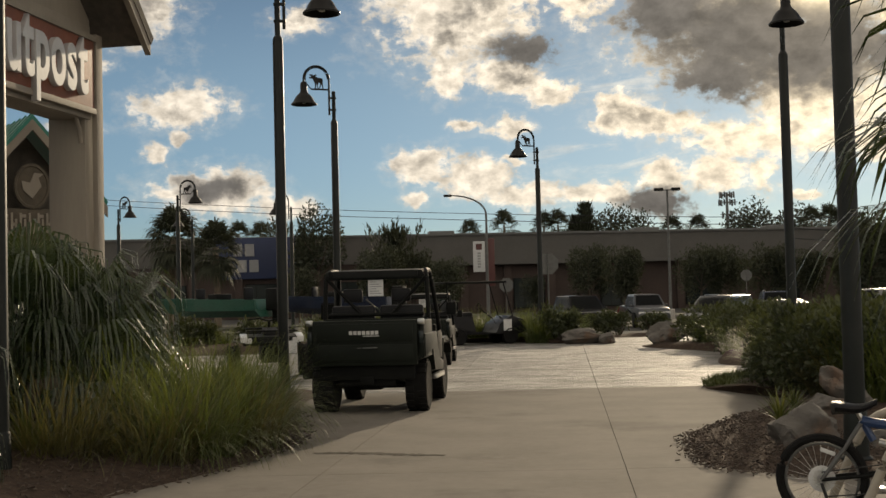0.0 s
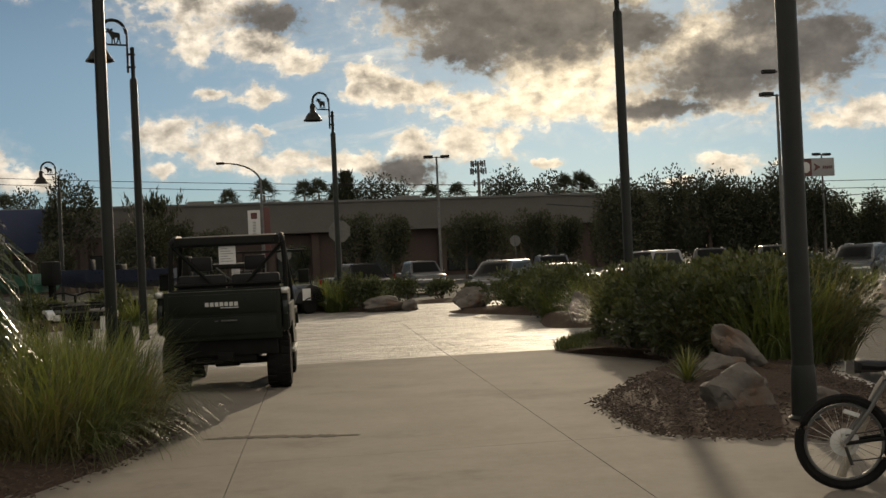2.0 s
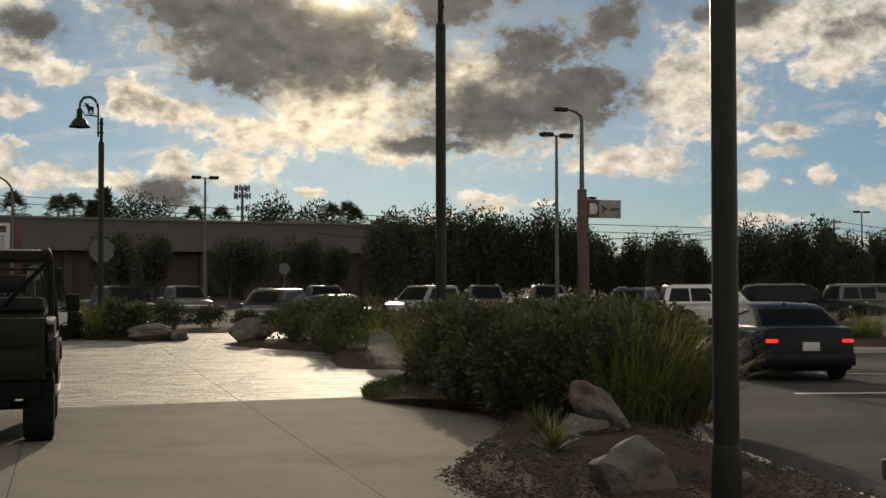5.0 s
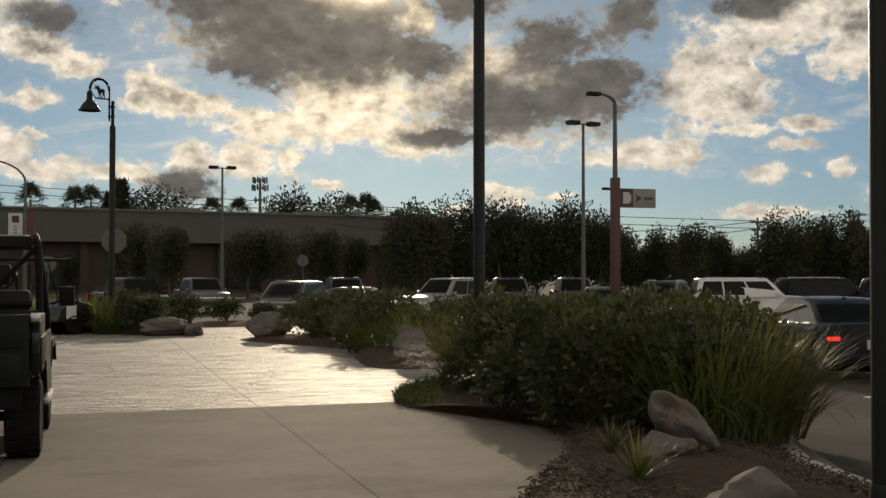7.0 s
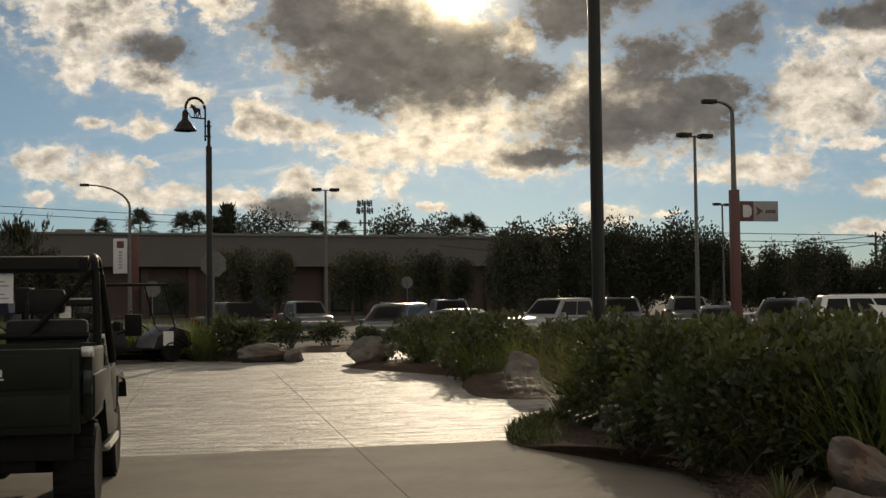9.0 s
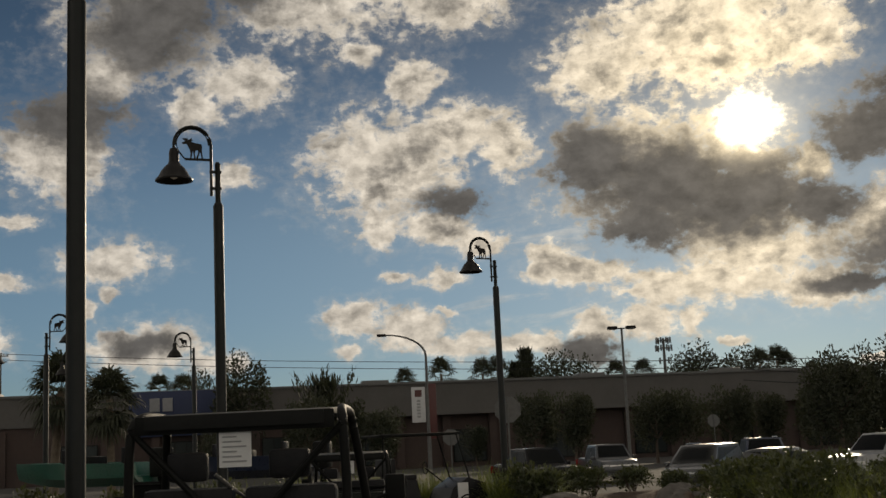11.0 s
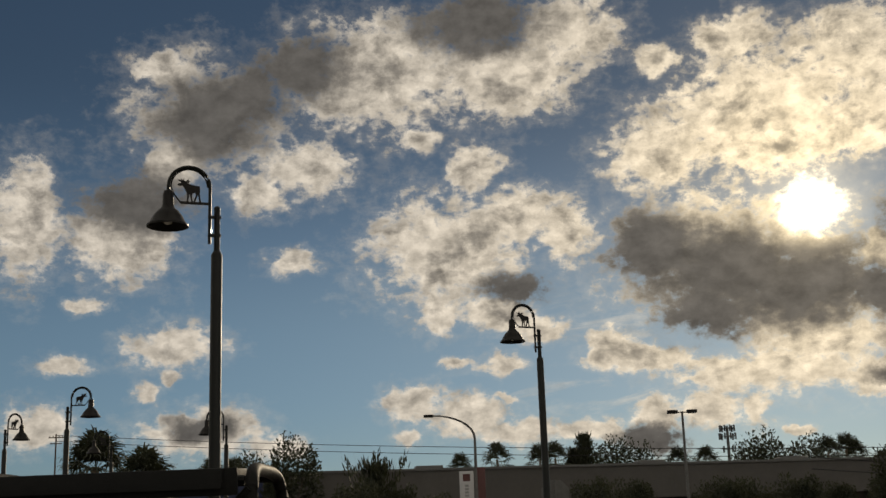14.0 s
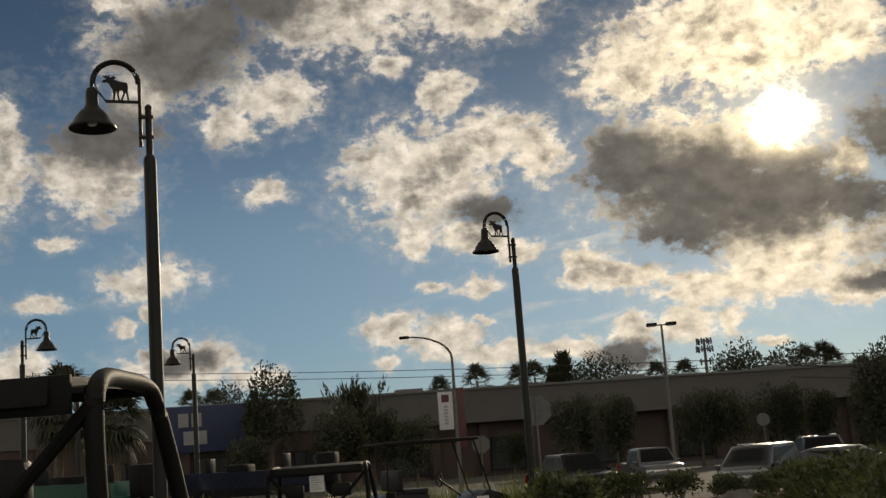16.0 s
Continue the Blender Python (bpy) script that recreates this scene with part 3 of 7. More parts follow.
MEDIAN = [(15.5, 35.0), (18.5, 32.6), (26.0, 28.5), (30.0, 28.5), (30.5, 31.5), (21.0, 36.8), (18.0, 41.0), (15.8, 40.0)]
MEDIAN_BACK = [(3.5, 48.0), (6.0, 46.8), (13.0, 46.8), (16.5, 48.5), (16.0, 51.5), (5.0, 51.5)]
LOOP_NEAR = bed("planting_bed_1", ISLAND_NEAR, 0.14, "mulched planting bed between walk and road", 0.0)
LOOP_FAR = bed("planting_bed_2", ISLAND_FAR, 0.18, "mulched planting bed at the plaza edge", 0.0)
LOOP_LEFT = bed("planting_bed_3", BED_LEFT, 0.25, "dark mulched bed beside the concrete walk", 0.0)
LOOP_BACK = bed("planting_bed_4", BED_BACK, 0.2, "planted strip at the back of the plaza", 0.0)
bed("planting_bed_7", BED_LAMP, 0.15, "planted strip round a lamp post", 0.0)
bed("planting_bed_5", MEDIAN, 0.25, "kerbed island planted with grasses", None)
bed("planting_bed_6", MEDIAN_BACK, 0.25, "kerbed median planted with low shrubs", None)
kerb("kerb_1", [(4.0, 3.0), (4.15, 9.4), (4.55, 11.3), (5.1, 13.6), (6.5, 16.2), (8.1, 19.5), (9.1, 24.0), (9.6, 30.0), (9.3, 34.0), (8.7, 40.45), (-26, 40.5)], 0.0, closed=False)
kerb("kerb_2", MEDIAN, None)
kerb("kerb_3", MEDIAN_BACK, None)


def build_lines():
    bm = bmesh.new()
    for (xa, ya), (xb, yb), w in (((11.4, 20.6), (19.5, 17.2), 0.22), ((9.3, 15.6), (13.5, 10.0), 0.1), ((15.0, 25.0), (26.0, 17.5), 0.1), ((6.5, 43.5), (40.0, 42.5), 0.1)):
        a, b = Vector((xa, ya, 0)), Vector((xb, yb, 0))
        d = (b - a).normalized()
        s = Vector((-d.y, d.x, 0)) * w / 2
        for k in range(14):
            q0, q1 = a.lerp(b, k / 14), a.lerp(b, (k + 1) / 14)
            bm.faces.new([bm.verts.new(Vector((p.x, p.y, road_z(p.y) + 0.006))) for p in (q0 - s, q1 - s, q1 + s, q0 + s)])
    for i in range(14):
        x = 4 + i * 2.75
        a, b, s = Vector((x, 52.5, 0)), Vector((x + 1.2, 57.5, 0)), Vector((0.05, 0, 0))
        bm.faces.new([bm.verts.new(Vector((p.x, p.y, -0.496))) for p in (a - s, a + s, b + s, b - s)])
    setting("road_marking", bm, M_LINE, "worn white stop line and parking bay lines", "road marking")


build_lines()


# ---- lamp posts ----
def build_lamp_post(group="bell lamps round the plaza"):
    """Pole at the origin, its arm towards +x."""
    lamp = thing("street_lamp", "dark painted lamp post with bell shade and cut-out arch", "street lamp", group=group)
    bm = bmesh.new()
    lathe(bm, [(0.125, 0.0), (0.125, 0.04), (0.10, 0.06), (0.095, 0.30), (0.09, 0.42), (0.084, 0.44)], 16)
    part("base", bm, M_POLE, lamp)
    bm = bmesh.new()
    lathe(bm, [(0.082, 0.42), (0.078, 5.34), (0.06, 5.38), (0.044, 5.40)], 16)
    part("pole", bm, M_POLE, lamp)
    bm = bmesh.new()
    lathe(bm, [(0.043, 5.39), (0.043, 5.98), (0.046, 5.99), (0.046, 6.01), (0.02, 6.04)], 12)
    part("pole_top", bm, M_POLE, lamp)
    for z in (5.62, 5.88):
        bm = bmesh.new()
        box(bm, -0.055, 0.125, -0.03, 0.03, z - 0.02, z + 0.02, 0.006)
        part("bracket", bm, M_POLE, lamp)
    # arch: up from the bracket, over and down to the shade
    c, R, zc = 0.385, 0.285, 6.30
    pts = [(0.10, 0, 5.50), (0.10, 0, zc)] + [(c - R * math.cos(a), 0, zc + R * math.sin(a)) for a in [math.pi * k / 16 for k in range(1, 17)]] + [(c + R, 0, 6.2)]
    bm = bmesh.new()
    tube(bm, pts, 0.024, 8)
    part("arch", bm, M_POLE, lamp)
    bm = bmesh.new()
    inner = R - 0.035
    tube(bm, [(c - inner * math.cos(a), 0, zc + inner * math.sin(a)) for a in [math.pi * k / 14 for k in range(15)]] + [(c + inner * 0.85, 0, 6.19), (c + inner * 0.45, 0, 6.06), (0.10, 0, 6.06)], 0.012, 6)
    part("inner_arch", bm, M_POLE, lamp)
    # cut-out standing figure of thin plate
    fig = [(-0.139, 0), (-0.161, 0.005), (-0.144, 0.129), (-0.149, 0.191), (-0.139, 0.236), (-0.082, 0.246), (-0.032, 0.253), (0.005, 0.27), (0.035, 0.278), (0.064, 0.288), (0.109, 0.285), (0.124, 0.27), (0.154, 0.26), (0.164, 0.241), (0.134, 0.228), (0.099, 0.238), (0.074, 0.213), (0.06, 0.179), (0.04, 0.144), (0.03, 0.089), (0.037, 0.005), (0.015, 0.005), (0.005, 0.079), (-0.005, 0.126), (-0.015, 0.079), (-0.03, 0), (-0.05, 0.007), (-0.035, 0.079), (-0.045, 0.134), (-0.082, 0.139), (-0.089, 0.104), (-0.057, 0.015), (-0.077, 0.007), (-0.107, 0.079), (-0.117, 0.114), (-0.129, 0.074)]
    antlers = [(0.035, 0.273), (0.005, 0.285), (-0.017, 0.31), (0.012, 0.303), (0.01, 0.335), (0.035, 0.315), (0.055, 0.298), (0.069, 0.303), (0.079, 0.337), (0.094, 0.312), (0.114, 0.335), (0.124, 0.312), (0.161, 0.327), (0.139, 0.298), (0.104, 0.28)]
    bm = bmesh.new()
    slab(bm, [(c + x, z + 6.075) for x, z in fig], -0.006, 0.006, pose(0, 0, 0, 90, 0, 0))
    slab(bm, [(c + x, z + 6.075) for x, z in antlers], -0.004, 0.004, pose(0, 0, 0, 90, 0, 0))
    box(bm, c - 0.26, c + 0.12, -0.012, 0.012, 6.05, 6.085)
    part("cut_out_plate", bm, M_BELL, lamp, "thin dark metal cut-out of an antlered beast", smooth=None)
    bm = bmesh.new()
    at = pose(c + R, 0, 0)
    lathe(bm, [(0.03, 6.24), (0.06, 6.22), (0.075, 6.17), (0.078, 6.02), (0.10, 5.97), (0.15, 5.93), (0.20, 5.86), (0.235, 5.79), (0.285, 5.735), (0.285, 5.715), (0.262, 5.715), (0.20, 5.82), (0.10, 5.93), (0.02, 5.95)], 24, at)
    part("shade", bm, M_BELL, lamp, "dark bell-shaped metal shade")
    bm = bmesh.new()
    lathe(bm, [(0.001, 5.74), (0.05, 5.76), (0.075, 5.82), (0.05, 5.9), (0.001, 5.94)], 12, at)
    part("bulb", bm, M_BULB, lamp, "unlit frosted bulb")
    return lamp


def place_lamps():
    lamp = build_lamp_post()
    spots = [(-3.04, 27.32, 200), (2.0, 38.6, 205), (5.3, 21.0, 262), (-2.86, 18.6, 2), (-11.18, 46.1, 0), (-7.95, 53.0, 185), (-13.8, 59.6, 200), (-15.15, 51.9, 60), (3.03, 10.15, 175), (-3.63, 9.65, 5)]
    for i, (x, y, a) in enumerate(spots):
        m = pose(x, y, 0.03 if y < 45 else road_z(y), 0, 0, a)
        if i == 0:
            lamp.matrix_world = m
        else:
            copy_thing(lamp, m)


place_lamps()


# ---- wheels and vehicles ----
def wheel(parent, x, y, z, r, w, rim_mat, spokes=5, knobs=0):
    """Axle along x. A tyre with a rim, made as a part with sub-parts."""
    m = pose(x, y, z, 0, 90, 0)
    bm = bmesh.new()
    h = w / 2
    lathe(bm, [(r * 0.62, -h * 0.9), (r * 0.9, -h), (r * 0.985, -h * 0.75), (r, -h * 0.3), (r, h * 0.3), (r * 0.985, h * 0.75), (r * 0.9, h), (r * 0.62, h * 0.9)], 28, m)
    for k in range(knobs):
        a = 2 * math.pi * k / knobs
        for s in (-1, 1):
            box(bm, r * 0.97, r * 1.03, -0.025, 0.025, s * h * 0.55 - h * 0.35, s * h * 0.55 + h * 0.35, 0, m @ pose(0, 0, 0, 0, 0, math.degrees(a) + s * 5))
    tyre = part("wheel", bm, M_TYRE, parent, "black rubber tyre")
    bm = bmesh.new()
    lathe(bm, [(r * 0.62, -h * 0.8), (r * 0.58, -h * 0.82), (r * 0.54, -h * 0.5), (r * 0.54, h * 0.5), (r * 0.58, h * 0.82), (r * 0.62, h * 0.8)], 24, m)
    for k in range(spokes):
        for s in (-1, 1):
            box(bm, 0.0, r * 0.57, -r * 0.09, r * 0.09, s * h * 0.62 - 0.015, s * h * 0.62 + 0.015, 0, m @ pose(0, 0, 0, 0, 0, 360 / spokes * k))
    lathe(bm, [(r * 0.16, -h * 0.7), (r * 0.16, h * 0.7)], 12, m)
    rim = part("rim", bm, rim_mat, tyre)
    return tyre


def build_utv():
    """Two-seat side-by-side with a tipping bed; rear axle at the origin, nose towards +y."""
    u = thing("utility_vehicle", "dark green side-by-side utility vehicle with cargo bed", "utility vehicle", group="display vehicles on the plaza")
    for x in (-0.59, 0.59):
        wheel(u, x, 0.0, 0.32, 0.32, 0.27, M_BLACK, 6, 22)
        wheel(u, x, 1.9, 0.32, 0.32, 0.24, M_BLACK, 6, 22)
    # frame and axles
    bm = bmesh.new()
    box(bm, -0.35, 0.35, -0.35, 2.2, 0.34, 0.42, 0.01)
    tube(bm, [(-0.5, 0, 0.33), (0.5, 0, 0.33)], 0.04)
    tube(bm, [(-0.5, 1.9, 0.33), (0.5, 1.9, 0.33)], 0.035)
    tube(bm, [(-0.50, -0.05, 0.31), (-0.12, -0.12, 0.42)], 0.025)
    tube(bm, [(0.50, -0.05, 0.31), (0.12, -0.12, 0.42)], 0.025)
    box(bm, -0.14, 0.14, -0.2, 0.12, 0.28, 0.46, 0.02)
    part("chassis", bm, M_BLACK, u)
    bm = bmesh.new()
    box(bm, -0.60, 0.60, -0.42, -0.36, 0.42, 0.62, 0.015)
    box(bm, -0.09, 0.09, -0.44, -0.36, 0.36, 0.46, 0.01)
    part("rear_bumper", bm, M_BLACK, u)
    # cargo bed
    bm = bmesh.new()
    box(bm, -0.68, 0.68, -0.46, 0.36, 0.66, 0.72, 0.01)
    for x0, x1 in ((-0.73, -0.66), (0.66, 0.73)):
        box(bm, x0, x1, -0.46, 0.36, 0.68, 1.15, 0.018)
    box(bm, -0.68, 0.68, 0.30, 0.36, 0.68, 1.17, 0.012)
    part("bed_tub", bm, M_UTV, u)
    bm = bmesh.new()
    box(bm, -0.655, 0.655, -0.53, -0.46, 0.60, 1.16, 0.02)
    gate = part("tailgate", bm, M_UTV, u)
    for z0, z1 in ((0.66, 0.86), (0.90, 1.12)):
        bm = bmesh.new()
        box(bm, -0.60, 0.60, -0.545, -0.532, z0, z1, 0.006)
        part("pressed_panel", bm, M_UTV, gate)
    bm = bmesh.new()
    for i in range(7):
        box(bm, -0.19 + i * 0.054, -0.19 + i * 0.054 + 0.040, -0.552, -0.545, 0.985, 1.03)
    box(bm, -0.02, 0.185, -0.552, -0.545, 0.962, 0.972)
    part("decal", bm, M_LOGO, gate, "silver maker's decal drawn as bars")
    bm = bmesh.new()
    box(bm, -0.02, 0.16, -0.575, -0.545, 0.815, 0.828, 0.003)
    box(bm, -0.09, -0.05, -0.56, -0.545, 0.815, 0.825)
    part("handle", bm, M_GALV, gate)
    for s in (-1, 1):
        bm = bmesh.new()
        box(bm, s * 0.70 - 0.04, s * 0.70 + 0.04, -0.52, -0.44, 1.10, 1.17, 0.012)
        part("bed_corner", bm, M_STEEL, u, "bright scuffed metal bed corner")
    for s in (-1, 1):
        bm = bmesh.new()
        box(bm, s * 0.70 - 0.03, s * 0.70 + 0.03, -0.50, -0.46, 0.86, 1.02, 0.012)
        part("tail_light", bm, M_GLASS, u, "dark unlit tail light")
        # rear arch and side body
        bm = bmesh.new()
        side_prism(bm, [(-0.44, 0.70), (0.30, 0.78), (0.50, 0.48), (1.36, 0.44), (1.45, 0.55), (1.05, 0.60), (0.80, 0.80), (0.74, 0.98), (-0.44, 0.98)], s * 0.60, s * 0.745, bevel=0.012)
        part("side_panel", bm, M_UTV, u)
        bm = bmesh.new()
        box(bm, s * 0.72 - 0.035, s * 0.72 + 0.035, 0.55, 1.45, 0.36, 0.42, 0.015)
        part("nerf_bar", bm, M_STEEL, u, "bare metal side step")
        bm = bmesh.new()
        side_prism(bm, [(1.42, 0.62), (1.52, 0.80), (2.28, 0.78), (2.42, 0.62), (2.34, 0.74), (1.95, 0.88), (1.5, 0.86)], s * 0.44, s * 0.745)
        part("front_fender", bm, M_UTV, u)
        bm = bmesh.new()
        side_prism(bm, [(0.86, 0.62), (1.40, 0.60), (1.44, 0.92), (1.30, 0.98), (0.90, 0.94)], s * 0.70, s * 0.735, bevel=0.01)
        part("half_door", bm, M_BLACK, u)
        bm = bmesh.new()
        tube(bm, [(s * 0.74, 1.40, 1.20), (s * 0.86, 1.42, 1.24)], 0.012)
        box(bm, s * 0.80, s * 0.94, 1.40, 1.45, 1.18, 1.36, 0.02)
        part("mirror", bm, M_BLACK, u)
    bm = bmesh.new()
    side_prism(bm, [(1.40, 0.72), (1.44, 1.02), (1.70, 1.04), (2.20, 0.92), (2.46, 0.72), (2.44, 0.45), (1.5, 0.42)], -0.44, 0.44, 0.02, 0.03)
    part("hood", bm, M_UTV, u)
    bm = bmesh.new()
    tube(bm, [(-0.40, 2.5, 0.42), (-0.40, 2.56, 0.75), (0.40, 2.56, 0.75), (0.40, 2.5, 0.42)], 0.025)
    tube(bm, [(-0.40, 2.53, 0.58), (0.40, 2.53, 0.58)], 0.02)
    part("brush_guard", bm, M_BLACK, u)
    bm = bmesh.new()
    box(bm, -0.66, 0.66, 0.44, 1.50, 0.44, 0.50, 0.01)
    box(bm, -0.66, 0.66, 1.36, 1.44, 0.72, 1.06, 0.03)
    part("cab_floor", bm, M_BLACK, u)
    bm = bmesh.new()
    box(bm, -0.64, 0.64, 0.76, 1.16, 0.62, 0.76, 0.04)
    part("seat", bm, M_SEAT, u)
    for x in (-0.32, 0.32):
        bm = bmesh.new()
        box(bm, x - 0.29, x + 0.29, 0.74, 0.84, 0.76, 1.34, 0.045, pose(0, 0, 0))
        part("backrest", bm, M_SEAT, u)
        bm = bmesh.new()
        box(bm, x - 0.13, x + 0.13, 0.72, 0.80, 1.38, 1.56, 0.035)
        part("headrest", bm, M_SEAT, u)
    # roll cage with rounded corners
    for s in (-1, 1):
        bm = bmesh.new()
        tube(bm, soft_path([(s * 0.68, 0.70, 0.92), (s * 0.68, 0.70, 1.30), (s * 0.67, 0.70, 1.60), (s * 0.66, 0.74, 1.73), (s * 0.64, 0.86, 1.79), (s * 0.62, 1.08, 1.80), (s * 0.62, 1.30, 1.79), (s * 0.63, 1.38, 1.73), (s * 0.66, 1.46, 1.50), (s * 0.69, 1.54, 1.22), (s * 0.71, 1.64, 0.98)]), 0.030, 12)
        part("cage_side", bm, M_BLACK, u)
        bm = bmesh.new()
        tube(bm, [(s * 0.66, 0.70, 1.70), (s * 0.20, 0.70, 1.22)], 0.022)
        part("cage_brace", bm, M_BLACK, u)
    for y, z in ((0.76, 1.74), (1.32, 1.78), (0.70, 1.22), (1.74, 1.02)):
        bm = bmesh.new()
        tube(bm, [(-0.625, y, z), (0.625, y, z)], 0.024)
        part("cage_crossbar", bm, M_BLACK, u)
    bm = bmesh.new()
    side_prism(bm, [(0.62, 1.70), (0.64, 1.79), (1.36, 1.825), (1.46, 1.78), (1.42, 1.76), (1.34, 1.79), (0.70, 1.77)], -0.56, 0.56, 0.0, 0.006)
    part("roof", bm, M_BLACK, u)
    bm = bmesh.new()
    box(bm, -0.62, 0.62, 0.645, 0.665, 1.675, 1.79, 0.004)
    part("rear_panel", bm, M_BLACK, u)
    bm = bmesh.new()
    tube(bm, [(-0.32 + 0.17 * math.cos(a), 1.22 + 0.08 * math.sin(a), 1.16 + 0.15 * math.sin(a)) for a in [2 * math.pi * k / 16 for k in range(17)]], 0.016, 6)
    tube(bm, [(-0.32, 1.22, 1.16), (-0.32, 1.42, 1.02)], 0.02)
    tube(bm, [(-0.49, 1.22, 1.16), (-0.15, 1.22, 1.16)], 0.012)
    part("steering_wheel", bm, M_BLACK, u)
    bm = bmesh.new()
    box(bm, -0.10, 0.10, 0.668, 0.672, 1.46, 1.69)
    pap = part("paper_notice", bm, M_PAPER, u, "white price sheet taped behind the seats", smooth=None)
    bm = bmesh.new()
    for i in range(6):
        box(bm, -0.08, 0.07 - 0.03 * (i % 3), 0.665, 0.6678, 1.49 + i * 0.03, 1.50 + i * 0.03)
    part("print", bm, M_INK, pap, smooth=None)
    bm = bmesh.new()
    tube(bm, [(-0.14, 0.72, 1.42), (0.06, 0.90, 1.22)], 0.012)
    part("seat_belt", bm, M_GALV, u)
    # the cab stands close behind a short bed
    for c in u.children:
        if c.name.split(".")[0] in ("cage_side", "cage_brace", "cage_crossbar", "roof", "rear_panel", "paper_notice", "marker_light", "seat_belt", "seat", "backrest", "headrest", "steering_wheel"):
            c.data.transform(pose(0, -0.3, 0))
            for d in c.children:
                d.data.transform(pose(0, -0.3, 0))
    return u


utv = build_utv()
utv.matrix_world = pose(-1.30, 15.95, 0, 0, 0, -4.9)
second = copy_thing(utv, pose(-1.15, 26.4, 0, 0, 0, -3))
second.scale = (0.84, 0.84, 0.84)
tagged(second, "smaller black utility vehicle parked beyond a larger one")


def build_atv():
    a = thing("quad_bike", "black quad bike with white trim parked on the plaza", "quad bike", pose(-3.85, 23.2, 0, 0, 0, 12), group="display vehicles on the plaza")
    for x in (-0.68, 0.68):
        for y in (-0.62, 0.62):
            wheel(a, x, y, 0.30, 0.30, 0.24, M_BLACK, 5, 18)
    bm = bmesh.new()
    box(bm, -0.18, 0.18, -0.7, 0.75, 0.32, 0.62, 0.05)
    part("engine_frame", bm, M_BLACK, a)
    bm = bmesh.new()
    side_prism(bm, [(-0.98, 0.68), (-0.95, 0.80), (-0.3, 0.84), (-0.2, 0.74), (-0.35, 0.66), (-0.62, 0.70), (-0.9, 0.64)], -0.52, 0.52, 0.04, 0.02)
    part("rear_fender", bm, M_BLACK, a, "black plastic rear fender")
    bm = bmesh.new()
    side_prism(bm, [(0.25, 0.70), (0.3, 0.86), (0.95, 0.80), (1.02, 0.66), (0.7, 0.72)], -0.52, 0.52, 0.05, 0.02)
    part("front_fender", bm, M_BLACK, a, "black plastic front fender")
    for s in (-1, 1):
        bm = bmesh.new()
        side_prism(bm, [(-1.0, 0.70), (-1.0, 0.80), (-0.4, 0.85), (0.3, 0.83), (0.3, 0.78), (-0.4, 0.78), (-0.85, 0.72)], s * 0.44, s * 0.56, bevel=0.01)
        part("side_trim", bm, M_WHITE, a, "white plastic side trim")
    bm = bmesh.new()
    side_prism(bm, [(-0.65, 0.80), (-0.6, 0.92), (0.0, 0.88), (0.2, 0.95), (0.3, 0.84), (0.0, 0.74)], -0.16, 0.16, 0.02, 0.03)
    part("seat", bm, M_SEAT, a)
    bm = bmesh.new()
    for y in (-0.92, -0.72, -0.52):
        tube(bm, [(-0.45, y, 0.90), (0.45, y, 0.90)], 0.014)
    for x in (-0.45, -0.15, 0.15, 0.45):
        tube(bm, [(x, -0.95, 0.90), (x, -0.45, 0.90)], 0.012)
        tube(bm, [(x * 0.7, -0.6, 0.72), (x * 0.7, -0.6, 0.90)], 0.012)
    part("rear_rack", bm, M_BLACK, a)
    bm = bmesh.new()
    for y in (0.5, 0.7, 0.9):
        tube(bm, [(-0.42, y, 0.92), (0.42, y, 0.92)], 0.014)
    for x in (-0.42, 0.0, 0.42):
        tube(bm, [(x, 0.45, 0.92), (x, 0.95, 0.92)], 0.012)
        tube(bm, [(x * 0.7, 0.6, 0.72), (x * 0.7, 0.6, 0.92)], 0.012)
    part("front_rack", bm, M_BLACK, a)
    bm = bmesh.new()
    tube(bm, [(-0.40, 0.16, 1.10), (-0.2, 0.28, 1.12), (0, 0.3, 1.06), (0.2, 0.28, 1.12), (0.40, 0.16, 1.10)], 0.016)
    tube(bm, [(0, 0.3, 1.06), (0, 0.45, 0.7)], 0.025)
    part("handlebar", bm, M_BLACK, a)
    for s in (-1, 1):
        bm = bmesh.new()
        box(bm, s * 0.42 - 0.06, s * 0.42 + 0.06, -1.0, -0.96, 0.68, 0.78, 0.012)
        part("tail_light", bm, M_HEAD, a, "bright reflecting lamp lens")
    bm = bmesh.new()
    box(bm, 0.26, 0.44, -1.012, -1.008, 0.50, 0.72)
    part("price_tag", bm, M_PAPER, a, "white paper tag")


build_atv()


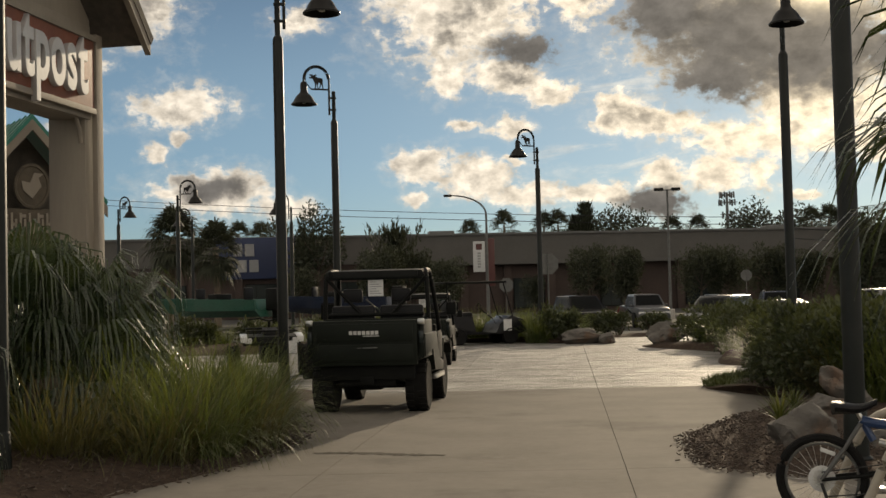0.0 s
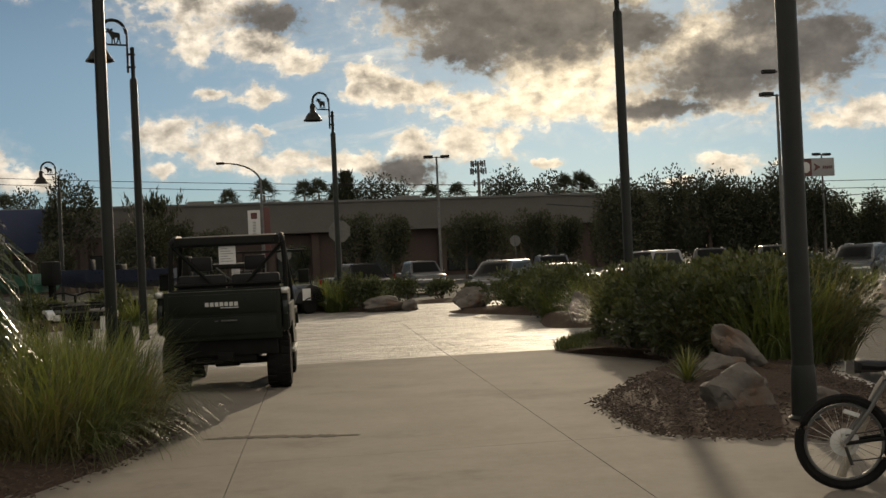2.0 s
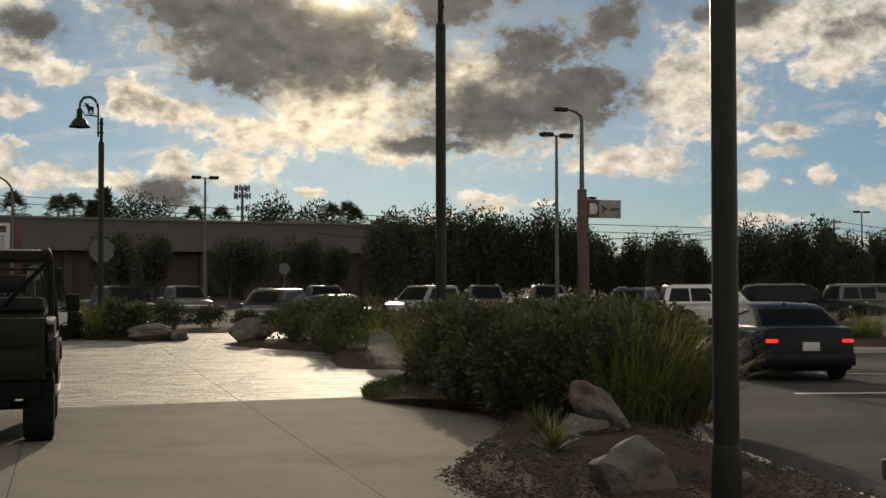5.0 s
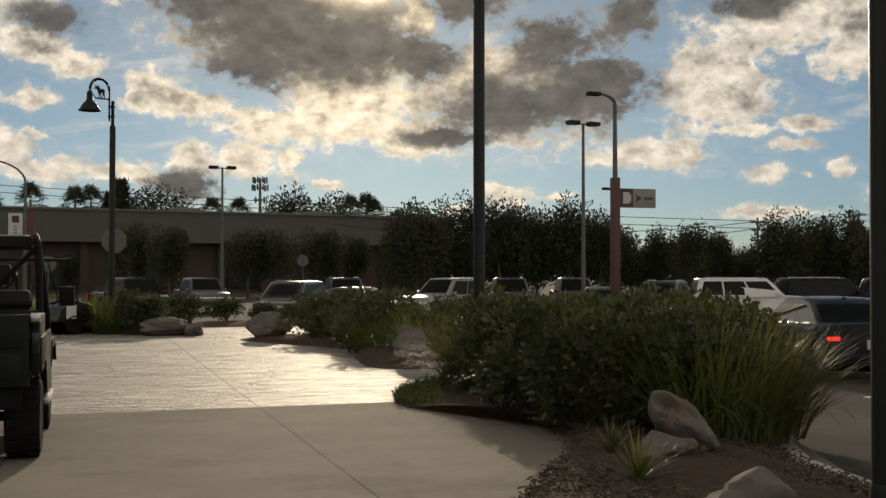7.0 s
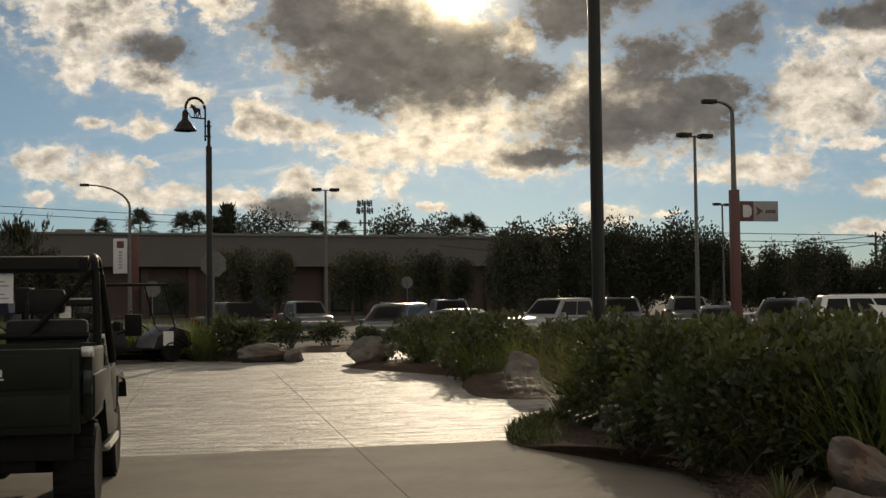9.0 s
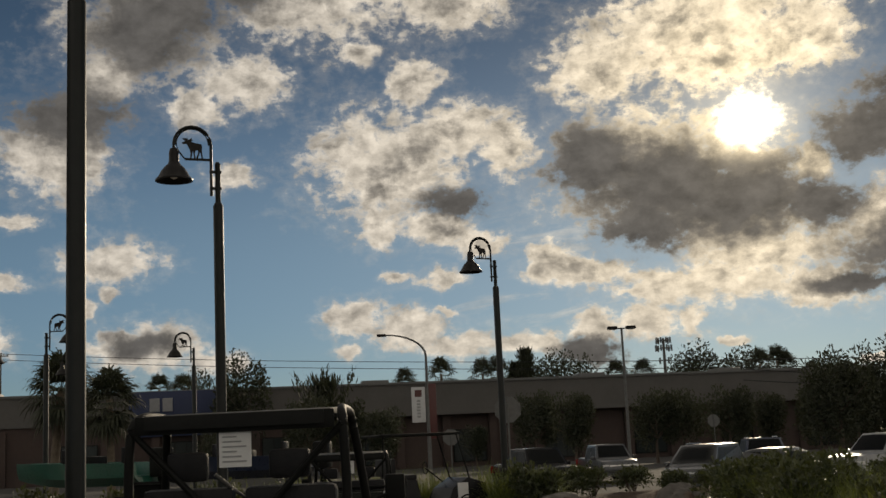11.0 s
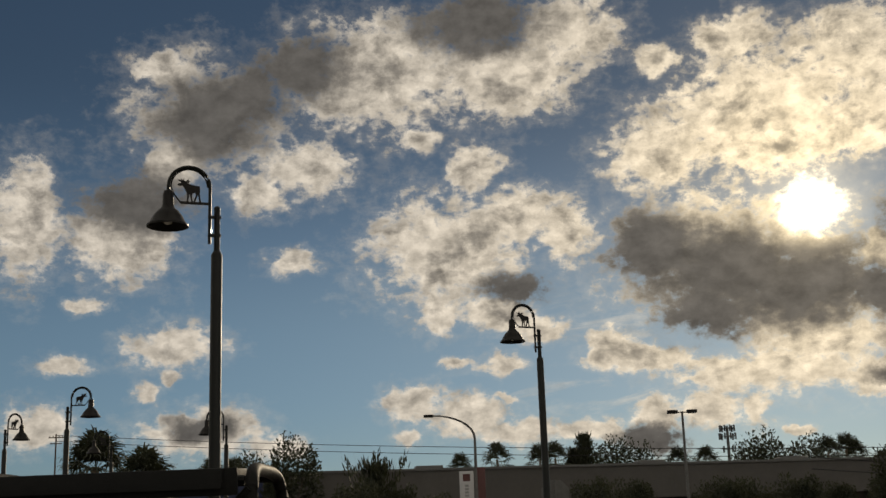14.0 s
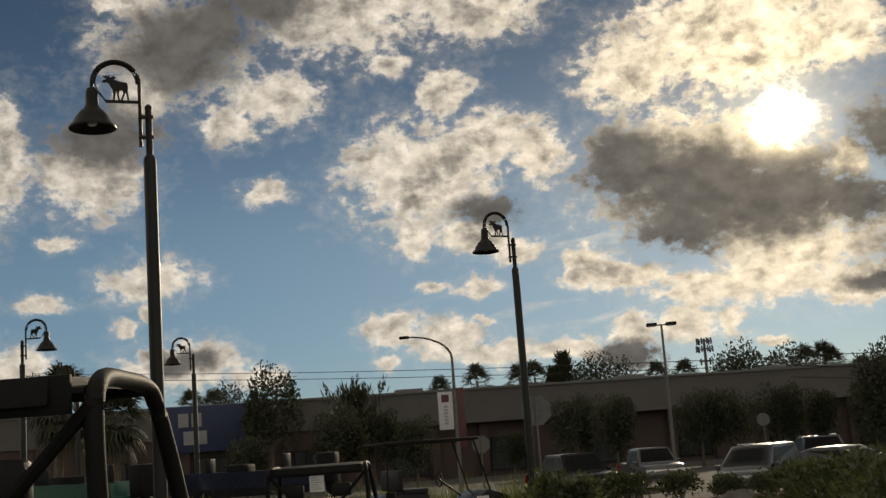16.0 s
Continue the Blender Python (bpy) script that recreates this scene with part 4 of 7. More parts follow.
def build_golf_cart():
    g = thing("golf_cart", "dark golf cart with roof and a paper tag", "golf cart", pose(-0.75, 37.3, 0, 0, 0, -68), group="display vehicles on the plaza")
    for x in (-0.52, 0.52):
        for y in (0.0, 1.65):
            wheel(g, x, y, 0.25, 0.25, 0.2, M_SILVER, 6)
    bm = bmesh.new()
    side_prism(bm, [(-0.5, 0.42), (-0.52, 0.80), (-0.30, 0.90), (0.45, 0.86), (0.5, 0.36), (1.2, 0.32), (1.3, 0.62), (1.7, 0.86), (2.15, 0.72), (2.2, 0.36), (1.9, 0.3), (-0.3, 0.3)], -0.60, 0.60, 0.03, 0.03)
    part("body", bm, M_CARBLACK, g)
    bm = bmesh.new()
    box(bm, -0.55, 0.55, -0.05, 0.45, 0.86, 0.98, 0.04)
    box(bm, -0.55, 0.55, -0.16, -0.06, 0.95, 1.35, 0.04)
    part("seat", bm, M_SEAT, g)
    bm = bmesh.new()
    box(bm, -0.62, 0.62, -0.45, 1.55, 1.84, 1.90, 0.025)
    part("roof", bm, M_BLACK, g, "dark moulded roof with a bright rim")
    for x in (-0.56, 0.56):
        for y0, y1 in ((-0.4, -0.35), (1.75, 1.45)):
            bm = bmesh.new()
            tube(bm, [(x, y0, 0.8), (x, y1, 1.86)], 0.018)
            part("roof_post", bm, M_BLACK, g)
    bm = bmesh.new()
    box(bm, 0.605, 0.615, 1.42, 1.68, 0.40, 0.74)
    part("paper_tag", bm, M_PAPER, g, "white paper tag", smooth=None)
    for s in (-1, 1):
        bm = bmesh.new()
        box(bm, s * 0.48 - 0.07, s * 0.48 + 0.07, -0.56, -0.50, 0.66, 0.76, 0.015)
        part("tail_light", bm, M_REDLENS, g)
    bm = bmesh.new()
    tube(bm, [(-0.28 + 0.16 * math.cos(a), 1.0, 1.1 + 0.14 * math.sin(a)) for a in [2 * math.pi * k / 14 for k in range(15)]], 0.014, 6)
    tube(bm, [(-0.28, 1.0, 1.1), (-0.28, 1.45, 0.75)], 0.02)
    part("steering_wheel", bm, M_BLACK, g)


build_golf_cart()


CAR_KINDS = {
    # length, width, lower body outline, cabin outline, wheel radius, axle places
    "sedan": (4.95, 1.88, [(-2.47, 0.45), (-2.44, 0.92), (-2.30, 1.05), (-1.35, 1.05), (0.9, 0.98), (2.0, 0.86), (2.42, 0.70), (2.46, 0.35), (2.2, 0.24), (-2.2, 0.24)],
              [(-1.95, 1.03), (-1.05, 1.42), (0.0, 1.47), (0.45, 1.42), (1.25, 0.97)], 0.35, (-1.5, 1.55)),
    "suv": (5.1, 1.98, [(-2.52, 0.50), (-2.52, 1.12), (-2.40, 1.18), (1.0, 1.14), (2.3, 1.08), (2.5, 0.90), (2.55, 0.45), (2.3, 0.30), (-2.3, 0.32)],
            [(-2.46, 1.16), (-2.28, 1.78), (-2.0, 1.86), (0.3, 1.86), (0.6, 1.80), (1.25, 1.13)], 0.39, (-1.5, 1.5)),
    "pickup": (5.7, 2.0, [(-2.85, 0.60), (-2.85, 1.20), (-0.75, 1.20), (-0.70, 1.16), (1.3, 1.16), (2.65, 1.10), (2.82, 0.92), (2.85, 0.48), (2.6, 0.36), (-2.6, 0.42)],
               [(-0.95, 1.16), (-0.85, 1.80), (-0.6, 1.87), (0.75, 1.86), (1.0, 1.80), (1.65, 1.14)], 0.40, (-1.85, 1.75)),
    "van": (5.0, 1.98, [(-2.5, 0.45), (-2.5, 1.05), (1.1, 1.02), (2.2, 0.92), (2.48, 0.75), (2.5, 0.38), (2.3, 0.28), (-2.3, 0.28)],
            [(-2.46, 1.04), (-2.30, 1.66), (-2.0, 1.74), (0.3, 1.73), (0.7, 1.66), (1.75, 0.98)], 0.35, (-1.5, 1.55)),
}


def hull(bm, outline, half_width, steps=3, crown=0.02, edge=0.05):
    """A car shell over a side outline (y, z) from tail to nose, with rounded shoulders."""
    P = soft_path([(y, z, 0) for y, z in outline], steps)
    n = len(P)
    cols = []
    for u, o in ((-1, edge), (-0.985, edge * 0.35), (-0.94, 0.0), (-0.6, 0.0), (0, 0.0), (0.6, 0.0), (0.94, 0.0), (0.985, edge * 0.35), (1, edge)):
        col = []
        for k, p in enumerate(P):
            d = (P[min(k + 1, n - 1)] - P[max(k - 1, 0)]).normalized()
            c = crown * (1 - u * u) - o
            col.append(bm.verts.new((u * half_width(p.x, p.y), p.x - d.y * c, p.y + d.x * c)))
        cols.append(col)
    for A, B in zip(cols, cols[1:]):
        for k in range(n):
            bm.faces.new((A[k], A[(k + 1) % n], B[(k + 1) % n], B[k]))
    bm.faces.new(cols[0])
    bm.faces.new(cols[-1][::-1])
    return bm


def build_car(kind, paint, label, m, lit=False):
    """A parked or standing car, nose towards +y, ground at z = 0."""
    L, W, low, cab, r, axles = CAR_KINDS[kind]
    names = {"sedan": "sedan_car", "suv": "suv_car", "pickup": "pickup_truck", "van": "minivan"}
    car = thing(names[kind], label, "car" if kind != "pickup" else "pickup truck", m, group="vehicles in the car park")
    h = W / 2
    lean = 0.17 if kind == "sedan" else 0.2
    z0, z1 = min(z for _, z in cab), max(z for _, z in cab)
    belt, head = z0 + 0.05, z1 - 0.11

    def cab_y(z, front):
        P = cab if not front else cab[::-1]
        for (ya, za), (yb, zb) in zip(P, P[1:]):
            if za <= z <= zb:
                return ya + (yb - ya) * (z - za) / max(zb - za, 1e-6)
        return P[-1][0]

    def glass_x(z):
        return h - 0.06 - lean * (z - z0) / (z1 - z0)
    for s in (-1, 1):
        yr0, yr1, yf0, yf1 = cab_y(belt, False) + 0.15, cab_y(head, False) + 0.15, cab_y(belt, True) - 0.12, cab_y(head, True) - 0.12
        cuts = [0.0, 0.5, 1.0] if kind != "suv" and kind != "van" else [0.0, 0.3, 0.64, 1.0]
        for a, b in zip(cuts, cuts[1:]):
            bm = bmesh.new()
            gap = 0.035
            q = [(yr0 + (yf0 - yr0) * a + gap, belt), (yr0 + (yf0 - yr0) * b - gap, belt), (yr1 + (yf1 - yr1) * b - gap, head), (yr1 + (yf1 - yr1) * a + gap, head)]
            outer = [bm.verts.new((s * (glass_x(z) + 0.006), y, z)) for y, z in q]
            innr = [bm.verts.new((s * (glass_x(z) - 0.02), y, z)) for y, z in q]
            bm.faces.new(outer)
            for k in range(4):
                bm.faces.new((outer[k], outer[(k + 1) % 4], innr[(k + 1) % 4], innr[k]))
            part("side_window", bm, M_TINT, car, smooth=None)
    def body_x(y, z):
        return h * (1 - 0.10 * min(abs(y) / (L / 2), 1.0) ** 5) * (1 - 0.05 * max(0.0, (z - 0.6) / 0.6))
    bm = bmesh.new()
    hull(bm, low, body_x, crown=0.025)
    part("body", bm, paint, car, smooth=32)
    bm = bmesh.new()
    hull(bm, [(cab[0][0] - 0.02, z0 - 0.06)] + cab + [(cab[-1][0] + 0.02, z0 - 0.06)], lambda y, z: glass_x(z), steps=5, crown=0.03)
    part("cabin", bm, paint, car, smooth=32)
    outline = soft_path([(y, z, 0) for y, z in cab], 5)
    top = max(range(len(outline)), key=lambda k: outline[k].y)
    for front in (True, False):
        run = [p for k, p in enumerate(outline) if (k >= top) == front and z0 + 0.02 <= p.y <= head + 0.05]
        bm = bmesh.new()
        cols = []
        for u in (-0.86, -0.5, 0.0, 0.5, 0.86):
            col = []
            for p in run:
                k = 0.03 * (1 - u * u) + 0.012
                col.append(bm.verts.new((u * glass_x(p.y), p.x + (k if front else -k), p.y + k * 0.6)))
            cols.append(col)
        for A, B in zip(cols, cols[1:]):
            for k in range(len(A) - 1):
                bm.faces.new((A[k], A[k + 1], B[k + 1], B[k]))
        bmesh.ops.solidify(bm, geom=bm.faces[:], thickness=0.02)
        part("windscreen" if front else "rear_window", bm, M_WINDOW, car, smooth=40)
    rim = M_SILVER if kind != "sedan" else M_STEEL
    for y in axles:
        for s in (-1, 1):
            wheel(car, s * (h - 0.11), y, r, r, 0.22, rim, 5)
            bm = bmesh.new()
            pts = [(y + (r + 0.07) * math.cos(a), r + (r + 0.07) * math.sin(a)) for a in [math.pi * k / 12 for k in range(13)]]
            side_prism(bm, pts, s * (h - 0.19), s * (h + 0.006))
            part("wheel_arch", bm, M_BLACK, car)
    back, nose = low[0][0], -low[0][0]
    zt = low[1][1]
    for s in (-1, 1):
        bm = bmesh.new()
        if kind == "sedan":
            box(bm, s * (h - 0.22) - 0.11, s * (h - 0.22) + 0.11, back - 0.012, back + 0.10, zt - 0.15, zt - 0.085, 0.015)
        else:
            box(bm, s * (h - 0.09) - 0.06, s * (h - 0.09) + 0.06, back - 0.012, back + 0.10, zt - 0.35, zt - 0.03, 0.015)
        part("tail_light", bm, M_TAIL if lit else M_REDLENS, car, "red tail light, lit" if lit else "red tail light")
        bm = bmesh.new()
        box(bm, s * (h - 0.26) - 0.16, s * (h - 0.26) + 0.16, nose - 0.14, nose + 0.0, low[-3][1] + 0.28, low[-3][1] + 0.42, 0.02)
        part("headlight", bm, M_HEAD, car)
        bm = bmesh.new()
        box(bm, s * (h + 0.02) - 0.10, s * (h + 0.02) + 0.10, cab[-1][0] - 0.40, cab[-1][0] - 0.26, z0 + 0.02, z0 + 0.17, 0.03)
        part("mirror", bm, paint, car)
        for k in (0.32, 0.62):
            bm = bmesh.new()
            y = cab[0][0] + (cab[-1][0] - cab[0][0]) * k + 0.2
            box(bm, s * (h + 0.004) - 0.015, s * (h + 0.004) + 0.015, y - 0.1, y + 0.1, z0 - 0.13, z0 - 0.09, 0.008)
            part("door_handle", bm, M_STEEL, car)
    bm = bmesh.new()
    box(bm, -0.16, 0.16, back - 0.075, back + 0.05, zt - 0.45 if kind != "sedan" else 0.62, zt - 0.30 if kind != "sedan" else 0.78, 0.006)
    part("number_plate", bm, M_SIGNW, car, "white number plate")
    bm = bmesh.new()
    box(bm, -h + 0.08, h - 0.08, back - 0.05, back + 0.1, low[0][1] - 0.12, low[0][1] + 0.12, 0.04)
    part("rear_bumper", bm, paint if kind != "pickup" else M_STEEL, car)
    bm = bmesh.new()
    box(bm, -0.55, 0.55, nose - 0.06, nose + 0.012, low[-3][1] + 0.12, low[-3][1] + 0.40, 0.02)
    part("grille", bm, M_BLACK if kind == "sedan" else M_STEEL, car)
    if kind in ("suv", "van"):
        for s in (-1, 1):
            bm = bmesh.new()
            tube(bm, [(s * 0.62, cab[2][0] + 0.2, z1 + 0.05), (s * 0.62, cab[3][0] - 0.1, z1 + 0.05)], 0.02, 6)
            for y in (cab[2][0] + 0.25, cab[3][0] - 0.15):
                box(bm, s * 0.62 - 0.015, s * 0.62 + 0.015, y - 0.03, y + 0.03, z1 - 0.03, z1 + 0.04)
            part("roof_rail", bm, M_STEEL, car)
    if kind == "pickup":
        bm = bmesh.new()
        box(bm, -h + 0.14, h - 0.14, back + 0.12, -0.98, 1.203, 1.215)
        part("bed_cover", bm, M_BLACK, car)
    if lit:
        bm = bmesh.new()
        side_prism(bm, [(-0.95, 1.43), (-0.92, 1.50), (-0.80, 1.46)], -0.03, 0.03)
        part("roof_antenna", bm, M_BLACK, car)
    return car


def place_cars():
    spots = [
        ("sedan", M_CARBLACK, "black sedan with lit tail lights on the road", 14.2, 25.1, -19, True),
        ("suv", M_WHITE, "white full-size SUV parked across a bay", 29.3, 49.8, -112, False),
        ("pickup", M_CARBLACK, "black pickup truck facing the plaza", 4.9, 61.7, 196, False),
        ("pickup", M_CARGREY, "grey pickup truck far across the car park", 9.6, 72.0, 185, False),
        ("van", M_CARGREY, "dark grey minivan with bright roof rails", 10.9, 56.0, 150, False),
        ("sedan", M_CARGREY, "dark grey sedan glinting in low sun", 14.3, 57.5, 215, False),
        ("suv", M_CARBLUE, "dark blue SUV behind a grey sedan", 15.3, 63.5, 170, False),
        ("pickup", M_SILVER, "silver crew-cab pickup beside a hedge", 18.3, 56.0, 118, False),
        ("suv", M_CARGREY, "dark grey SUV in the second row", 22.8, 60.5, 160, False),
        ("pickup", M_CARGREY, "grey pickup truck with tall cab", 27.2, 62.5, 160, False),
        ("sedan", M_CARBLUE, "dark blue sedan between taller trucks", 25.2, 55.5, 150, False),
        ("van", M_CARGREY, "grey minivan parked by a white SUV", 26.9, 53.0, 140, False),
        ("suv", M_CARBLACK, "black SUV parked behind a white one", 35.8, 53.0, -100, False),
        ("suv", M_CARGREY, "dark grey SUV at the far row", 41.5, 54.0, -100, False),
        ("van", M_WHITE, "white van at the far edge of the lot", 49.0, 58.0, -95, False),
        ("sedan", M_SILVER, "silver sedan low behind the shrubs", 31.5, 59.5, -110, False),
    ]
    for kind, paint, label, x, y, a, lit in spots:
        build_car(kind, paint, label, pose(x, y, road_z(y), 0, 0, a), lit)


place_cars()


# ---- plants ----
def blade(bm, root, yaw, length, lean, width, droop, seg=5):
    """One arching leaf, tapered to a point, folded a little along its middle."""
    d = Vector((math.cos(yaw), math.sin(yaw), 0))
    side = Vector((-d.y, d.x, 0))
    p, ang, rows = Vector(root), lean, []
    for k in range(seg + 1):
        u = k / seg
        w = width * (1 - u ** 1.6) + 0.0008
        rows.append((bm.verts.new(p - side * w), bm.verts.new(p + side * w)))
        p = p + (d * math.sin(ang) + Vector((0, 0, math.cos(ang)))) * (length / seg)
        ang += droop / seg
    for (a, b), (c, e) in zip(rows, rows[1:]):
        bm.faces.new((a, b, e, c))


def make_grass(rng, n, radius, height, width, spread=0.9, droop=1.3):
    bm = bmesh.new()
    for _ in range(n):
        a, r = rng.uniform(0, 2 * math.pi), radius * 0.45 * math.sqrt(rng.random())
        yaw = a + rng.gauss(0, 0.6)
        k = rng.random()
        blade(bm, (r * math.cos(a), r * math.sin(a), -0.05), yaw, height * rng.uniform(0.65, 1.25), 0.08 + spread * k * 0.6, width * rng.uniform(0.6, 1.3), droop * rng.uniform(0.5, 1.25) * (0.35 + k))
    return bm


def place_copies(maker, spots):
    """The first of a kind is made, the rest copied: x, y, z, turn, scale."""
    first = None
    for x, y, z, a, s in spots:
        if first is None:
            first = maker()
            first.matrix_world = pose(x, y, z, 0, 0, a)
            first.scale = (s, s, s)
        else:
            c = copy_thing(first, pose(x, y, z, 0, 0, a))
            c.scale = (s, s, s)
    return first


def grass_maker(seed, n, radius, height, width, material, label, group, **kw):
    def make():
        t = thing("ornamental_grass", label, "grass plant", group=group)
        rng = random.Random(seed)
        part("foliage", make_grass(rng, n, radius, height, width, **kw), material, t, smooth=None)
        bm = bmesh.new()
        for k in range(14):
            a = rng.uniform(0, 6.28)
            r = radius * 0.3 * rng.random()
            tube(bm, [(r * math.cos(a), r * math.sin(a), -0.05), (r * 1.2 * math.cos(a), r * 1.2 * math.sin(a), height * 0.3)], 0.012, 5)
        part("crown", bm, M_GRASSDRY, t)
        return t
    return make


def leafy(rng, n, rx, ry, rz, size, clumps=14):
    """A shrub's leaves: bent leaves on twigs in uneven clumps."""
    bm = bmesh.new()
    cs = []
    for _ in range(clumps):
        a, e = rng.uniform(0, 6.28), rng.uniform(-0.3, 1.0)
        r = rng.uniform(0.3, 0.85)
        cs.append((rx * r * math.cos(a) * math.sqrt(max(0, 1 - e * e * 0.7)), ry * r * math.sin(a) * math.sqrt(max(0, 1 - e * e * 0.7)), rz * (0.5 + 0.5 * e * rng.uniform(0.75, 1.1)), rng.uniform(0.26, 0.46)))
    for _ in range(n):
        x, y, z, k = rng.choice(cs)
        v = Vector((rng.gauss(0, 1), rng.gauss(0, 1), rng.gauss(0, 1))).normalized() * rng.random() ** 0.4
        p = Vector((x + v.x * rx * k, y + v.y * ry * k, max(0.02, z + v.z * rz * k)))
        d = Vector((v.x + rng.gauss(0, 0.5), v.y + rng.gauss(0, 0.5), v.z + rng.gauss(0.3, 0.5))).normalized()
        s = d.cross(Vector((rng.gauss(0, 1), rng.gauss(0, 1), rng.gauss(0, 1)))).normalized()
        L, w = size * rng.uniform(0.7, 1.4), size * 0.28
        q = p + d * L * 0.5 + Vector((0, 0, 0.12 * L))
        a, b, c, e = bm.verts.new(p), bm.verts.new(q + s * w), bm.verts.new(p + d * L), bm.verts.new(q - s * w)
        bm.faces.new((a, b, c))
        bm.faces.new((a, c, e))
    return bm


def shrub_maker(seed, n, r, h, size, material, label, group):
    def make():
        t = thing("shrub", label, "shrub", group=group)
        rng = random.Random(seed)
        part("foliage", leafy(rng, n, r, r, h, size), material, t, smooth=None)
        bm = bmesh.new()
        for k in range(8):
            a = k * 0.785 + rng.uniform(-0.3, 0.3)
            tube(bm, [(0.05 * math.cos(a), 0.05 * math.sin(a), -0.05), (r * 0.3 * math.cos(a), r * 0.3 * math.sin(a), h * 0.45), (r * 0.6 * math.cos(a), r * 0.6 * math.sin(a), h * 0.8)], 0.015, 5, taper=[0.02, 0.014, 0.005])
        part("woody_base", bm, M_BARK, t)
        return t
    return make


def fan(bm, base, yaw, tilt, stalk, size, rng, rays=18, wide=1.2, droop=0.38):
    """A fan palm leaf on its stalk, its ray tips drooping."""
    d = Vector((math.cos(yaw) * math.cos(tilt), math.sin(yaw) * math.cos(tilt), math.sin(tilt)))
    side = Vector((-math.sin(yaw), math.cos(yaw), 0))
    up = side.cross(d) * -1
    hub = Vector(base) + d * stalk
    w = 0.012
    a, b, c, e = [bm.verts.new(p) for p in (Vector(base) - side * w, Vector(base) + side * w, hub + side * w * 0.6, hub - side * w * 0.6)]
    bm.faces.new((a, b, c, e))
    for k in range(rays):
        t = (k / (rays - 1) - 0.5) * 3.6
        L = size * (1 - 0.18 * abs(t)) * rng.uniform(0.85, 1.1)
        r = (d * math.cos(t) + side * math.sin(t)).normalized()
        n = r.cross(up).normalized()
        sag = droop * L * rng.uniform(0.6, 1.3)
        mid = hub + r * L * 0.5 + up * 0.06 * L
        far = hub + r * L * 0.8 + Vector((0, 0, -0.35 * sag))
        tip = hub + r * L * (0.97 if droop < 0.7 else 0.88) + Vector((0, 0, -sag))
        ww = 0.030 * size * wide
        v = [bm.verts.new(p) for p in (hub, mid + n * ww, mid - n * ww, far + n * ww * 0.6, far - n * ww * 0.6, tip)]
        bm.faces.new((v[0], v[1], v[2]))
        bm.faces.new((v[1], v[3], v[4], v[2]))
        bm.faces.new((v[3], v[5], v[4]))


def palm_maker(seed, height, crown, fronds, label, group, rays=14, trunk_r=0.17, leaf=None, wide=1.2, droop=0.38, lowest=-1.0):
    def make():
        t = thing("palm_tree", label, "palm tree", group=group)
        rng = random.Random(seed)
        bend = rng.uniform(-0.4, 0.4)
        n = 8
        pts = [(bend * (k / n) ** 2, 0, height * k / n) for k in range(n + 1)]
        bm = bmesh.new()
        tube(bm, pts, trunk_r, 10, taper=[trunk_r * (1.25 - 0.35 * k / n) for k in range(n + 1)])
        part("trunk", bm, M_TRUNK, t)
        bm = bmesh.new()
        top = Vector(pts[-1])
        for k in range(fronds):
            u = k / fronds
            fan(bm, top + Vector((0, 0, -0.3 * u * crown)), k * 2.4 + rng.uniform(-0.3, 0.3), 1.5 - (1.5 - lowest) * u + rng.uniform(-0.15, 0.15), crown * 0.5 * rng.uniform(0.85, 1.1), crown * 0.6, rng, rays, wide, droop)
        part("crown", bm, leaf or M_FROND, t, smooth=None)
        return t
    return make


def tree_maker(seed, height, spread, leaves, size, label, group, lift=0.35, clumps=26):
    def make():
        t = thing("tree", label, "tree", group=group)
        rng = random.Random(seed)
        bm = bmesh.new()
        tube(bm, [(0, 0, -0.1), (0.1, 0, height * 0.25), (0.0, 0.1, height * 0.55), (0.1, 0, height * 0.85)], 0.2, 9, taper=[height * 0.028, height * 0.022, height * 0.014, 0.02])
        for k in range(7):
            a = k * 0.9 + rng.uniform(-0.3, 0.3)
            z = height * rng.uniform(0.28, 0.6)
            r = spread * rng.uniform(0.55, 0.95)
            tube(bm, [(0.05, 0.03, z), (r * 0.5 * math.cos(a), r * 0.5 * math.sin(a), z + height * 0.14), (r * math.cos(a), r * math.sin(a), z + height * rng.uniform(0.2, 0.34))], 0.05, 6, taper=[height * 0.012, height * 0.008, 0.015])
        part("trunk", bm, M_BARK, t)
        bm = leafy(rng, leaves, spread, spread, height * (1 - lift), size, clumps)
        for v in bm.verts:
            v.co.z += height * lift
        part("crown", bm, M_TREELEAF, t, smooth=None)
        return t
    return make


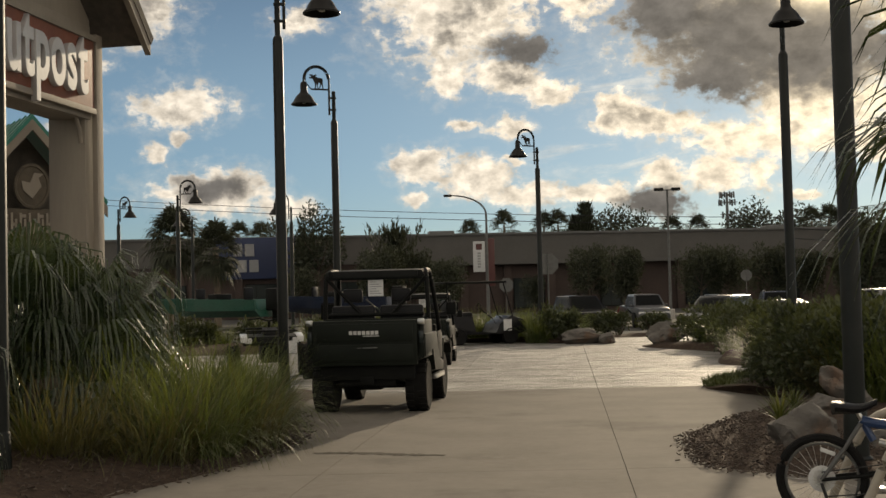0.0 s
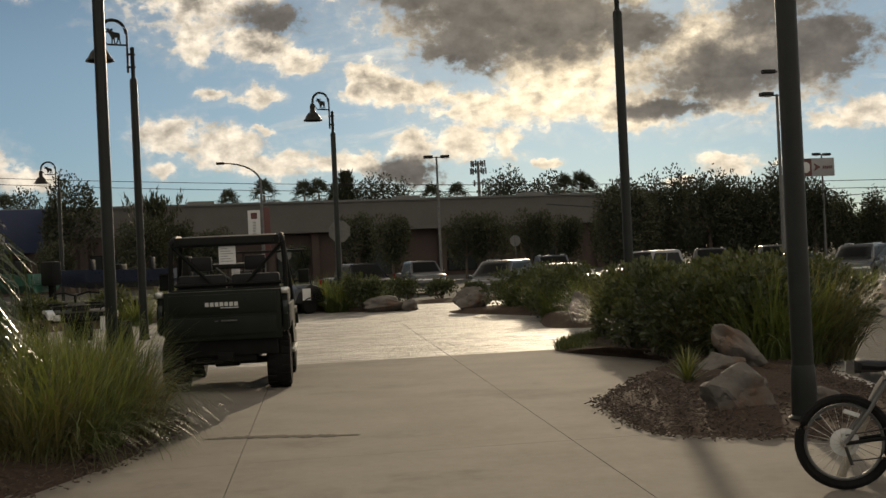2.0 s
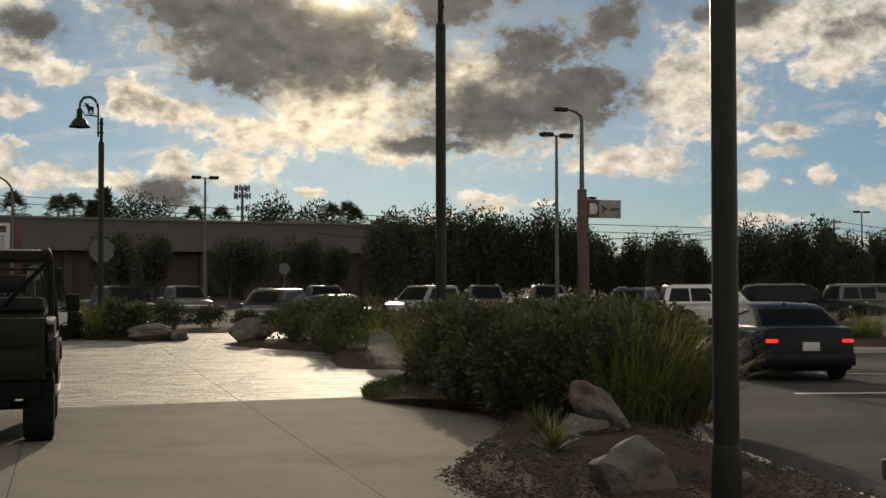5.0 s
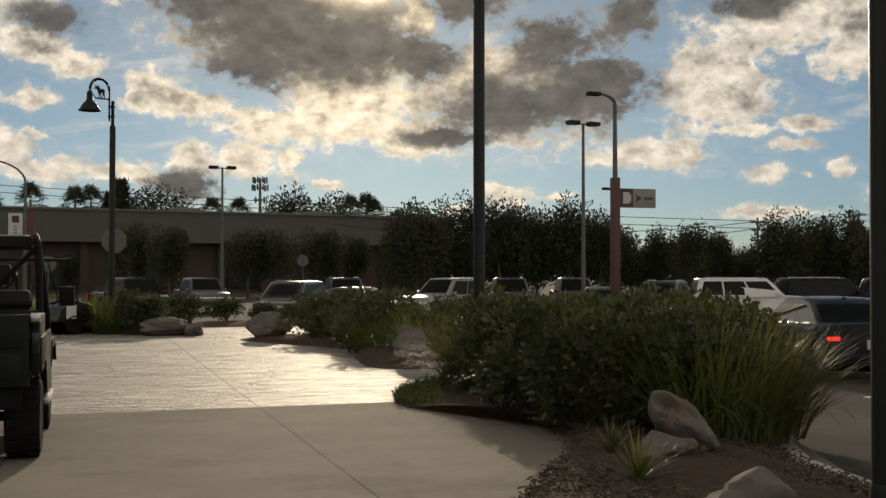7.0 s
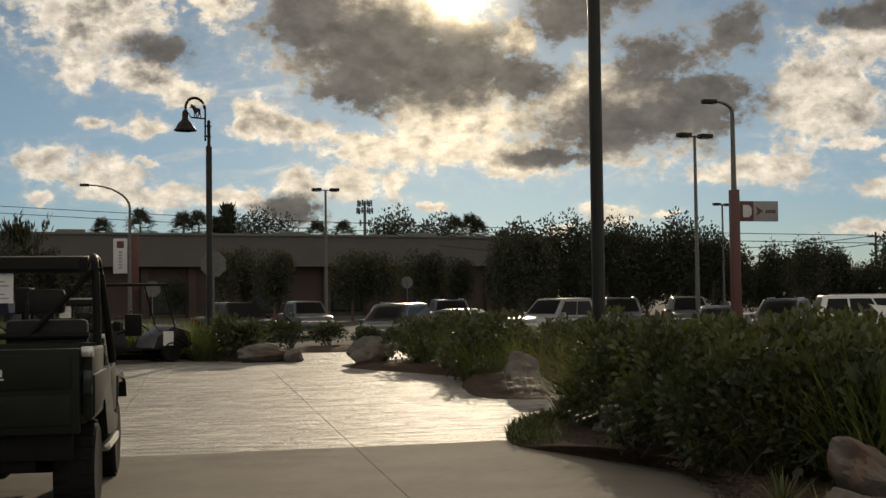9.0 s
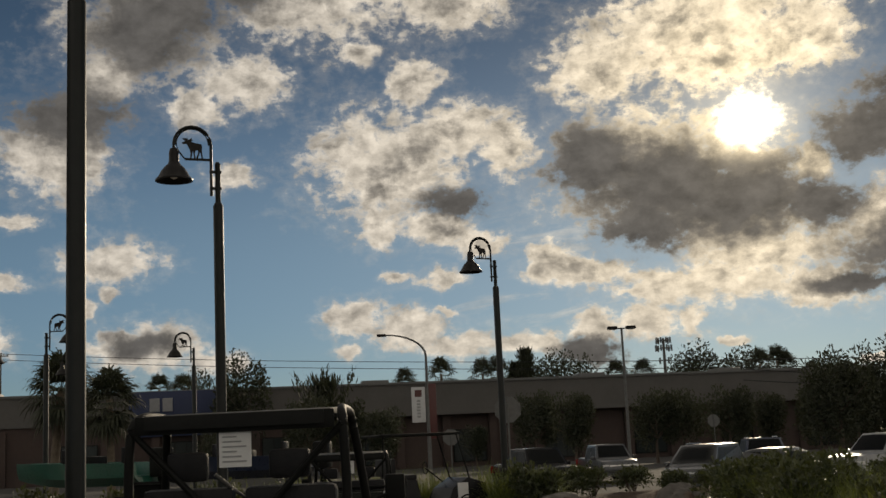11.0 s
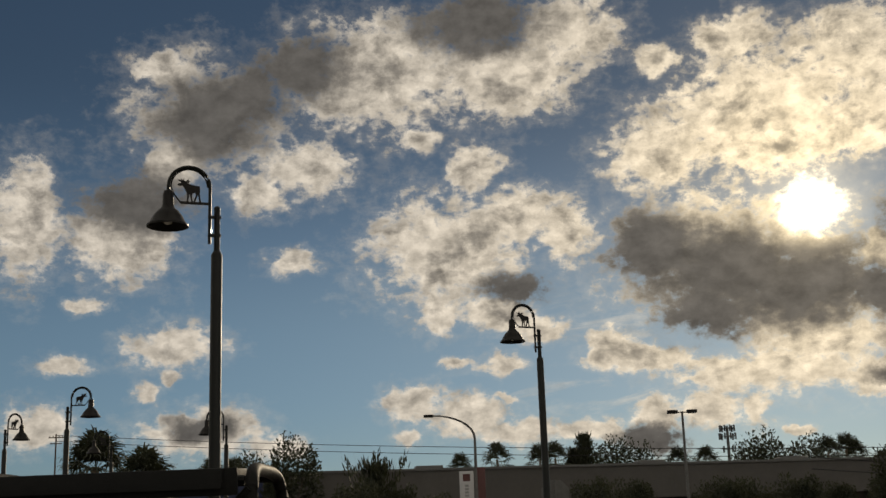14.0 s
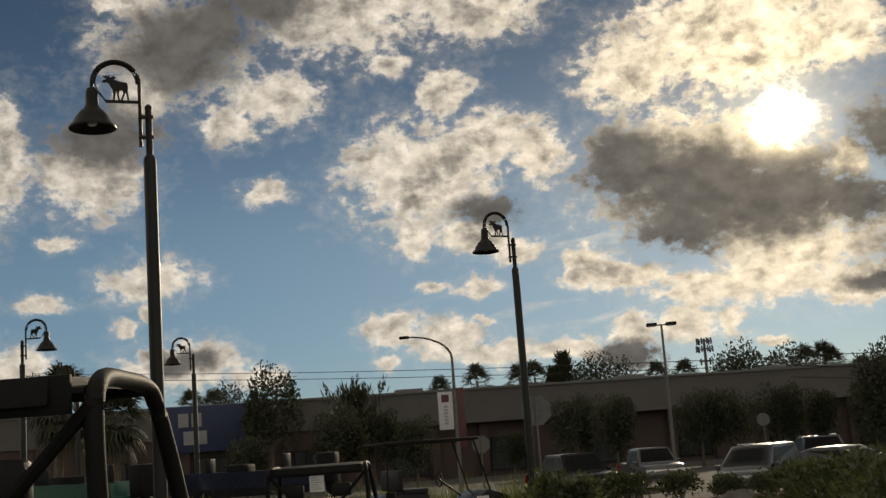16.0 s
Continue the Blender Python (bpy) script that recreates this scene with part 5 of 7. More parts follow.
def spire_maker(seed, height, spread, tiers, label, group, sweep=0.9, rise=0.5):
    """A conifer: a straight trunk with tiers of upswept limbs, each a plume of short needles."""
    def make():
        t = thing("conifer", label, "tree", group=group)
        rng = random.Random(seed)
        bm = bmesh.new()
        tube(bm, [(0, 0, -0.1), (0, 0, height * (0.46 + rise))], 0.1, 8, taper=[height * 0.02, 0.03])
        part("trunk", bm, M_BARK, t)
        bm = bmesh.new()
        for k in range(tiers):
            u = k / (tiers - 1)
            z = height * (0.42 + rise * u)
            for j in range(6):
                a = j * 1.05 + k * 0.5 + rng.uniform(-0.2, 0.2)
                r = spread * (1 - 0.75 * u) * rng.uniform(0.7, 1.1)
                for q in range(60):
                    w = rng.random()
                    p = Vector((r * w * math.cos(a), r * w * math.sin(a), z + r * w * w * sweep)) + Vector((rng.gauss(0, 0.13), rng.gauss(0, 0.13), rng.gauss(0, 0.1)))
                    blade(bm, p, a + rng.gauss(0, 0.9), 0.42, rng.uniform(0.0, 0.9), 0.05, 0.2, 2)
        part("crown", bm, M_TREELEAF, t, smooth=None)
        return t
    return make


def rosette_maker(seed, n, length, width, material, label, group):
    def make():
        t = thing("yucca", label, "yucca", group=group)
        rng = random.Random(seed)
        bm = bmesh.new()
        for k in range(n):
            blade(bm, (0, 0, 0.0), k * 2.4, length * rng.uniform(0.8, 1.15), 0.15 + 1.1 * k / n, width, 0.35, 4)
        part("foliage", bm, material, t, smooth=None)
        bm = bmesh.new()
        lathe(bm, [(0.05, -0.1), (0.06, 0.05), (0.02, 0.12)], 8)
        part("stem", bm, M_TRUNK, t)
        return t
    return make


def plant_everything():
    rng = random.Random(11)
    R = lambda: rng.uniform(0, 360)
    # dense tall clumps of the bed between walk and road
    tall = [(4.75, 18.9), (5.5, 19.6), (6.4, 20.0), (4.95, 17.6), (5.9, 18.4), (6.9, 19.0), (4.6, 16.4), (5.4, 16.9), (6.3, 17.3), (4.5, 15.3), (5.35, 15.6), (5.95, 16.0), (4.85, 14.5), (5.3, 14.7), (7.3, 20.4), (5.1, 20.6)]
    place_copies(grass_maker(1, 800, 1.1, 1.0, 0.009, M_GRASS, "tall dark clump of arching ornamental grass", "grass clumps in the roadside bed"), [(x, y, 0.1, R(), rng.uniform(0.86, 1.08)) for x, y in tall[::2]])
    place_copies(grass_maker(2, 720, 1.1, 0.96, 0.010, M_GRASSDRY, "tall brownish clump of arching ornamental grass", "grass clumps in the roadside bed"), [(x, y, 0.1, R(), rng.uniform(0.86, 1.08)) for x, y in tall[1::2]])
    place_copies(shrub_maker(3, 4800, 0.95, 0.84, 0.085, M_LEAF, "dense dark green shrub among tall grasses", "shrubs in the roadside bed"), [(x, y, 0.06, R(), rng.uniform(0.9, 1.1)) for x, y in ((5.0, 15.0), (4.6, 15.6), (5.1, 16.3), (4.6, 16.9), (5.4, 17.6), (4.85, 18.2), (5.25, 18.8), (6.2, 18.6), (6.1, 16.9), (6.9, 20.0), (4.95, 19.5), (5.8, 15.9), (6.0, 19.8), (6.5, 17.8))])
    # far bed beside the plaza
    far = [(5.75, 27.2), (6.4, 28.4), (6.1, 29.8), (7.2, 29.3), (5.9, 31.3), (6.8, 32.2), (7.6, 31.0), (6.6, 26.3), (7.6, 27.2), (6.0, 25.2)]
    place_copies(grass_maker(4, 460, 1.0, 0.86, 0.011, M_GRASS, "rounded clump of green ornamental grass by the plaza", "grass clumps at the plaza edge"), [(x, y, 0.08, R(), rng.uniform(0.85, 1.1)) for x, y in far])
    place_copies(shrub_maker(5, 2800, 1.0, 0.8, 0.10, M_LEAF, "low dark shrub by the plaza", "shrubs at the plaza edge"), [(x, y, 0.05, R(), rng.uniform(0.85, 1.15)) for x, y in ((6.1, 28.2), (6.5, 30.6), (7.0, 27.0), (6.3, 32.0), (6.9, 25.0))])
    # left bed: sprawling palms behind, fountain grass in front
    lg = [(-2.55, 11.3), (-2.45, 12.6), (-2.5, 13.9), (-2.8, 15.3), (-3.3, 12.0), (-3.1, 13.3), (-3.25, 16.3), (-3.4, 17.6)]
    place_copies(grass_maker(6, 900, 1.0, 1.05, 0.005, M_GRASS, "fine green fountain grass spilling towards the walk", "fountain grass beside the walk", spread=1.3, droop=2.0), [(x, y, 0.08, R(), rng.uniform(0.88, 1.12) * (0.62 if y > 15 else 1.0)) for x, y in lg])
    place_copies(grass_maker(7, 420, 0.9, 0.85, 0.006, M_GRASSDRY, "straw-tinted fountain grass beside the walk", "fountain grass beside the walk", droop=1.8), [(x, y, 0.06, R(), rng.uniform(0.85, 1.1) * (0.62 if y > 15 else 1.0)) for x, y in ((-2.75, 10.7), (-3.5, 10.6), (-2.2, 12.0), (-3.9, 18.9), (-4.3, 17.2))])

    def palmetto():
        t = thing("palmetto", "sprawling fan palm with glossy drooping leaves", "palm shrub", group="palmettos in the dark bed")
        r = random.Random(21)
        bm = bmesh.new()
        for k in range(54):
            u = k / 54
            fan(bm, (r.uniform(-0.15, 0.15), r.uniform(-0.15, 0.15), 0.15 + 0.5 * (1 - u)), k * 2.4 + r.uniform(-0.3, 0.3), 1.4 - 1.45 * u, r.uniform(0.75, 1.25), r.uniform(0.7, 0.95), r, 34, 0.6, 1.15)
        part("foliage", bm, M_FROND, t, smooth=None)
        bm = bmesh.new()
        lathe(bm, [(0.22, -0.1), (0.25, 0.2), (0.18, 0.6), (0.08, 0.75)], 10)
        part("trunk", bm, M_TRUNK, t)
        return t
    place_copies(palmetto, [(-4.3, 12.6, 0.1, 20, 0.98), (-5.5, 11.0, 0.1, 140, 0.95), (-4.6, 14.6, 0.1, 250, 0.9), (-6.3, 13.2, 0.1, 80, 1.0), (-4.9, 9.4, 0.1, 190, 0.85), (-5.8, 16.5, 0.1, 300, 1.0)])
    place_copies(rosette_maker(8, 46, 0.62, 0.02, M_YUCCA, "yellow-green spiky yucca in dark mulch", "small yuccas"), [(-3.75, 10.6, 0.12, 0, 1.0), (3.0, 12.5, 0.12, 40, 0.6), (3.95, 9.35, 0.08, 10, 0.75), (3.45, 13.7, 0.12, 70, 0.5), (-4.2, 9.3, 0.12, 120, 0.8)])
    # strip at the back of the plaza
    back = [(-11.0 + 1.05 * i + rng.uniform(-0.2, 0.2), rng.uniform(34.6, 39.4)) for i in range(9)] + [(-2.4, 39.3), (-1.6, 39.4), (-0.8, 39.3), (0.0, 39.4), (0.7, 39.3), (1.4, 39.0), (2.7, 38.6), (1.9, 37.6), (2.9, 39.6), (-3.0, 38.6), (-1.4, 39.8), (0.2, 39.9)]
    place_copies(grass_maker(9, 300, 0.9, 0.95, 0.012, M_GRASS, "knee-high green grass clump at the plaza back", "grasses at the plaza back"), [(x, y, 0.05, R(), rng.uniform(0.8, 1.15)) for x, y in back])
    place_copies(shrub_maker(12, 1500, 0.7, 0.8, 0.11, M_LEAF, "low grey-green shrub at the plaza back", "shrubs at the plaza back"), [(x, y, 0.05, R(), rng.uniform(0.8, 1.2)) for x, y in ((2.55, 37.0), (-4.6, 36.0), (-6.4, 35.6), (-8.4, 36.5), (-10.0, 35.5))])
    # islands across the road
    isl = [(17.0, 35.0), (18.4, 34.2), (19.8, 33.5), (21.2, 32.8), (22.6, 32.2), (24.0, 31.4), (25.4, 30.6), (26.8, 30.2), (28.3, 30.0), (16.8, 37.4), (17.4, 39.0), (19.0, 35.6), (22.0, 34.0), (25.0, 32.2)]
    place_copies(grass_maker(13, 260, 0.9, 0.9, 0.013, M_GRASS, "sunlit green grass clump on a kerbed island", "grasses on the kerbed islands"), [(x, y, road_z(y) + 0.3, R(), rng.uniform(0.8, 1.15)) for x, y in isl])
    med = [(4.6 + 1.15 * i + rng.uniform(-0.3, 0.3), rng.uniform(48.0, 50.6)) for i in range(11)]
    place_copies(shrub_maker(14, 1100, 0.75, 0.75, 0.12, M_LEAF, "low rounded shrub on the median", "shrubs on the median"), [(x, y, road_z(y) + 0.3, R(), rng.uniform(0.8, 1.2)) for x, y in med])
    # near palm that leans into view over the bicycle stand
    m = palm_maker(15, 2.25, 1.05, 34, "young fan palm beside the walk", "near palms", rays=22, trunk_r=0.14, wide=0.6, droop=0.5, lowest=-0.35)()
    m.matrix_world = pose(1.93, 5.0, -0.1)


plant_everything()


def place_trees():
    rng = random.Random(5)
    R = lambda: rng.uniform(0, 360)
    # bearings and heights in degrees from a point on the walk
    ex, ey, ez = -0.5, 7.0, 1.46

    def spot(az, el, d, tall):
        top = ez + d * math.tan(radians(el))
        return (ex + d * math.sin(radians(az)), ey + d * math.cos(radians(az)), -0.5, R(), (top + 0.5) / tall)
    far_palms = [(-11.4, 3.85), (-10.3, 3.8), (-0.15, 3.7), (1.6, 4.1), (3.4, 4.0), (4.2, 4.05), (9.6, 3.6), (10.6, 3.6), (16.0, 3.75), (16.6, 3.85), (17.1, 3.55), (18.2, 3.1)]
    place_copies(palm_maker(31, 12.0, 2.7, 30, "tall fan palm behind the store", "palms behind the store", rays=13, leaf=M_TREELEAF, wide=1.7, droop=0.35, lowest=-0.8), [spot(a, e, 181 + 5 * math.sin(7 * a), 13.9) for a, e in far_palms])
    place_copies(palm_maker(32, 5.0, 1.7, 60, "bushy fan palm beyond the plaza", "palms beyond the plaza", rays=16, leaf=M_TREELEAF, wide=1.5), [spot(a, e, d, 6.1) for a, e, d in ((-15.3, 4.6, 60.0), (-12.9, 3.9, 58.0))])
    place_copies(tree_maker(33, 8.0, 2.7, 3600, 0.30, "broad dark tree against the bright sky", "trees round the store", clumps=20), [spot(a, e, d, 8.5) for a, e, d in ((-7.6, 4.05, 135), (13.3, 3.65, 184), (15.1, 3.4, 186), (18.9, 2.85, 188))])
    place_copies(tree_maker(34, 8.0, 2.0, 1500, 0.26, "open-crowned tree with thin limbs against the sky", "trees round the store", clumps=26), [spot(a, e, d, 8.5) for a, e, d in ((7.0, 3.85, 182), (7.9, 3.6, 184), (12.4, 3.4, 183), (-9.4, 3.7, 150), (6.2, 3.6, 186))])
    place_copies(spire_maker(39, 8.0, 1.25, 9, "narrow dark conifer behind the store", "conifers round the store"), [spot(a, e, d, 8.0) for a, e, d in ((5.4, 4.5, 180), (4.9, 3.9, 182))])
    place_copies(spire_maker(40, 8.0, 2.3, 4, "conifer with upswept plume-like limbs", "conifers round the store", sweep=1.25, rise=0.2), [spot(-3.85, 4.15, 120, 6.7)])
    line = [(19.0, 2.8), (21.0, 2.95), (22.9, 3.0), (24.0, 2.7), (26.2, 2.9), (27.7, 2.5), (28.6, 1.8), (30.4, 1.75), (31.9, 2.0), (33.1, 1.6), (36.0, 2.3), (37.5, 2.25), (38.8, 2.35), (40.0, 1.7), (41.4, 1.95), (44.0, 2.2), (47.0, 2.3)]
    places = []
    for a, e in line:
        d = rng.uniform(100, 118)
        places.append(spot(a, e, d, 7.3))
        places.append(spot(a + rng.uniform(0.6, 1.2), e * rng.uniform(0.6, 0.8), d + 14, 7.3))
    place_copies(tree_maker(35, 7.0, 3.0, 7800, 0.30, "dark bushy tree at the car park edge", "trees along the car park", lift=0.12, clumps=30), places[::3])
    place_copies(tree_maker(36, 7.0, 2.5, 5200, 0.28, "dark tree with ragged crown at the car park edge", "trees along the car park", lift=0.15, clumps=30), places[1::3])
    place_copies(tree_maker(37, 7.0, 3.3, 7800, 0.30, "wide low tree at the car park edge", "trees along the car park", lift=0.08, clumps=34), places[2::3])
    under = [spot(18.6 + 1.55 * k, rng.uniform(0.7, 1.2), 126 + rng.uniform(-3, 3), 4.0) for k in range(20)]
    place_copies(shrub_maker(41, 3400, 3.2, 3.9, 0.32, M_TREELEAF, "dark rank undergrowth beneath the trees", "undergrowth along the car park"), under)
    # young trees standing before the store front
    front = [(-8.3, 112), (-4.6, 112), (-3.2, 128), (-1.4, 108), (2.6, 132), (5.1, 126), (6.8, 110), (10.2, 118), (11.4, 125), (13.2, 112), (15.0, 126), (16.8, 113)]
    place_copies(tree_maker(38, 7.0, 3.1, 5520, 0.32, "young dark tree before the store front", "trees before the store", lift=0.2, clumps=15), [(d * math.sin(radians(a)), d * math.cos(radians(a)), -0.5, R(), rng.uniform(0.45, 0.9)) for a, d in front])


place_trees()


# ---- stones ----
def build_rock(x, y, z, sx, sy, sz, seed, tilt, turn, label, flat=0.7):
    r = thing("boulder", label, "boulder", pose(x, y, z, tilt, 0, turn), group="limestone boulders")
    bm = bmesh.new()
    bmesh.ops.create_icosphere(bm, subdivisions=4, radius=1.0)
    for v in bm.verts:
        p = v.co.copy()
        k = 1 + 0.28 * noise.noise(p * 1.3 + Vector((seed * 7.1, 0, 0))) + 0.10 * noise.noise(p * 3.7 + Vector((0, seed * 3.3, 0))) + 0.035 * noise.noise(p * 11)
        # broken faces
        for a in range(5):
            n = Vector((math.sin(seed * 3 + a * 2.1), math.cos(seed * 5 + a * 1.7), math.sin(seed + a * 2.9) * 0.8)).normalized()
            d = p.normalized().dot(n)
            if d > flat:
                k *= flat / d
        v.co = Vector((p.x * sx * k, p.y * sy * k, p.z * sz * k))
    part("stone", bm, M_ROCK, r, smooth=28)


for args in ((4.0, 13.55, 0.30, 0.20, 0.42, 0.17, 1.0, -38, -70, "tilted pale limestone boulder in the mulch"),
             (3.72, 13.35, 0.18, 0.26, 0.20, 0.14, 2.2, 0, 20, "small pale limestone beside a larger one"),
             (2.84, 10.98, 0.17, 0.33, 0.26, 0.22, 3.1, 0, 15, "weathered limestone boulder stained brown"),
             (5.42, 24.25, 0.26, 0.32, 0.30, 0.42, 4.4, 0, 40, "upright grey boulder at the plaza edge"),
             (4.95, 33.0, 0.25, 0.50, 0.42, 0.38, 5.2, 0, 10, "dark rounded boulder at the bed corner"),
             (3.05, 36.2, 0.16, 0.70, 0.42, 0.26, 6.6, 0, 5, "broad grey boulder at the plaza back"),
             (3.75, 36.0, 0.12, 0.28, 0.22, 0.20, 7.3, 0, 30, "small grey boulder beside a broad one"),
             (4.35, 18.5, 0.13, 0.22, 0.18, 0.13, 8.1, 0, 60, "small stone at the tip of the bed"),
             (3.45, 10.75, 0.12, 0.16, 0.13, 0.10, 9.4, 0, 0, "small half-buried stone in mulch")):
    build_rock(*args)


def build_chips():
    """Bark chips over the near beds and strewn on the walk's edge."""
    rng = random.Random(9)
    verts, faces = [], []
    for loop, count in ((LOOP_NEAR, 13000), (LOOP_LEFT, 8000)):
        xs, ys = [p[0] for p in loop], [p[1] for p in loop]
        cx, cy = sum(xs) / len(xs), sum(ys) / len(ys)
        made = 0
        while made < count:
            i = rng.randrange(len(loop))
            s = 1.03 - rng.random() ** 1.3 * 0.9
            x = cx + (loop[i][0] - cx) * s + rng.gauss(0, 0.06)
            y = cy + (loop[i][1] - cy) * s + rng.gauss(0, 0.06)
            if y > 16 or y < 6:
                continue
            k = min(max((1.0 - s) / 0.3, 0), 1)
            z = 0.012 + (0.10 if loop is LOOP_NEAR else 0.17) * k
            m = pose(x, y, z + rng.uniform(0, 0.02), rng.uniform(-35, 35), rng.uniform(-35, 35), rng.uniform(0, 360))
            a, b, h = rng.uniform(0.007, 0.026), rng.uniform(0.003, 0.008), 0.003
            o = len(verts)
            verts += [tuple(m @ Vector(p)) for p in ((-a, -b, -h), (a, -b, -h), (a, b, -h), (-a, b, -h), (-a, -b, h), (a, -b, h), (a, b, h), (-a, b, h))]
            faces += [tuple(o + q for q in f4) for f4 in ((0, 3, 2, 1), (4, 5, 6, 7), (0, 1, 5, 4), (1, 2, 6, 5), (2, 3, 7, 6), (3, 0, 4, 7))]
            made += 1
    me = bpy.data.meshes.new("bark_chips")
    me.from_pydata(verts, [], faces)
    me.materials.append(M_CHIP)
    tagged(new("bark_chips", me), "loose brown bark chips over the beds", "mulch", kind="stuff")


build_chips()


def build_lawn():
    """A fringe of short turf on the bed's tip."""
    rng = random.Random(4)
    bm = bmesh.new()
    n = 0
    while n < 4600:
        x, y = rng.uniform(3.2, 5.6), rng.uniform(16.4, 21.6)
        if not inside(x, y, LOOP_NEAR):
            continue
        e = rng.random()
        if inside(x - 0.5, y, LOOP_NEAR) and inside(x - 0.2, y + 0.55, LOOP_NEAR) and e > 0.1:
            continue
        blade(bm, (x, y, 0.02), rng.uniform(0, 6.28), rng.uniform(0.08, 0.16), rng.uniform(0.1, 0.6), 0.006, 0.8, 2)
        n += 1
    tagged(new("turf", finish("turf", bm, M_LAWN)), "short green turf at the tip of a bed", "grass", kind="stuff")


build_lawn()


# ---- bicycle and stands ----
def build_bicycle():
    b = thing("bicycle", "blue full-suspension mountain bicycle leaning at a stand", "bicycle", pose(2.118, 7.81, 0.024, 3, 0, -20))
    r, base = 0.246, 0.97
    for x in (0.0, base):
        bm = bmesh.new()
        n = 40
        tube(bm, [(x + r * math.cos(2 * math.pi * k / n), 0, r + r * math.sin(2 * math.pi * k / n)) for k in range(n + 1)], 0.026, 8, ends=False)
        tyre = part("wheel", bm, M_TYRE, b, "knobbly black tyre")
        bm = bmesh.new()
        q = r - 0.035
        tube(bm, [(x + q * math.cos(2 * math.pi * k / n), 0, r + q * math.sin(2 * math.pi * k / n)) for k in range(n + 1)], 0.010, 6, ends=False)
        part("rim", bm, M_GALV, tyre)
        bm = bmesh.new()
        for k in range(28):
            a = 2 * math.pi * k / 28
            s = 0.03 * (1 if k % 2 else -1)
            tube(bm, [(x + 0.02 * math.cos(a + 0.5), s, r + 0.02 * math.sin(a + 0.5)), (x + q * math.cos(a), 0, r + q * math.sin(a))], 0.0014, 4)
        tagged(part("spokes", bm, M_STEEL, tyre), kind="stuff")
        bm = bmesh.new()
        lathe(bm, [(0.022, -0.045), (0.03, -0.03), (0.015, 0.0), (0.03, 0.03), (0.022, 0.045)], 12, pose(x, 0, r, 90, 0, 0))
        part("hub", bm, M_STEEL, tyre)
        bm = bmesh.new()
        box(bm, -0.045, 0.045, -0.03, -0.018, -0.012, 0.012, 0.004, pose(x + 0.04, 0, r + 0.165, 0, 20, 0))
        part("reflector", bm, M_PAPER, tyre, "white spoke reflector")
    bm = bmesh.new()
    lathe(bm, [(0.052, -0.028), (0.078, -0.03), (0.08, -0.022), (0.052, -0.018), (0.052, -0.028)], 24, pose(0, -0.035, r, 90, 0, 0))
    part("spoke_guard", bm, M_PAPER, b, "pale round spoke guard")
    bm = bmesh.new()
    tube(bm, soft_path([(0.24, 0, 0.598), (0.34, 0, 0.578), (0.46, 0, 0.565), (0.56, 0, 0.50), (0.60, 0, 0.45)]), 0.030, 10)
    tube(bm, [(0.44, 0, 0.575), (0.58, 0, 0.625), (0.75, 0, 0.69)], 0.020, 10)
    tube(bm, [(0.24, 0, 0.60), (0.30, 0, 0.48)], 0.022, 8)
    tube(bm, [(0.46, 0, 0.56), (0.52, 0, 0.40), (0.478, 0, 0.30)], 0.026, 8)
    tube(bm, [(0.77, 0, 0.645), (0.61, 0, 0.49), (0.49, 0, 0.31)], 0.026, 10)
    tube(bm, [(0.735, 0, 0.715), (0.785, 0, 0.605)], 0.032, 10)
    part("frame", bm, M_BIKE, b, "blue painted frame")
    bm = bmesh.new()
    for s in (-0.05, 0.05):
        tube(bm, [(0.0, s, r), (0.46, s * 0.6, 0.30)], 0.011)
    part("swing_arm", bm, M_BLACK, b)
    bm = bmesh.new()
    for s in (-0.05, 0.05):
        tube(bm, [(0.0, s, r), (0.13, s * 0.8, 0.42), (0.235, s * 0.5, 0.585)], 0.012)
    part("seat_stay", bm, M_GALV, b, "silver seat stay")
    bm = bmesh.new()
    tube(bm, [(0.33, 0, 0.47), (0.50, 0, 0.43)], 0.022, 10)
    part("shock_spring", bm, M_STEEL, b)
    bm = bmesh.new()
    tube(bm, [(0.255, 0, 0.57), (0.21, 0, 0.67)], 0.014)
    part("seat_post", bm, M_STEEL, b)
    bm = bmesh.new()
    n = 10
    rows = []
    for k in range(n + 1):
        u = k / n
        x = 0.07 + 0.26 * u
        w = min(0.03 + u * 0.9, 0.085 * (1 - u) ** 0.9 + 0.02)
        z = 0.672 + 0.016 * math.cos(u * 5.0) + 0.03 * u
        rows.append([bm.verts.new((x, w * math.cos(a), z + (0.022 if math.sin(a) > 0 else 0.060 - 0.044 * u) * math.sin(a))) for a in [2 * math.pi * j / 12 for j in range(12)]])
    for A, B in zip(rows, rows[1:]):
        for j in range(12):
            bm.faces.new((A[j], A[(j + 1) % 12], B[(j + 1) % 12], B[j]))
    bm.faces.new(rows[0])
    bm.faces.new(rows[-1][::-1])
    part("saddle", bm, M_SEAT, b, "black padded saddle")
    bm = bmesh.new()
    for s in (-0.06, 0.06):
        tube(bm, [(0.80, s, 0.59), (base, s, r)], 0.017)
    box(bm, 0.77, 0.82, -0.08, 0.08, 0.575, 0.61, 0.012)
    part("fork", bm, M_STEEL, b)
    bm = bmesh.new()
    tube(bm, [(0.745, 0, 0.69), (0.70, 0, 0.79), (0.74, 0, 0.82)], 0.02)
    part("stem", bm, M_BLACK, b)
    bm = bmesh.new()
    tube(bm, [(0.67, -0.27, 0.855), (0.71, -0.13, 0.85), (0.74, -0.05, 0.82), (0.74, 0.05, 0.82), (0.71, 0.13, 0.85), (0.67, 0.27, 0.855)], 0.013)
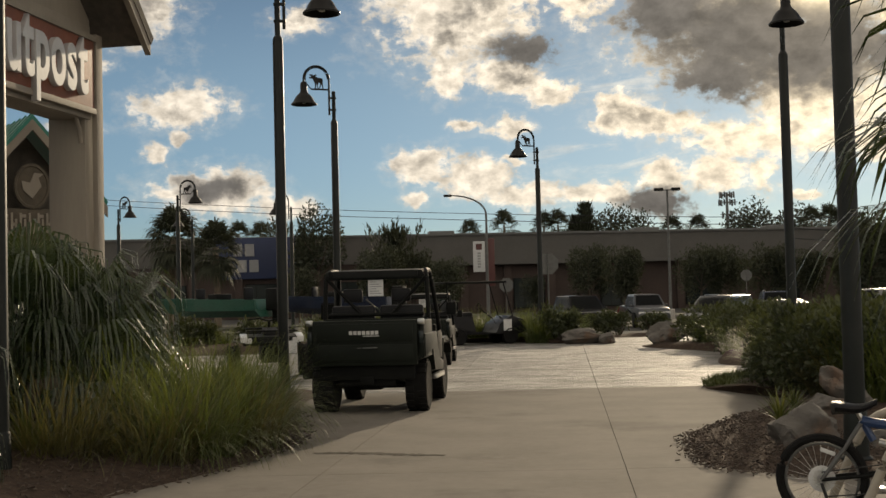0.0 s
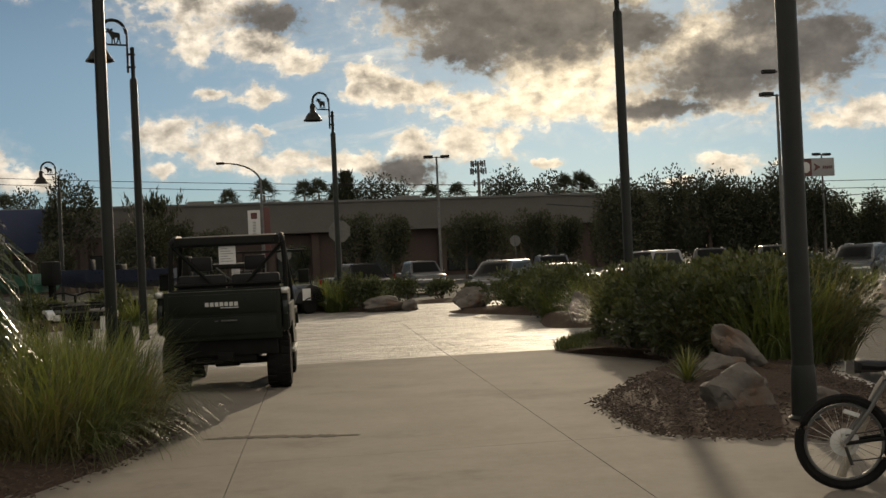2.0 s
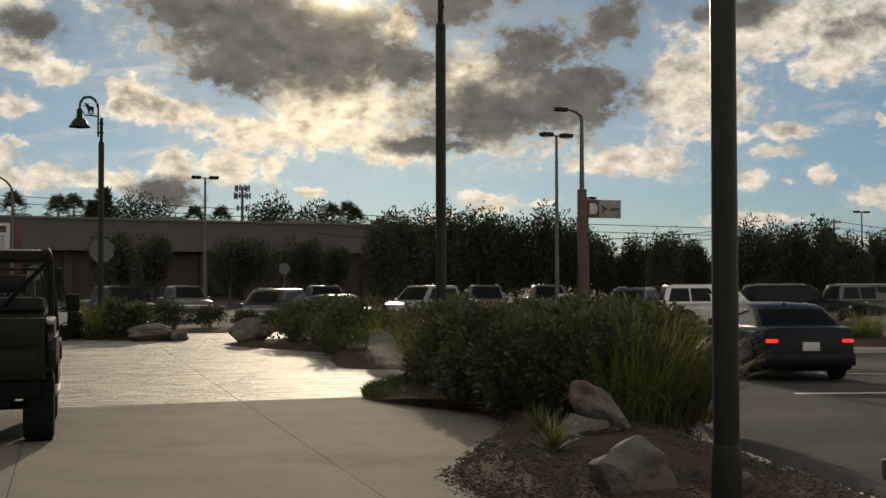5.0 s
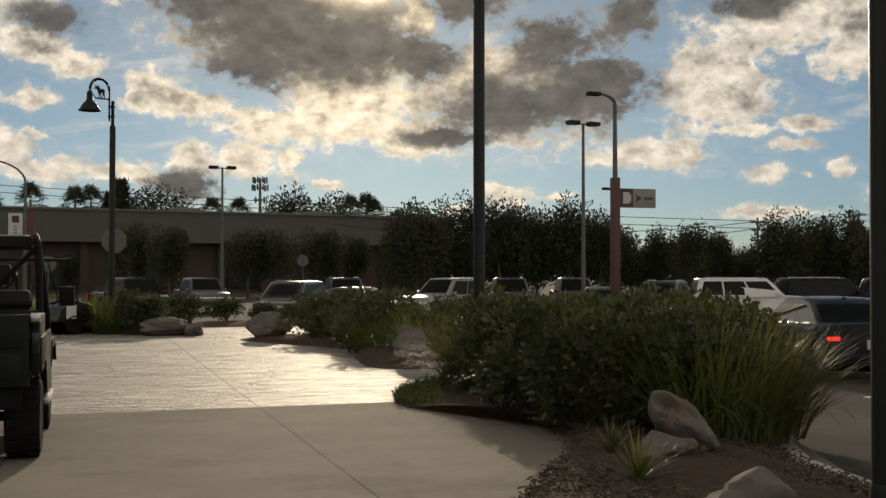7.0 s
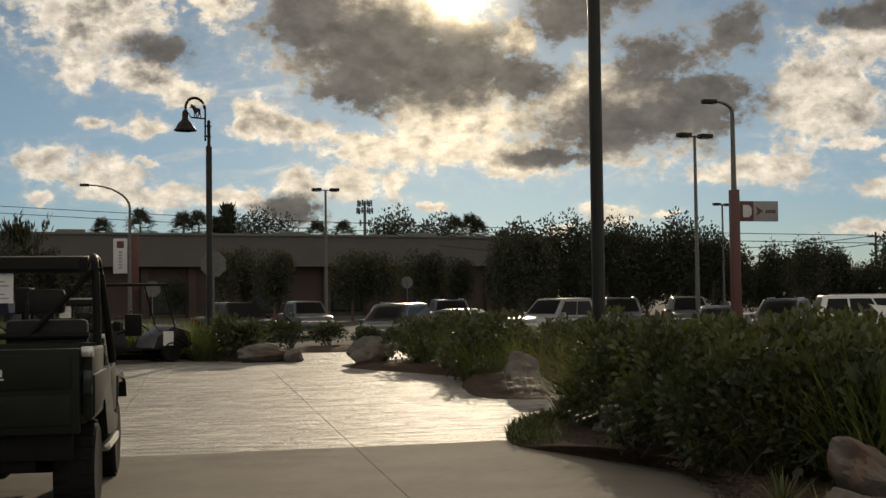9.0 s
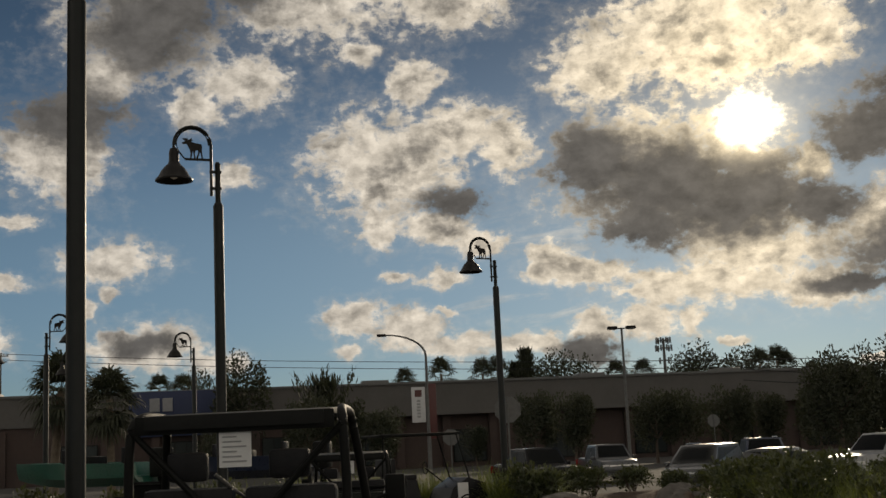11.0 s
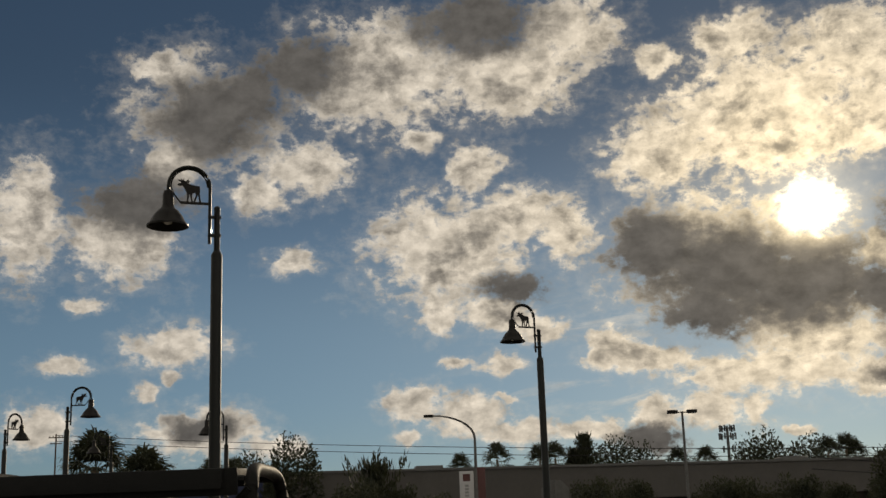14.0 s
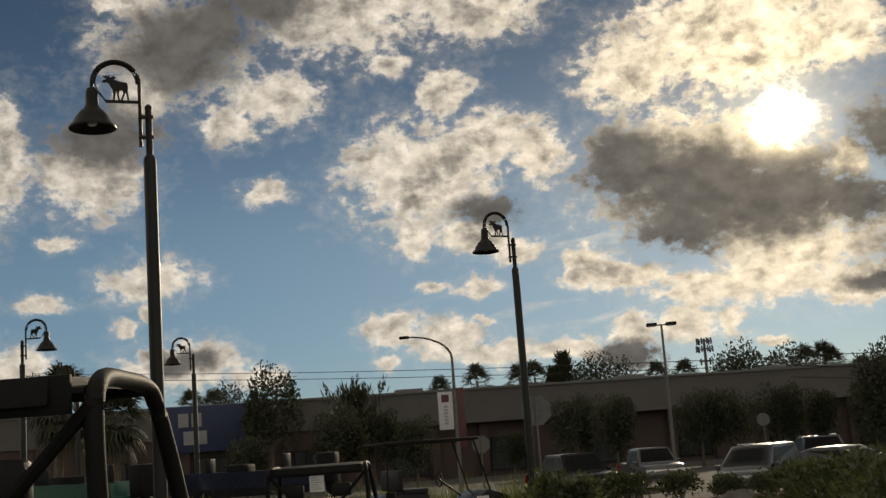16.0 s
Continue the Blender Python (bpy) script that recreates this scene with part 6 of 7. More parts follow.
    part("handlebar", bm, M_BLACK, b)
    for s in (-1, 1):
        bm = bmesh.new()
        tube(bm, [(0.665, s * 0.28, 0.855), (0.695, s * 0.17, 0.852)], 0.019, 10)
        part("grip", bm, M_SEAT, b)
        bm = bmesh.new()
        tube(bm, [(0.71, s * 0.15, 0.85), (0.78, s * 0.19, 0.82), (0.77, s * 0.26, 0.81)], 0.006, 6)
        part("brake_lever", bm, M_STEEL, b)
        bm = bmesh.new()
        tube(bm, [(0.72, s * 0.13, 0.85), (0.86, s * 0.10, 0.82), (0.88, s * 0.06, 0.70), (0.80, 0.03 * s, 0.60)], 0.004, 5)
        part("cable", bm, M_WIRE, b)
    bm = bmesh.new()
    lathe(bm, [(0.088, -0.05), (0.09, -0.046), (0.09, -0.042), (0.03, -0.04)], 22, pose(0.478, 0, 0.28, 90, 0, 0))
    part("chainring", bm, M_STEEL, b)
    for s in (-1, 1):
        bm = bmesh.new()
        tube(bm, [(0.478, -s * 0.06, 0.28), (0.478 - s * 0.15, -s * 0.08, 0.28 - s * 0.06)], 0.010)
        box(bm, 0.328 + (1 - s) * 0.15 - 0.05, 0.328 + (1 - s) * 0.15 + 0.05, -s * 0.13 - 0.045, -s * 0.13 + 0.045, 0.28 - s * 0.06 - 0.012, 0.28 - s * 0.06 + 0.012, 0.006)
        part("crank", bm, M_STEEL, b)
    bm = bmesh.new()
    tube(bm, [(0.0, -0.045, r + 0.045), (0.478, -0.045, 0.368)], 0.004, 5)
    tube(bm, [(0.02, -0.045, r - 0.10), (0.478, -0.045, 0.192)], 0.004, 5)
    tube(bm, [(0.0, -0.05, r - 0.02), (0.03, -0.05, r - 0.12)], 0.010, 6)
    part("chain", bm, M_WIRE, b)


build_bicycle()


def build_rack():
    h = thing("bicycle_stand", "tan painted tubular bicycle stand", "bicycle stand", pose(2.66, 7.83, 0.002, 0, 0, -20), group="bicycle stands")
    bm = bmesh.new()
    pts = [(-0.52, 0, 0.0)] + soft_path([(-0.40, 0, 0.26), (-0.31, 0, 0.46), (-0.23, 0, 0.59), (-0.12, 0, 0.65), (0.0, 0, 0.665), (0.12, 0, 0.65), (0.23, 0, 0.59), (0.31, 0, 0.46), (0.40, 0, 0.26)]) + [(0.52, 0, 0.0)]
    tube(bm, pts, 0.026, 12)
    part("hoop", bm, M_RACK, h)
    for x in (-0.52, 0.52):
        bm = bmesh.new()
        lathe(bm, [(0.075, 0.0), (0.075, 0.012), (0.04, 0.02)], 16, pose(x, 0, 0))
        part("foot_plate", bm, M_RACK, h)
    copy_thing(h, pose(2.56, 6.98, 0.002, 0, 0, -20))


build_rack()


# ---- signs, poles and far lights ----
def build_banner_lamp(x, y, mirror, big):
    z = road_z(y)
    t = thing("street_light", "tall curved-arm street light with a red banner sleeve" if big else "curved-arm street light with a white vertical banner", "street light", pose(x, y, z), group="street lights with banners")
    H = 7.15 - z
    bm = bmesh.new()
    s = -1 if mirror else 1
    L = 0.55 if big else 2.0
    n = 8
    arc = [(s * L * (1 - math.cos(a)) * 1.0, 0, H - L * 0.55 + L * 0.55 * math.sin(a)) for a in [math.pi / 2 * k / n for k in range(n + 1)]]
    tube(bm, [(0, 0, 0), (0, 0, H * 0.55)] + arc, 0.06, 10, taper=[0.11, 0.09] + [0.06 - 0.025 * k / n for k in range(n + 1)])
    part("pole", bm, M_GALV, t)
    bm = bmesh.new()
    box(bm, s * L * 0.95 - (0.0 if s > 0 else 0.45), s * L * 0.95 + (0.45 if s > 0 else 0.0), -0.1, 0.1, H - 0.07, H + 0.06, 0.03)
    part("lamp_head", bm, M_BELL, t)
    bm = bmesh.new()
    if big:
        box(bm, -0.12, 0.12, -0.12, 0.12, 0.0, 4.55 - z, 0.02)
        part("sleeve", bm, M_RED, t, "red painted square sleeve")
        bm = bmesh.new()
        box(bm, 0.16, 1.42, -0.05, 0.05, 3.62 - z, 4.22 - z, 0.01)
        p = part("direction_panel", bm, M_SIGNW_SHADED, t, "white direction panel with red end and arrow")
        bm = bmesh.new()
        box(bm, 0.165, 0.60, -0.06, -0.05, 3.63 - z, 4.21 - z)
        part("red_field", bm, M_RED, p, smooth=None)
        bm = bmesh.new()
        slab(bm, [(0.25, 3.74 - z), (0.44, 3.74 - z), (0.53, 3.82 - z), (0.53, 4.02 - z), (0.44, 4.10 - z), (0.25, 4.10 - z)], 0.06, 0.066, pose(0, 0, 0, 90, 0, 0))
        part("logo_shape", bm, M_SIGNW, p, smooth=None)
        bm = bmesh.new()
        slab(bm, [(0.68, 3.78 - z), (0.92, 3.92 - z), (0.68, 4.06 - z), (0.74, 3.92 - z)], 0.05, 0.058, pose(0, 0, 0, 90, 0, 0))
        part("arrow", bm, M_RED, p, smooth=None)
        bm = bmesh.new()
        for i in range(5):
            box(bm, 1.0 + i * 0.07, 1.05 + i * 0.07, -0.058, -0.05, 3.86 - z, 3.96 - z)
        tagged(part("lettering", bm, M_RED, p, smooth=None), kind="stuff")
    else:
        box(bm, 0.02, 0.42, -0.05, 0.05, 2.05 - z, 4.7 - z, 0.01)
        part("red_banner", bm, M_RED, t, "red vertical banner")
        bm = bmesh.new()
        box(bm, -0.78, -0.12, -0.03, 0.03, 2.85 - z, 4.55 - z, 0.01)
        p = part("white_banner", bm, M_SIGNW, t, "white vertical banner with a red mark")
        bm = bmesh.new()
        box(bm, -0.62, -0.28, -0.036, -0.03, 4.08 - z, 4.42 - z)
        part("red_mark", bm, M_RED, p, smooth=None)
        bm = bmesh.new()
        for i in range(6):
            box(bm, -0.54, -0.36, -0.036, -0.03, 3.08 - z + i * 0.15, 3.18 - z + i * 0.15)
        tagged(part("lettering", bm, M_INK, p, smooth=None), kind="stuff")


build_banner_lamp(17.35, 39.55, True, True)
build_banner_lamp(0.58, 68.7, True, False)


def build_flood(x, y, h, turn, group="car park lights"):
    z = road_z(y)
    t = thing("car_park_light", "tall grey pole with two box floodlights", "car park light", pose(x, y, z, 0, 0, turn), group=group)
    bm = bmesh.new()
    tube(bm, [(0, 0, 0), (0, 0, h - z)], 0.1, 10, taper=[0.12, 0.07])
    part("pole", bm, M_GALV, t)
    bm = bmesh.new()
    lathe(bm, [(0.3, 0), (0.3, 0.7), (0.26, 0.75)], 16)
    part("footing", bm, M_KERB, t)
    bm = bmesh.new()
    tube(bm, [(-0.4, 0, h - z - 0.05), (0.4, 0, h - z - 0.05)], 0.04)
    part("arm", bm, M_GALV, t)
    for s in (-1, 1):
        bm = bmesh.new()
        box(bm, s * 0.62 - 0.32, s * 0.62 + 0.32, -0.22, 0.22, h - z - 0.10, h - z + 0.10, 0.03)
        head = part("lamp_head", bm, M_BELL, t)
        bm = bmesh.new()
        box(bm, s * 0.62 - 0.24, s * 0.62 + 0.24, -0.17, 0.17, h - z - 0.125, h - z - 0.105, 0.005)
        part("lens", bm, M_HEAD, head)


for a in ((26.7, 60.3, 9.1, 10), (14.0, 90.2, 9.0, 0), (48.8, 98.9, 8.95, 20), (86.2, 108.4, 8.95, 0)):
    build_flood(*a)


def build_stop_sign(x, y, zc, label):
    z = road_z(y)
    t = thing("traffic_sign", label, "traffic sign", pose(x, y, z), group="signs seen from behind")
    bm = bmesh.new()
    tube(bm, [(0, 0, 0), (0, 0, zc - z + 0.38)], 0.03, 6)
    part("post", bm, M_GALV, t)
    bm = bmesh.new()
    slab(bm, [(0.40 * math.cos(a), zc - z + 0.40 * math.sin(a)) for a in [math.pi / 8 + k * math.pi / 4 for k in range(8)]], -0.036, -0.032, pose(0, 0, 0, 90, 0, 0))
    part("octagon", bm, M_GALV, t, "bare metal back of an octagonal sign", smooth=None)


build_stop_sign(2.55, 44.0, 2.55, "octagonal traffic sign seen from behind on a post")
build_stop_sign(18.2, 84.0, 2.5, "far octagonal traffic sign seen from behind")
build_stop_sign(1.55, 66.0, 2.05, "small traffic sign on a thin post")


def build_power():
    def upole(x, y, h):
        t = thing("utility_pole", "wooden utility pole with crossarm and insulators", "utility pole", pose(x, y, -0.5), group="utility poles")
        bm = bmesh.new()
        tube(bm, [(0, 0, 0), (0, 0, h + 0.5)], 0.18, 8, taper=[0.2, 0.13])
        part("pole", bm, M_BARK, t)
        for k, w in ((0.6, 1.3), (1.6, 1.0)):
            bm = bmesh.new()
            box(bm, -w, w, -0.07, 0.07, h + 0.5 - k - 0.08, h + 0.5 - k + 0.08)
            part("crossarm", bm, M_BARK, t)
        for x2 in (-1.1, -0.5, 0.5, 1.1):
            bm = bmesh.new()
            lathe(bm, [(0.05, 0), (0.08, 0.1), (0.04, 0.3)], 8, pose(x2, 0, h + 0.5 - 0.52))
            part("insulator", bm, M_GALV, t)
    poles = [(-70, 220, 21.2), (94, 143, 9.2), (124, 160, 11.5), (180, 170, 12)]
    for p in poles:
        upole(*p)
    for i, ((x0, y0, h0), (x1, y1, h1)) in enumerate((((-70, 220, 21.0), (94, 143, 8.8)), ((30, 120, 7.5), (94, 143, 8.8)), ((94, 143, 8.8), (124, 160, 11.2)), ((124, 160, 11.2), (180, 170, 11.7)))):
        for dz in (0.0, -1.0):
            t = thing("power_line", "thin black power line sagging between poles", "power line", group="power lines")
            bm = bmesh.new()
            n = 16
            tube(bm, [(x0 + (x1 - x0) * k / n, y0 + (y1 - y0) * k / n, h0 + dz + (h1 - h0) * k / n - 4 * (k / n) * (1 - k / n) * 1.6) for k in range(n + 1)], 0.045, 4)
            part("wire", bm, M_WIRE, t)


build_power()


def build_tower():
    x, y = 89.7, 442.0
    t = thing("phone_mast", "slender phone mast with ringed antenna panels", "phone mast", pose(x, y, -0.5))
    bm = bmesh.new()
    tube(bm, [(0, 0, 0), (0, 0, 37.5)], 0.6, 10, taper=[0.8, 0.45])
    part("mast", bm, M_GALV, t)
    for z, r in ((36.6, 2.6), (33.9, 2.9), (29.6, 2.4)):
        bm = bmesh.new()
        tube(bm, [(r * math.cos(k * math.pi / 3), r * math.sin(k * math.pi / 3), z) for k in range(7)], 0.12, 5)
        for k in range(3):
            tube(bm, [(0, 0, z), (r * math.cos(k * 2.09), r * math.sin(k * 2.09), z)], 0.1, 5)
        part("platform", bm, M_GALV, t)
        for k in range(9 if z > 30 else 4):
            bm = bmesh.new()
            a = k * 2 * math.pi / 9
            box(bm, -0.28, 0.28, -0.12, 0.12, z - 1.1, z + 1.1, 0.04, pose(r * math.cos(a), r * math.sin(a), 0, 0, 0, math.degrees(a) + 90))
            part("antenna", bm, M_CARGREY, t)


build_tower()


# ---- big store across the car park ----
def build_store():
    t = thing("store_building", "long low beige store with dark brown base and parapet", "store", pose(0, 150.0, -0.5, 0, 0, 8.0))
    bm = bmesh.new()
    box(bm, -75, 57, 0, 30, 0, 6.3)
    part("wall", bm, M_STORE2, t, "dark brown lower wall", smooth=None)
    bm = bmesh.new()
    box(bm, -75.2, 57.2, -0.25, 30, 6.3, 9.55)
    part("parapet", bm, M_STORE, t, "beige stucco parapet band", smooth=None)
    bm = bmesh.new()
    box(bm, -75.4, 57.4, -0.45, 30.2, 9.55, 9.8)
    part("coping", bm, M_GALV, t, smooth=None)
    bm = bmesh.new()
    box(bm, -14, 57.3, -1.6, -0.2, 5.9, 6.3)
    part("canopy", bm, M_STORE, t, "flat beige canopy along the front", smooth=None)
    for i in range(24):
        x = -72 + i * 5.4
        bm = bmesh.new()
        box(bm, x - 0.45, x + 0.45, -0.6, 0.05, 0, 5.9, 0.03)
        part("pilaster", bm, M_STORE2, t)
        if i % 2 == 0:
            bm = bmesh.new()
            box(bm, x + 0.75, x + 4.65, -0.12, 0.02, 0.5, 4.2, 0.02)
            w = part("window", bm, M_BLACK, t, "dark framed shop window")
            for k in range(3):
                bm = bmesh.new()
                box(bm, x + 0.85 + k * 1.25, x + 2.0 + k * 1.25, -0.15, -0.10, 0.62, 4.08)
                part("pane", bm, M_GLASS, w, smooth=None)
    bm = bmesh.new()
    box(bm, -31.6, -22.0, -0.9, 0.0, 4.8, 9.7, 0.05)
    sign = part("sign_wall", bm, M_BLUE, t, "blue projecting sign wall with white block marks")
    for row, (z, n, x0) in enumerate(((7.5, 2, -29.4), (5.6, 2, -28.9))):
        for k in range(n):
            bm = bmesh.new()
            x = x0 + k * 1.4
            box(bm, x, x + 1.08, -1.05, -0.88, z, z + 1.45, 0.04)
            part("sign_block", bm, M_SIGNW_SHADED, sign, smooth=None)
    for x in (-50, -5, 22, 40):
        bm = bmesh.new()
        box(bm, x, x + 3.2, 8, 11, 9.5, 10.6, 0.05)
        part("roof_unit", bm, M_GALV, t)


build_store()


# ---- lodge-style shop front ----
def build_lodge():
    X = Vector((0.155, 0.988, 0))
    Nn = Vector((0.988, -0.155, 0))
    m = Matrix.Translation((-7.33, 23.87, 0)) @ Matrix.Scale(0.935, 4) @ Matrix(((X.x, -Nn.x, 0, 0), (X.y, -Nn.y, 0, 0), (0, 0, 1, 0), (0, 0, 0, 1)))
    # along x: towards the far end of the sign; y: into the building
    t = thing("shop_building", "taupe lodge-style shop front with gabled sign porch", "shop", m)
    bm = bmesh.new()
    box(bm, -0.20, 0.62, 0.10, 0.92, 0, 5.6, 0.02)
    part("porch_post", bm, M_TIMBER, t)
    bm = bmesh.new()
    box(bm, 0.02, 0.30, -0.06, 0.05, 0, 7.2, 0.01)
    part("post_trim", bm, M_TIMBER, t, "pale corner trim board")
    bm = bmesh.new()
    box(bm, -7.2, -6.4, 0.10, 0.92, 0, 5.6, 0.02)
    part("porch_post", bm, M_TIMBER, t)
    bm = bmesh.new()
    box(bm, -7.2, 0.0, 0.06, 0.80, 5.40, 7.35, 0.01)
    part("sign_beam", bm, M_TIMBER, t)
    bm = bmesh.new()
    box(bm, -6.9, -0.05, -0.04, 0.06, 5.62, 7.02, 0.01)
    board = part("sign_board", bm, M_BROWN, t, "red-brown sign board with white raised letters")
    for z in (5.50, 7.02):
        bm = bmesh.new()
        box(bm, -6.98, -0.02, -0.08, 0.055, z, z + 0.12, 0.01)
        part("sign_frame", bm, M_TIMBER, board)
    word = "Outpost"
    x = -4.55
    for ch in word:
        cu = bpy.data.curves.new("letter", "FONT")
        cu.body, cu.size, cu.extrude, cu.bevel_depth, cu.offset = ch, 1.85, 0.05, 0.012, 0.035
        tmp = bpy.data.objects.new("letter", cu)
        scene.collection.objects.link(tmp)
        bpy.context.view_layer.update()
        me = bpy.data.meshes.new_from_object(tmp.evaluated_get(bpy.context.evaluated_depsgraph_get()))
        wide = max(v.co.x for v in me.vertices) - min(v.co.x for v in me.vertices)
        left = min(v.co.x for v in me.vertices)
        bpy.data.objects.remove(tmp)
        me.materials.clear()
        me.materials.append(M_SIGNW)
        me.transform(Matrix.Translation((x - left * 0.59, -0.10, 5.87)) @ Matrix.Diagonal((0.59, 1, 1, 1)) @ pose(0, 0, 0, 90, 0, 0))
        ob = new("letter", me)
        ob.parent = board
        x += wide * 0.59 + 0.065
    # gable over the sign
    for s in (0, 1):
        bm = bmesh.new()
        a = (0.68, 7.05) if s == 0 else (-7.82, 7.05)
        b = (-3.57, 10.9)
        q = [a, b, (b[0], b[1] + 0.28), (a[0] + (0.12 if s == 0 else -0.12), a[1] + 0.16)]
        slab(bm, q, -7.0, 1.0, pose(0, 0, 0, 90, 0, 0))
        part("roof_slope", bm, M_SHINGLE, t, "dark shingled roof slope", smooth=None)
        bm = bmesh.new()
        q = [(a[0], a[1] - 0.22), (b[0], b[1] - 0.26), (b[0], b[1]), (a[0], a[1])]
        slab(bm, q, 0.86, 0.98, pose(0, 0, 0, 90, 0, 0))
        part("barge_board", bm, M_TIMBER, t, smooth=None)
    bm = bmesh.new()
    slab(bm, [(-7.2, 7.3), (0.05, 7.3), (0.05, 7.5), (-3.57, 10.6), (-7.2, 7.5)], -0.4, -0.1, pose(0, 0, 0, 90, 0, 0))
    part("gable_wall", bm, M_TIMBER, t, smooth=None)
    bm = bmesh.new()
    tube(bm, [(-0.19, 0.2, 4.9), (-0.26, 0.2, 5.2), (-0.42, 0.2, 5.42)], 0.05, 8)
    part("knee_brace", bm, M_TIMBER, t)
    bm = bmesh.new()
    box(bm, -14, 0.0, 9.0, 22, 0, 5.0)
    part("rear_wall", bm, M_TIMBER, t, "taupe side wall", smooth=None)

    # green-roofed entrance behind the porch
    g = thing("entrance_porch", "green metal roofed entrance with carved round sign", "shop", Matrix.Translation((-10.95, 30.0, -0.38)) @ pose(0, 0, 0, 0, 0, 36))
    W, ze, zp = 1.55, 4.55, 6.35
    for s in (-1, 1):
        bm = bmesh.new()
        q = [(s * (W + 0.25), ze - 0.28), (0, zp), (0, zp + 0.14), (s * (W + 0.30), ze - 0.14)]
        slab(bm, q, -5.0, 0.55, pose(0, 0, 0, 90, 0, 0))
        roof = part("roof_slope", bm, M_ROOFG, g, "green standing-seam metal roof", smooth=None)
        for k in range(11):
            bm = bmesh.new()
            y0 = -0.5 + k * 0.5
            q = [(s * (W + 0.29), ze - 0.13), (0, zp + 0.15), (0, zp + 0.19), (s * (W + 0.30), ze - 0.09)]
            slab(bm, q, -y0 - 0.03, -y0 + 0.0, pose(0, 0, 0, 90, 0, 0))
            part("seam", bm, M_ROOFG, roof, smooth=None)
        bm = bmesh.new()
        q = [(s * (W + 0.28), ze - 0.52), (0, zp - 0.24), (0, zp + 0.02), (s * (W + 0.28), ze - 0.26)]
        slab(bm, q, 0.50, 0.60, pose(0, 0, 0, 90, 0, 0))
        part("barge_board", bm, M_TIMBER, g, smooth=None)
        bm = bmesh.new()
        box(bm, s * W - 0.14, s * W + 0.14, -0.30, 0.0, 0, ze - 0.2, 0.02)
        part("post", bm, M_TIMBER, g)
        bm = bmesh.new()
        tube(bm, [(s * W, -0.15, 3.3), (s * (W - 0.55), -0.15, 4.1)], 0.08, 6)
        part("knee_brace", bm, M_TIMBER, g)
    bm = bmesh.new()
    slab(bm, [(-W, 4.1), (W, 4.1), (W, ze - 0.3), (0, zp - 0.25), (-W, ze - 0.3)], -0.35, -0.2, pose(0, 0, 0, 90, 0, 0))
    part("gable_wall", bm, M_SHINGLE, g, smooth=None)
    bm = bmesh.new()
    box(bm, -W - 0.1, W + 0.1, -0.32, 0.02, 3.95, 4.2, 0.02)
    part("tie_beam", bm, M_TIMBER, g)
    bm = bmesh.new()
    lathe(bm, [(0.001, 0.0), (0.50, 0.0), (0.50, 0.08), (0.44, 0.08), (0.42, 0.05), (0.001, 0.05)], 32, Matrix.Translation((0, -0.42, 4.75)) @ pose(0, 0, 0, 90, 0, 0) @ Matrix.Diagonal((0.85, 1.1, 1, 1)))
    med = part("round_sign", bm, M_CARVE, g, "carved oval medallion")
    bm = bmesh.new()
    slab(bm, [(-0.22, -0.1), (0.0, -0.3), (0.22, 0.0), (0.15, 0.2), (0.28, 0.3), (0.05, 0.32), (-0.05, 0.08), (-0.25, 0.12)], 0.48, 0.52, Matrix.Translation((0, 0, 4.75)) @ pose(0, 0, 0, 90, 0, 0))
    part("emblem", bm, M_TIMBER, med, smooth=None)
    bm = bmesh.new()
    box(bm, -0.85, 0.85, -0.46, -0.34, 3.45, 4.2, 0.03)
    name = part("name_board", bm, M_CARVE, g, "carved name board with raised strokes")
    for k in range(7):
        bm = bmesh.new()
        xx = -0.72 + k * 0.21
        box(bm, xx, xx + 0.05, -0.50, -0.45, 3.55, 4.1)
        box(bm, xx + 0.05, xx + 0.15, -0.50, -0.45, 3.98 - 0.2 * (k % 2), 4.06 - 0.2 * (k % 2))
        box(bm, xx + 0.10, xx + 0.15, -0.50, -0.45, 3.6, 3.95)
        part("stroke", bm, M_TIMBER, name, smooth=None)
    for k in range(2):
        bm = bmesh.new()
        box(bm, -0.65, 0.65, -0.42, -0.34, 3.12 - k * 0.3, 3.34 - k * 0.3, 0.02)
        part("lower_board", bm, M_CARVE, g)
    bm = bmesh.new()
    box(bm, -2.5, 1.6, 0.1, 5.0, 0, 3.9)
    part("wall", bm, M_TIMBER, g, smooth=None)


build_lodge()


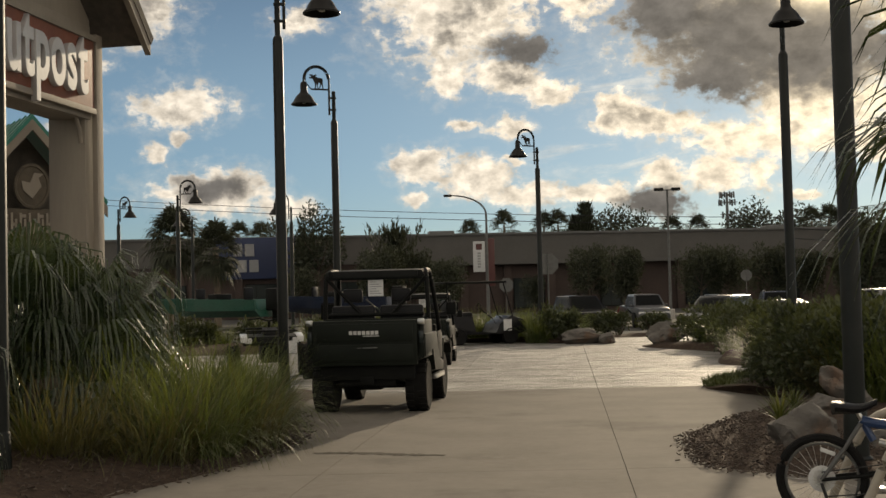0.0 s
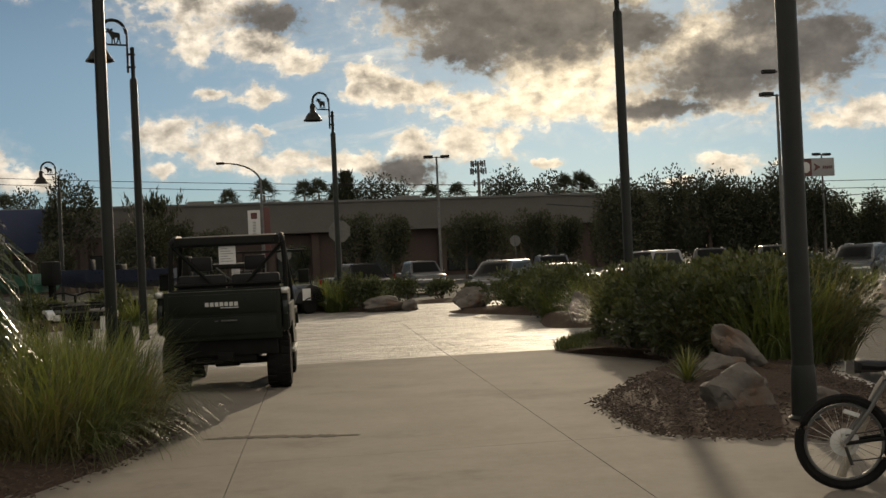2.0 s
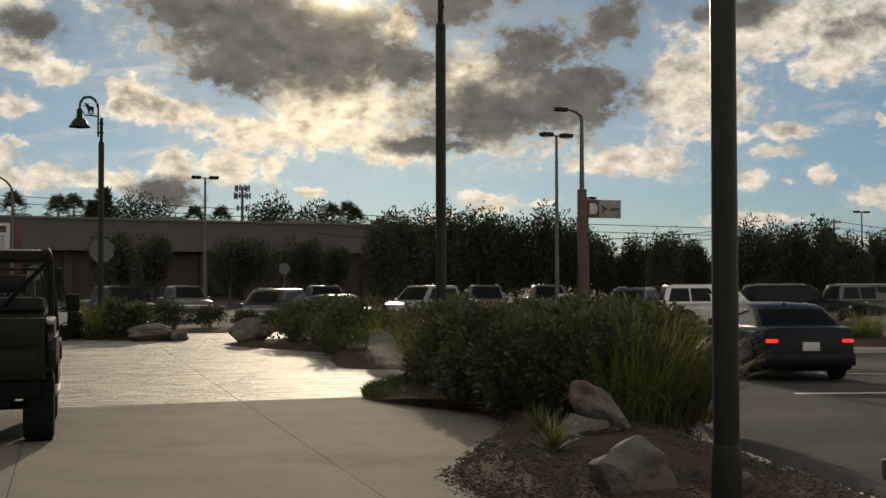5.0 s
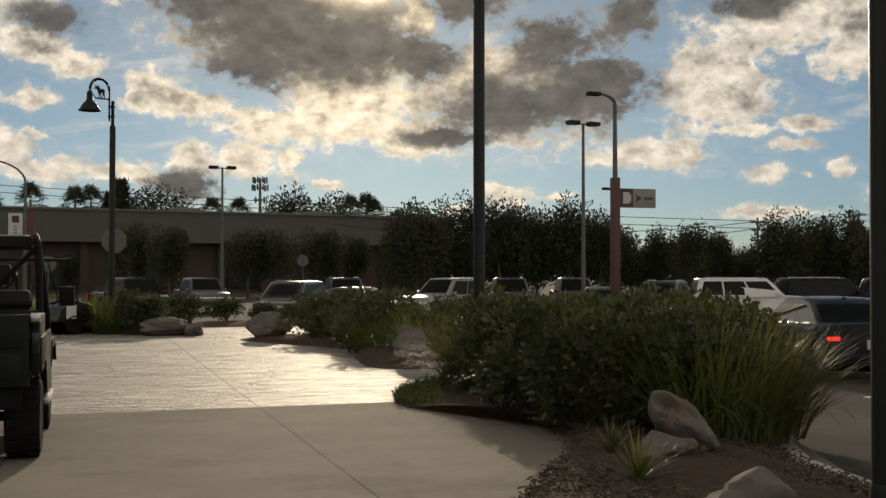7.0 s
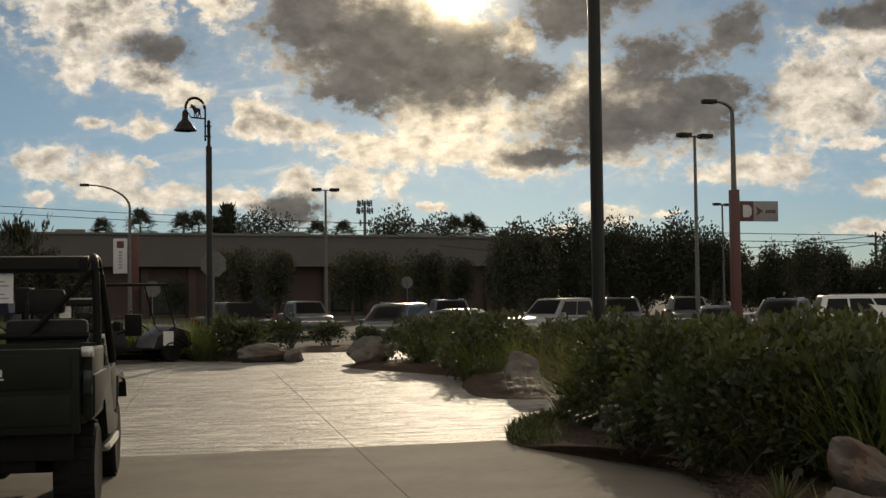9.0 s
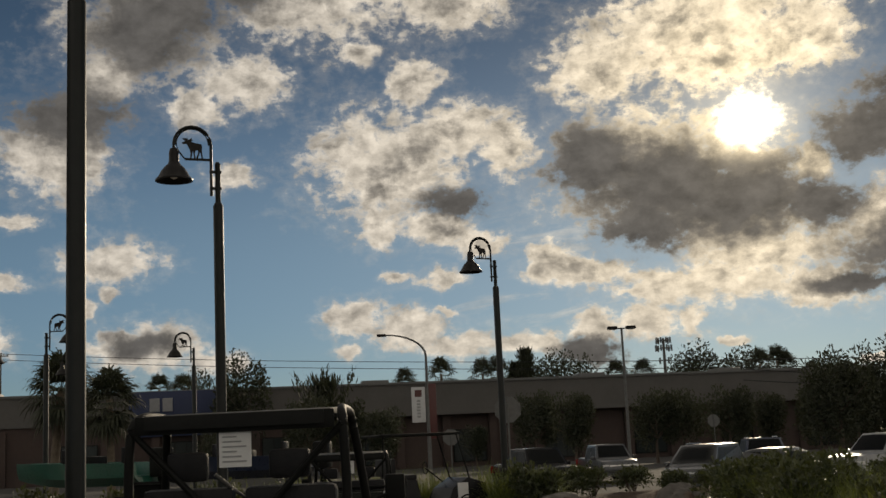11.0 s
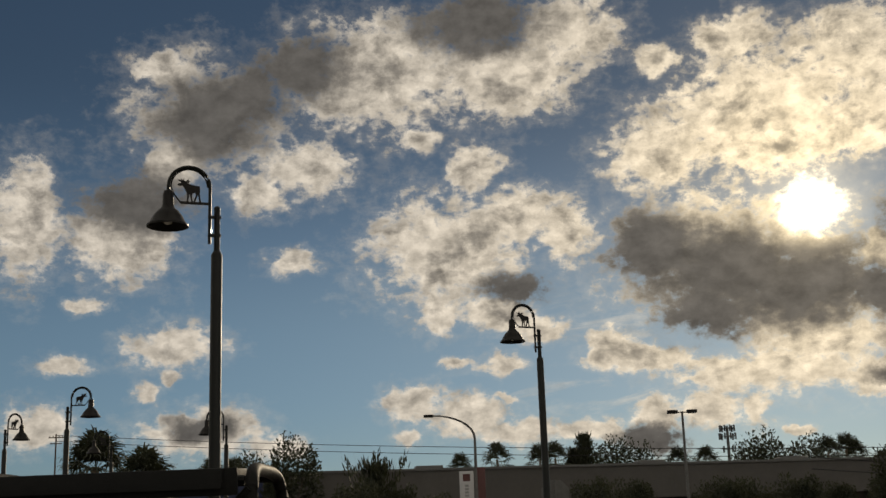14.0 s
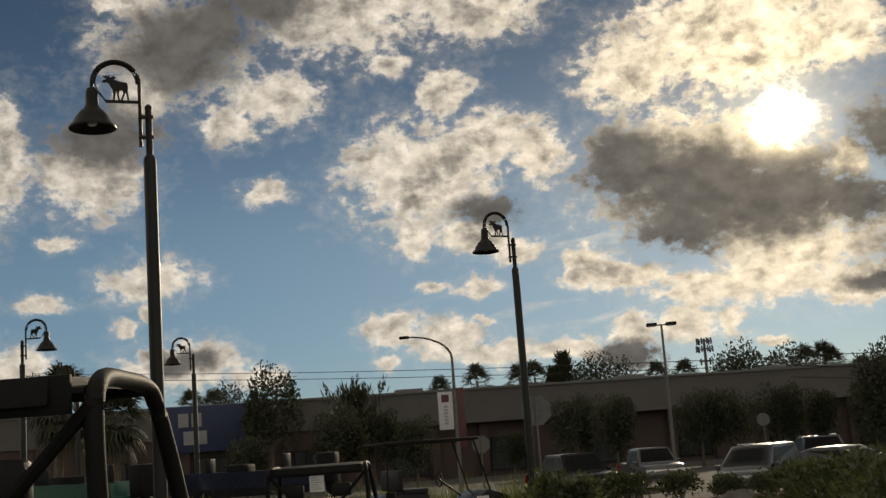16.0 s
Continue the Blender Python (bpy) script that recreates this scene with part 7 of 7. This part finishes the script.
# ---- boats on trailers at the plaza's back ----
def build_boat(x, y, turn, paint, label):
    b = thing("boat", label, "boat", pose(x, y, 0, 0, 0, turn), group="display boats")
    bm = bmesh.new()
    rows = []
    for k in range(9):
        u = k / 8
        yy = -2.3 + 4.6 * u
        w = 0.85 * (1 - max(0, u - 0.45) ** 2 * 2.2)
        keel = 0.95 + 0.42 * max(0, u - 0.55) ** 1.6 * 2
        top = 1.52 + 0.12 * u
        rows.append([bm.verts.new(p) for p in ((-w, yy, top), (-w * 0.93, yy, keel + 0.22), (-w * 0.6, yy, keel), (w * 0.6, yy, keel), (w * 0.93, yy, keel + 0.22), (w, yy, top), (w * 0.88, yy, top), (w * 0.8, yy, keel + 0.25), (-w * 0.8, yy, keel + 0.25), (-w * 0.88, yy, top))])
    for A, B in zip(rows, rows[1:]):
        for k in range(10):
            bm.faces.new((A[k], A[(k + 1) % 10], B[(k + 1) % 10], B[k]))
    bm.faces.new(rows[0])
    bm.faces.new(rows[-1][::-1])
    part("hull", bm, paint, b)
    bm = bmesh.new()
    box(bm, -0.25, 0.25, -2.75, -2.3, 1.15, 1.9, 0.08)
    box(bm, -0.07, 0.07, -2.65, -2.45, 0.65, 1.2, 0.02)
    part("outboard_motor", bm, M_BLACK, b)
    bm = bmesh.new()
    box(bm, -0.35, 0.35, -0.4, 0.1, 1.3, 1.75, 0.05)
    part("console", bm, M_BLACK, b)
    for yy in (-1.2, 0.9):
        bm = bmesh.new()
        box(bm, -0.22, 0.22, yy - 0.2, yy + 0.2, 1.35, 1.5, 0.04)
        box(bm, -0.22, 0.22, yy - 0.24, yy - 0.16, 1.5, 1.95, 0.03)
        part("seat", bm, M_SEAT, b)
    for s in (-1, 1):
        wheel(b, s * 0.95, -0.6, 0.29, 0.29, 0.18, M_SILVER)
        bm = bmesh.new()
        tube(bm, [(s * 0.6, -2.3, 0.55), (s * 0.6, 1.2, 0.55), (0, 3.3, 0.5)], 0.045, 6)
        tube(bm, [(s * 0.6, -0.6, 0.55), (s * 0.95, -0.6, 0.32)], 0.04, 6)
        tube(bm, [(s * 0.5, -1.6, 0.55), (s * 0.5, -1.6, 0.98)], 0.03, 6)
        tube(bm, [(s * 0.5, 1.0, 0.55), (s * 0.45, 1.0, 1.02)], 0.03, 6)
        part("trailer_rail", bm, M_GALV, b)
    bm = bmesh.new()
    tube(bm, [(0, 3.2, 0.5), (0, 3.1, 0.0)], 0.03, 6)
    part("jack", bm, M_GALV, b)


build_boat(-9.0, 42.5, 62, M_BOAT, "green display boat on a trailer")
build_boat(-5.2, 44.5, 75, M_CARBLUE, "dark display boat on a trailer")
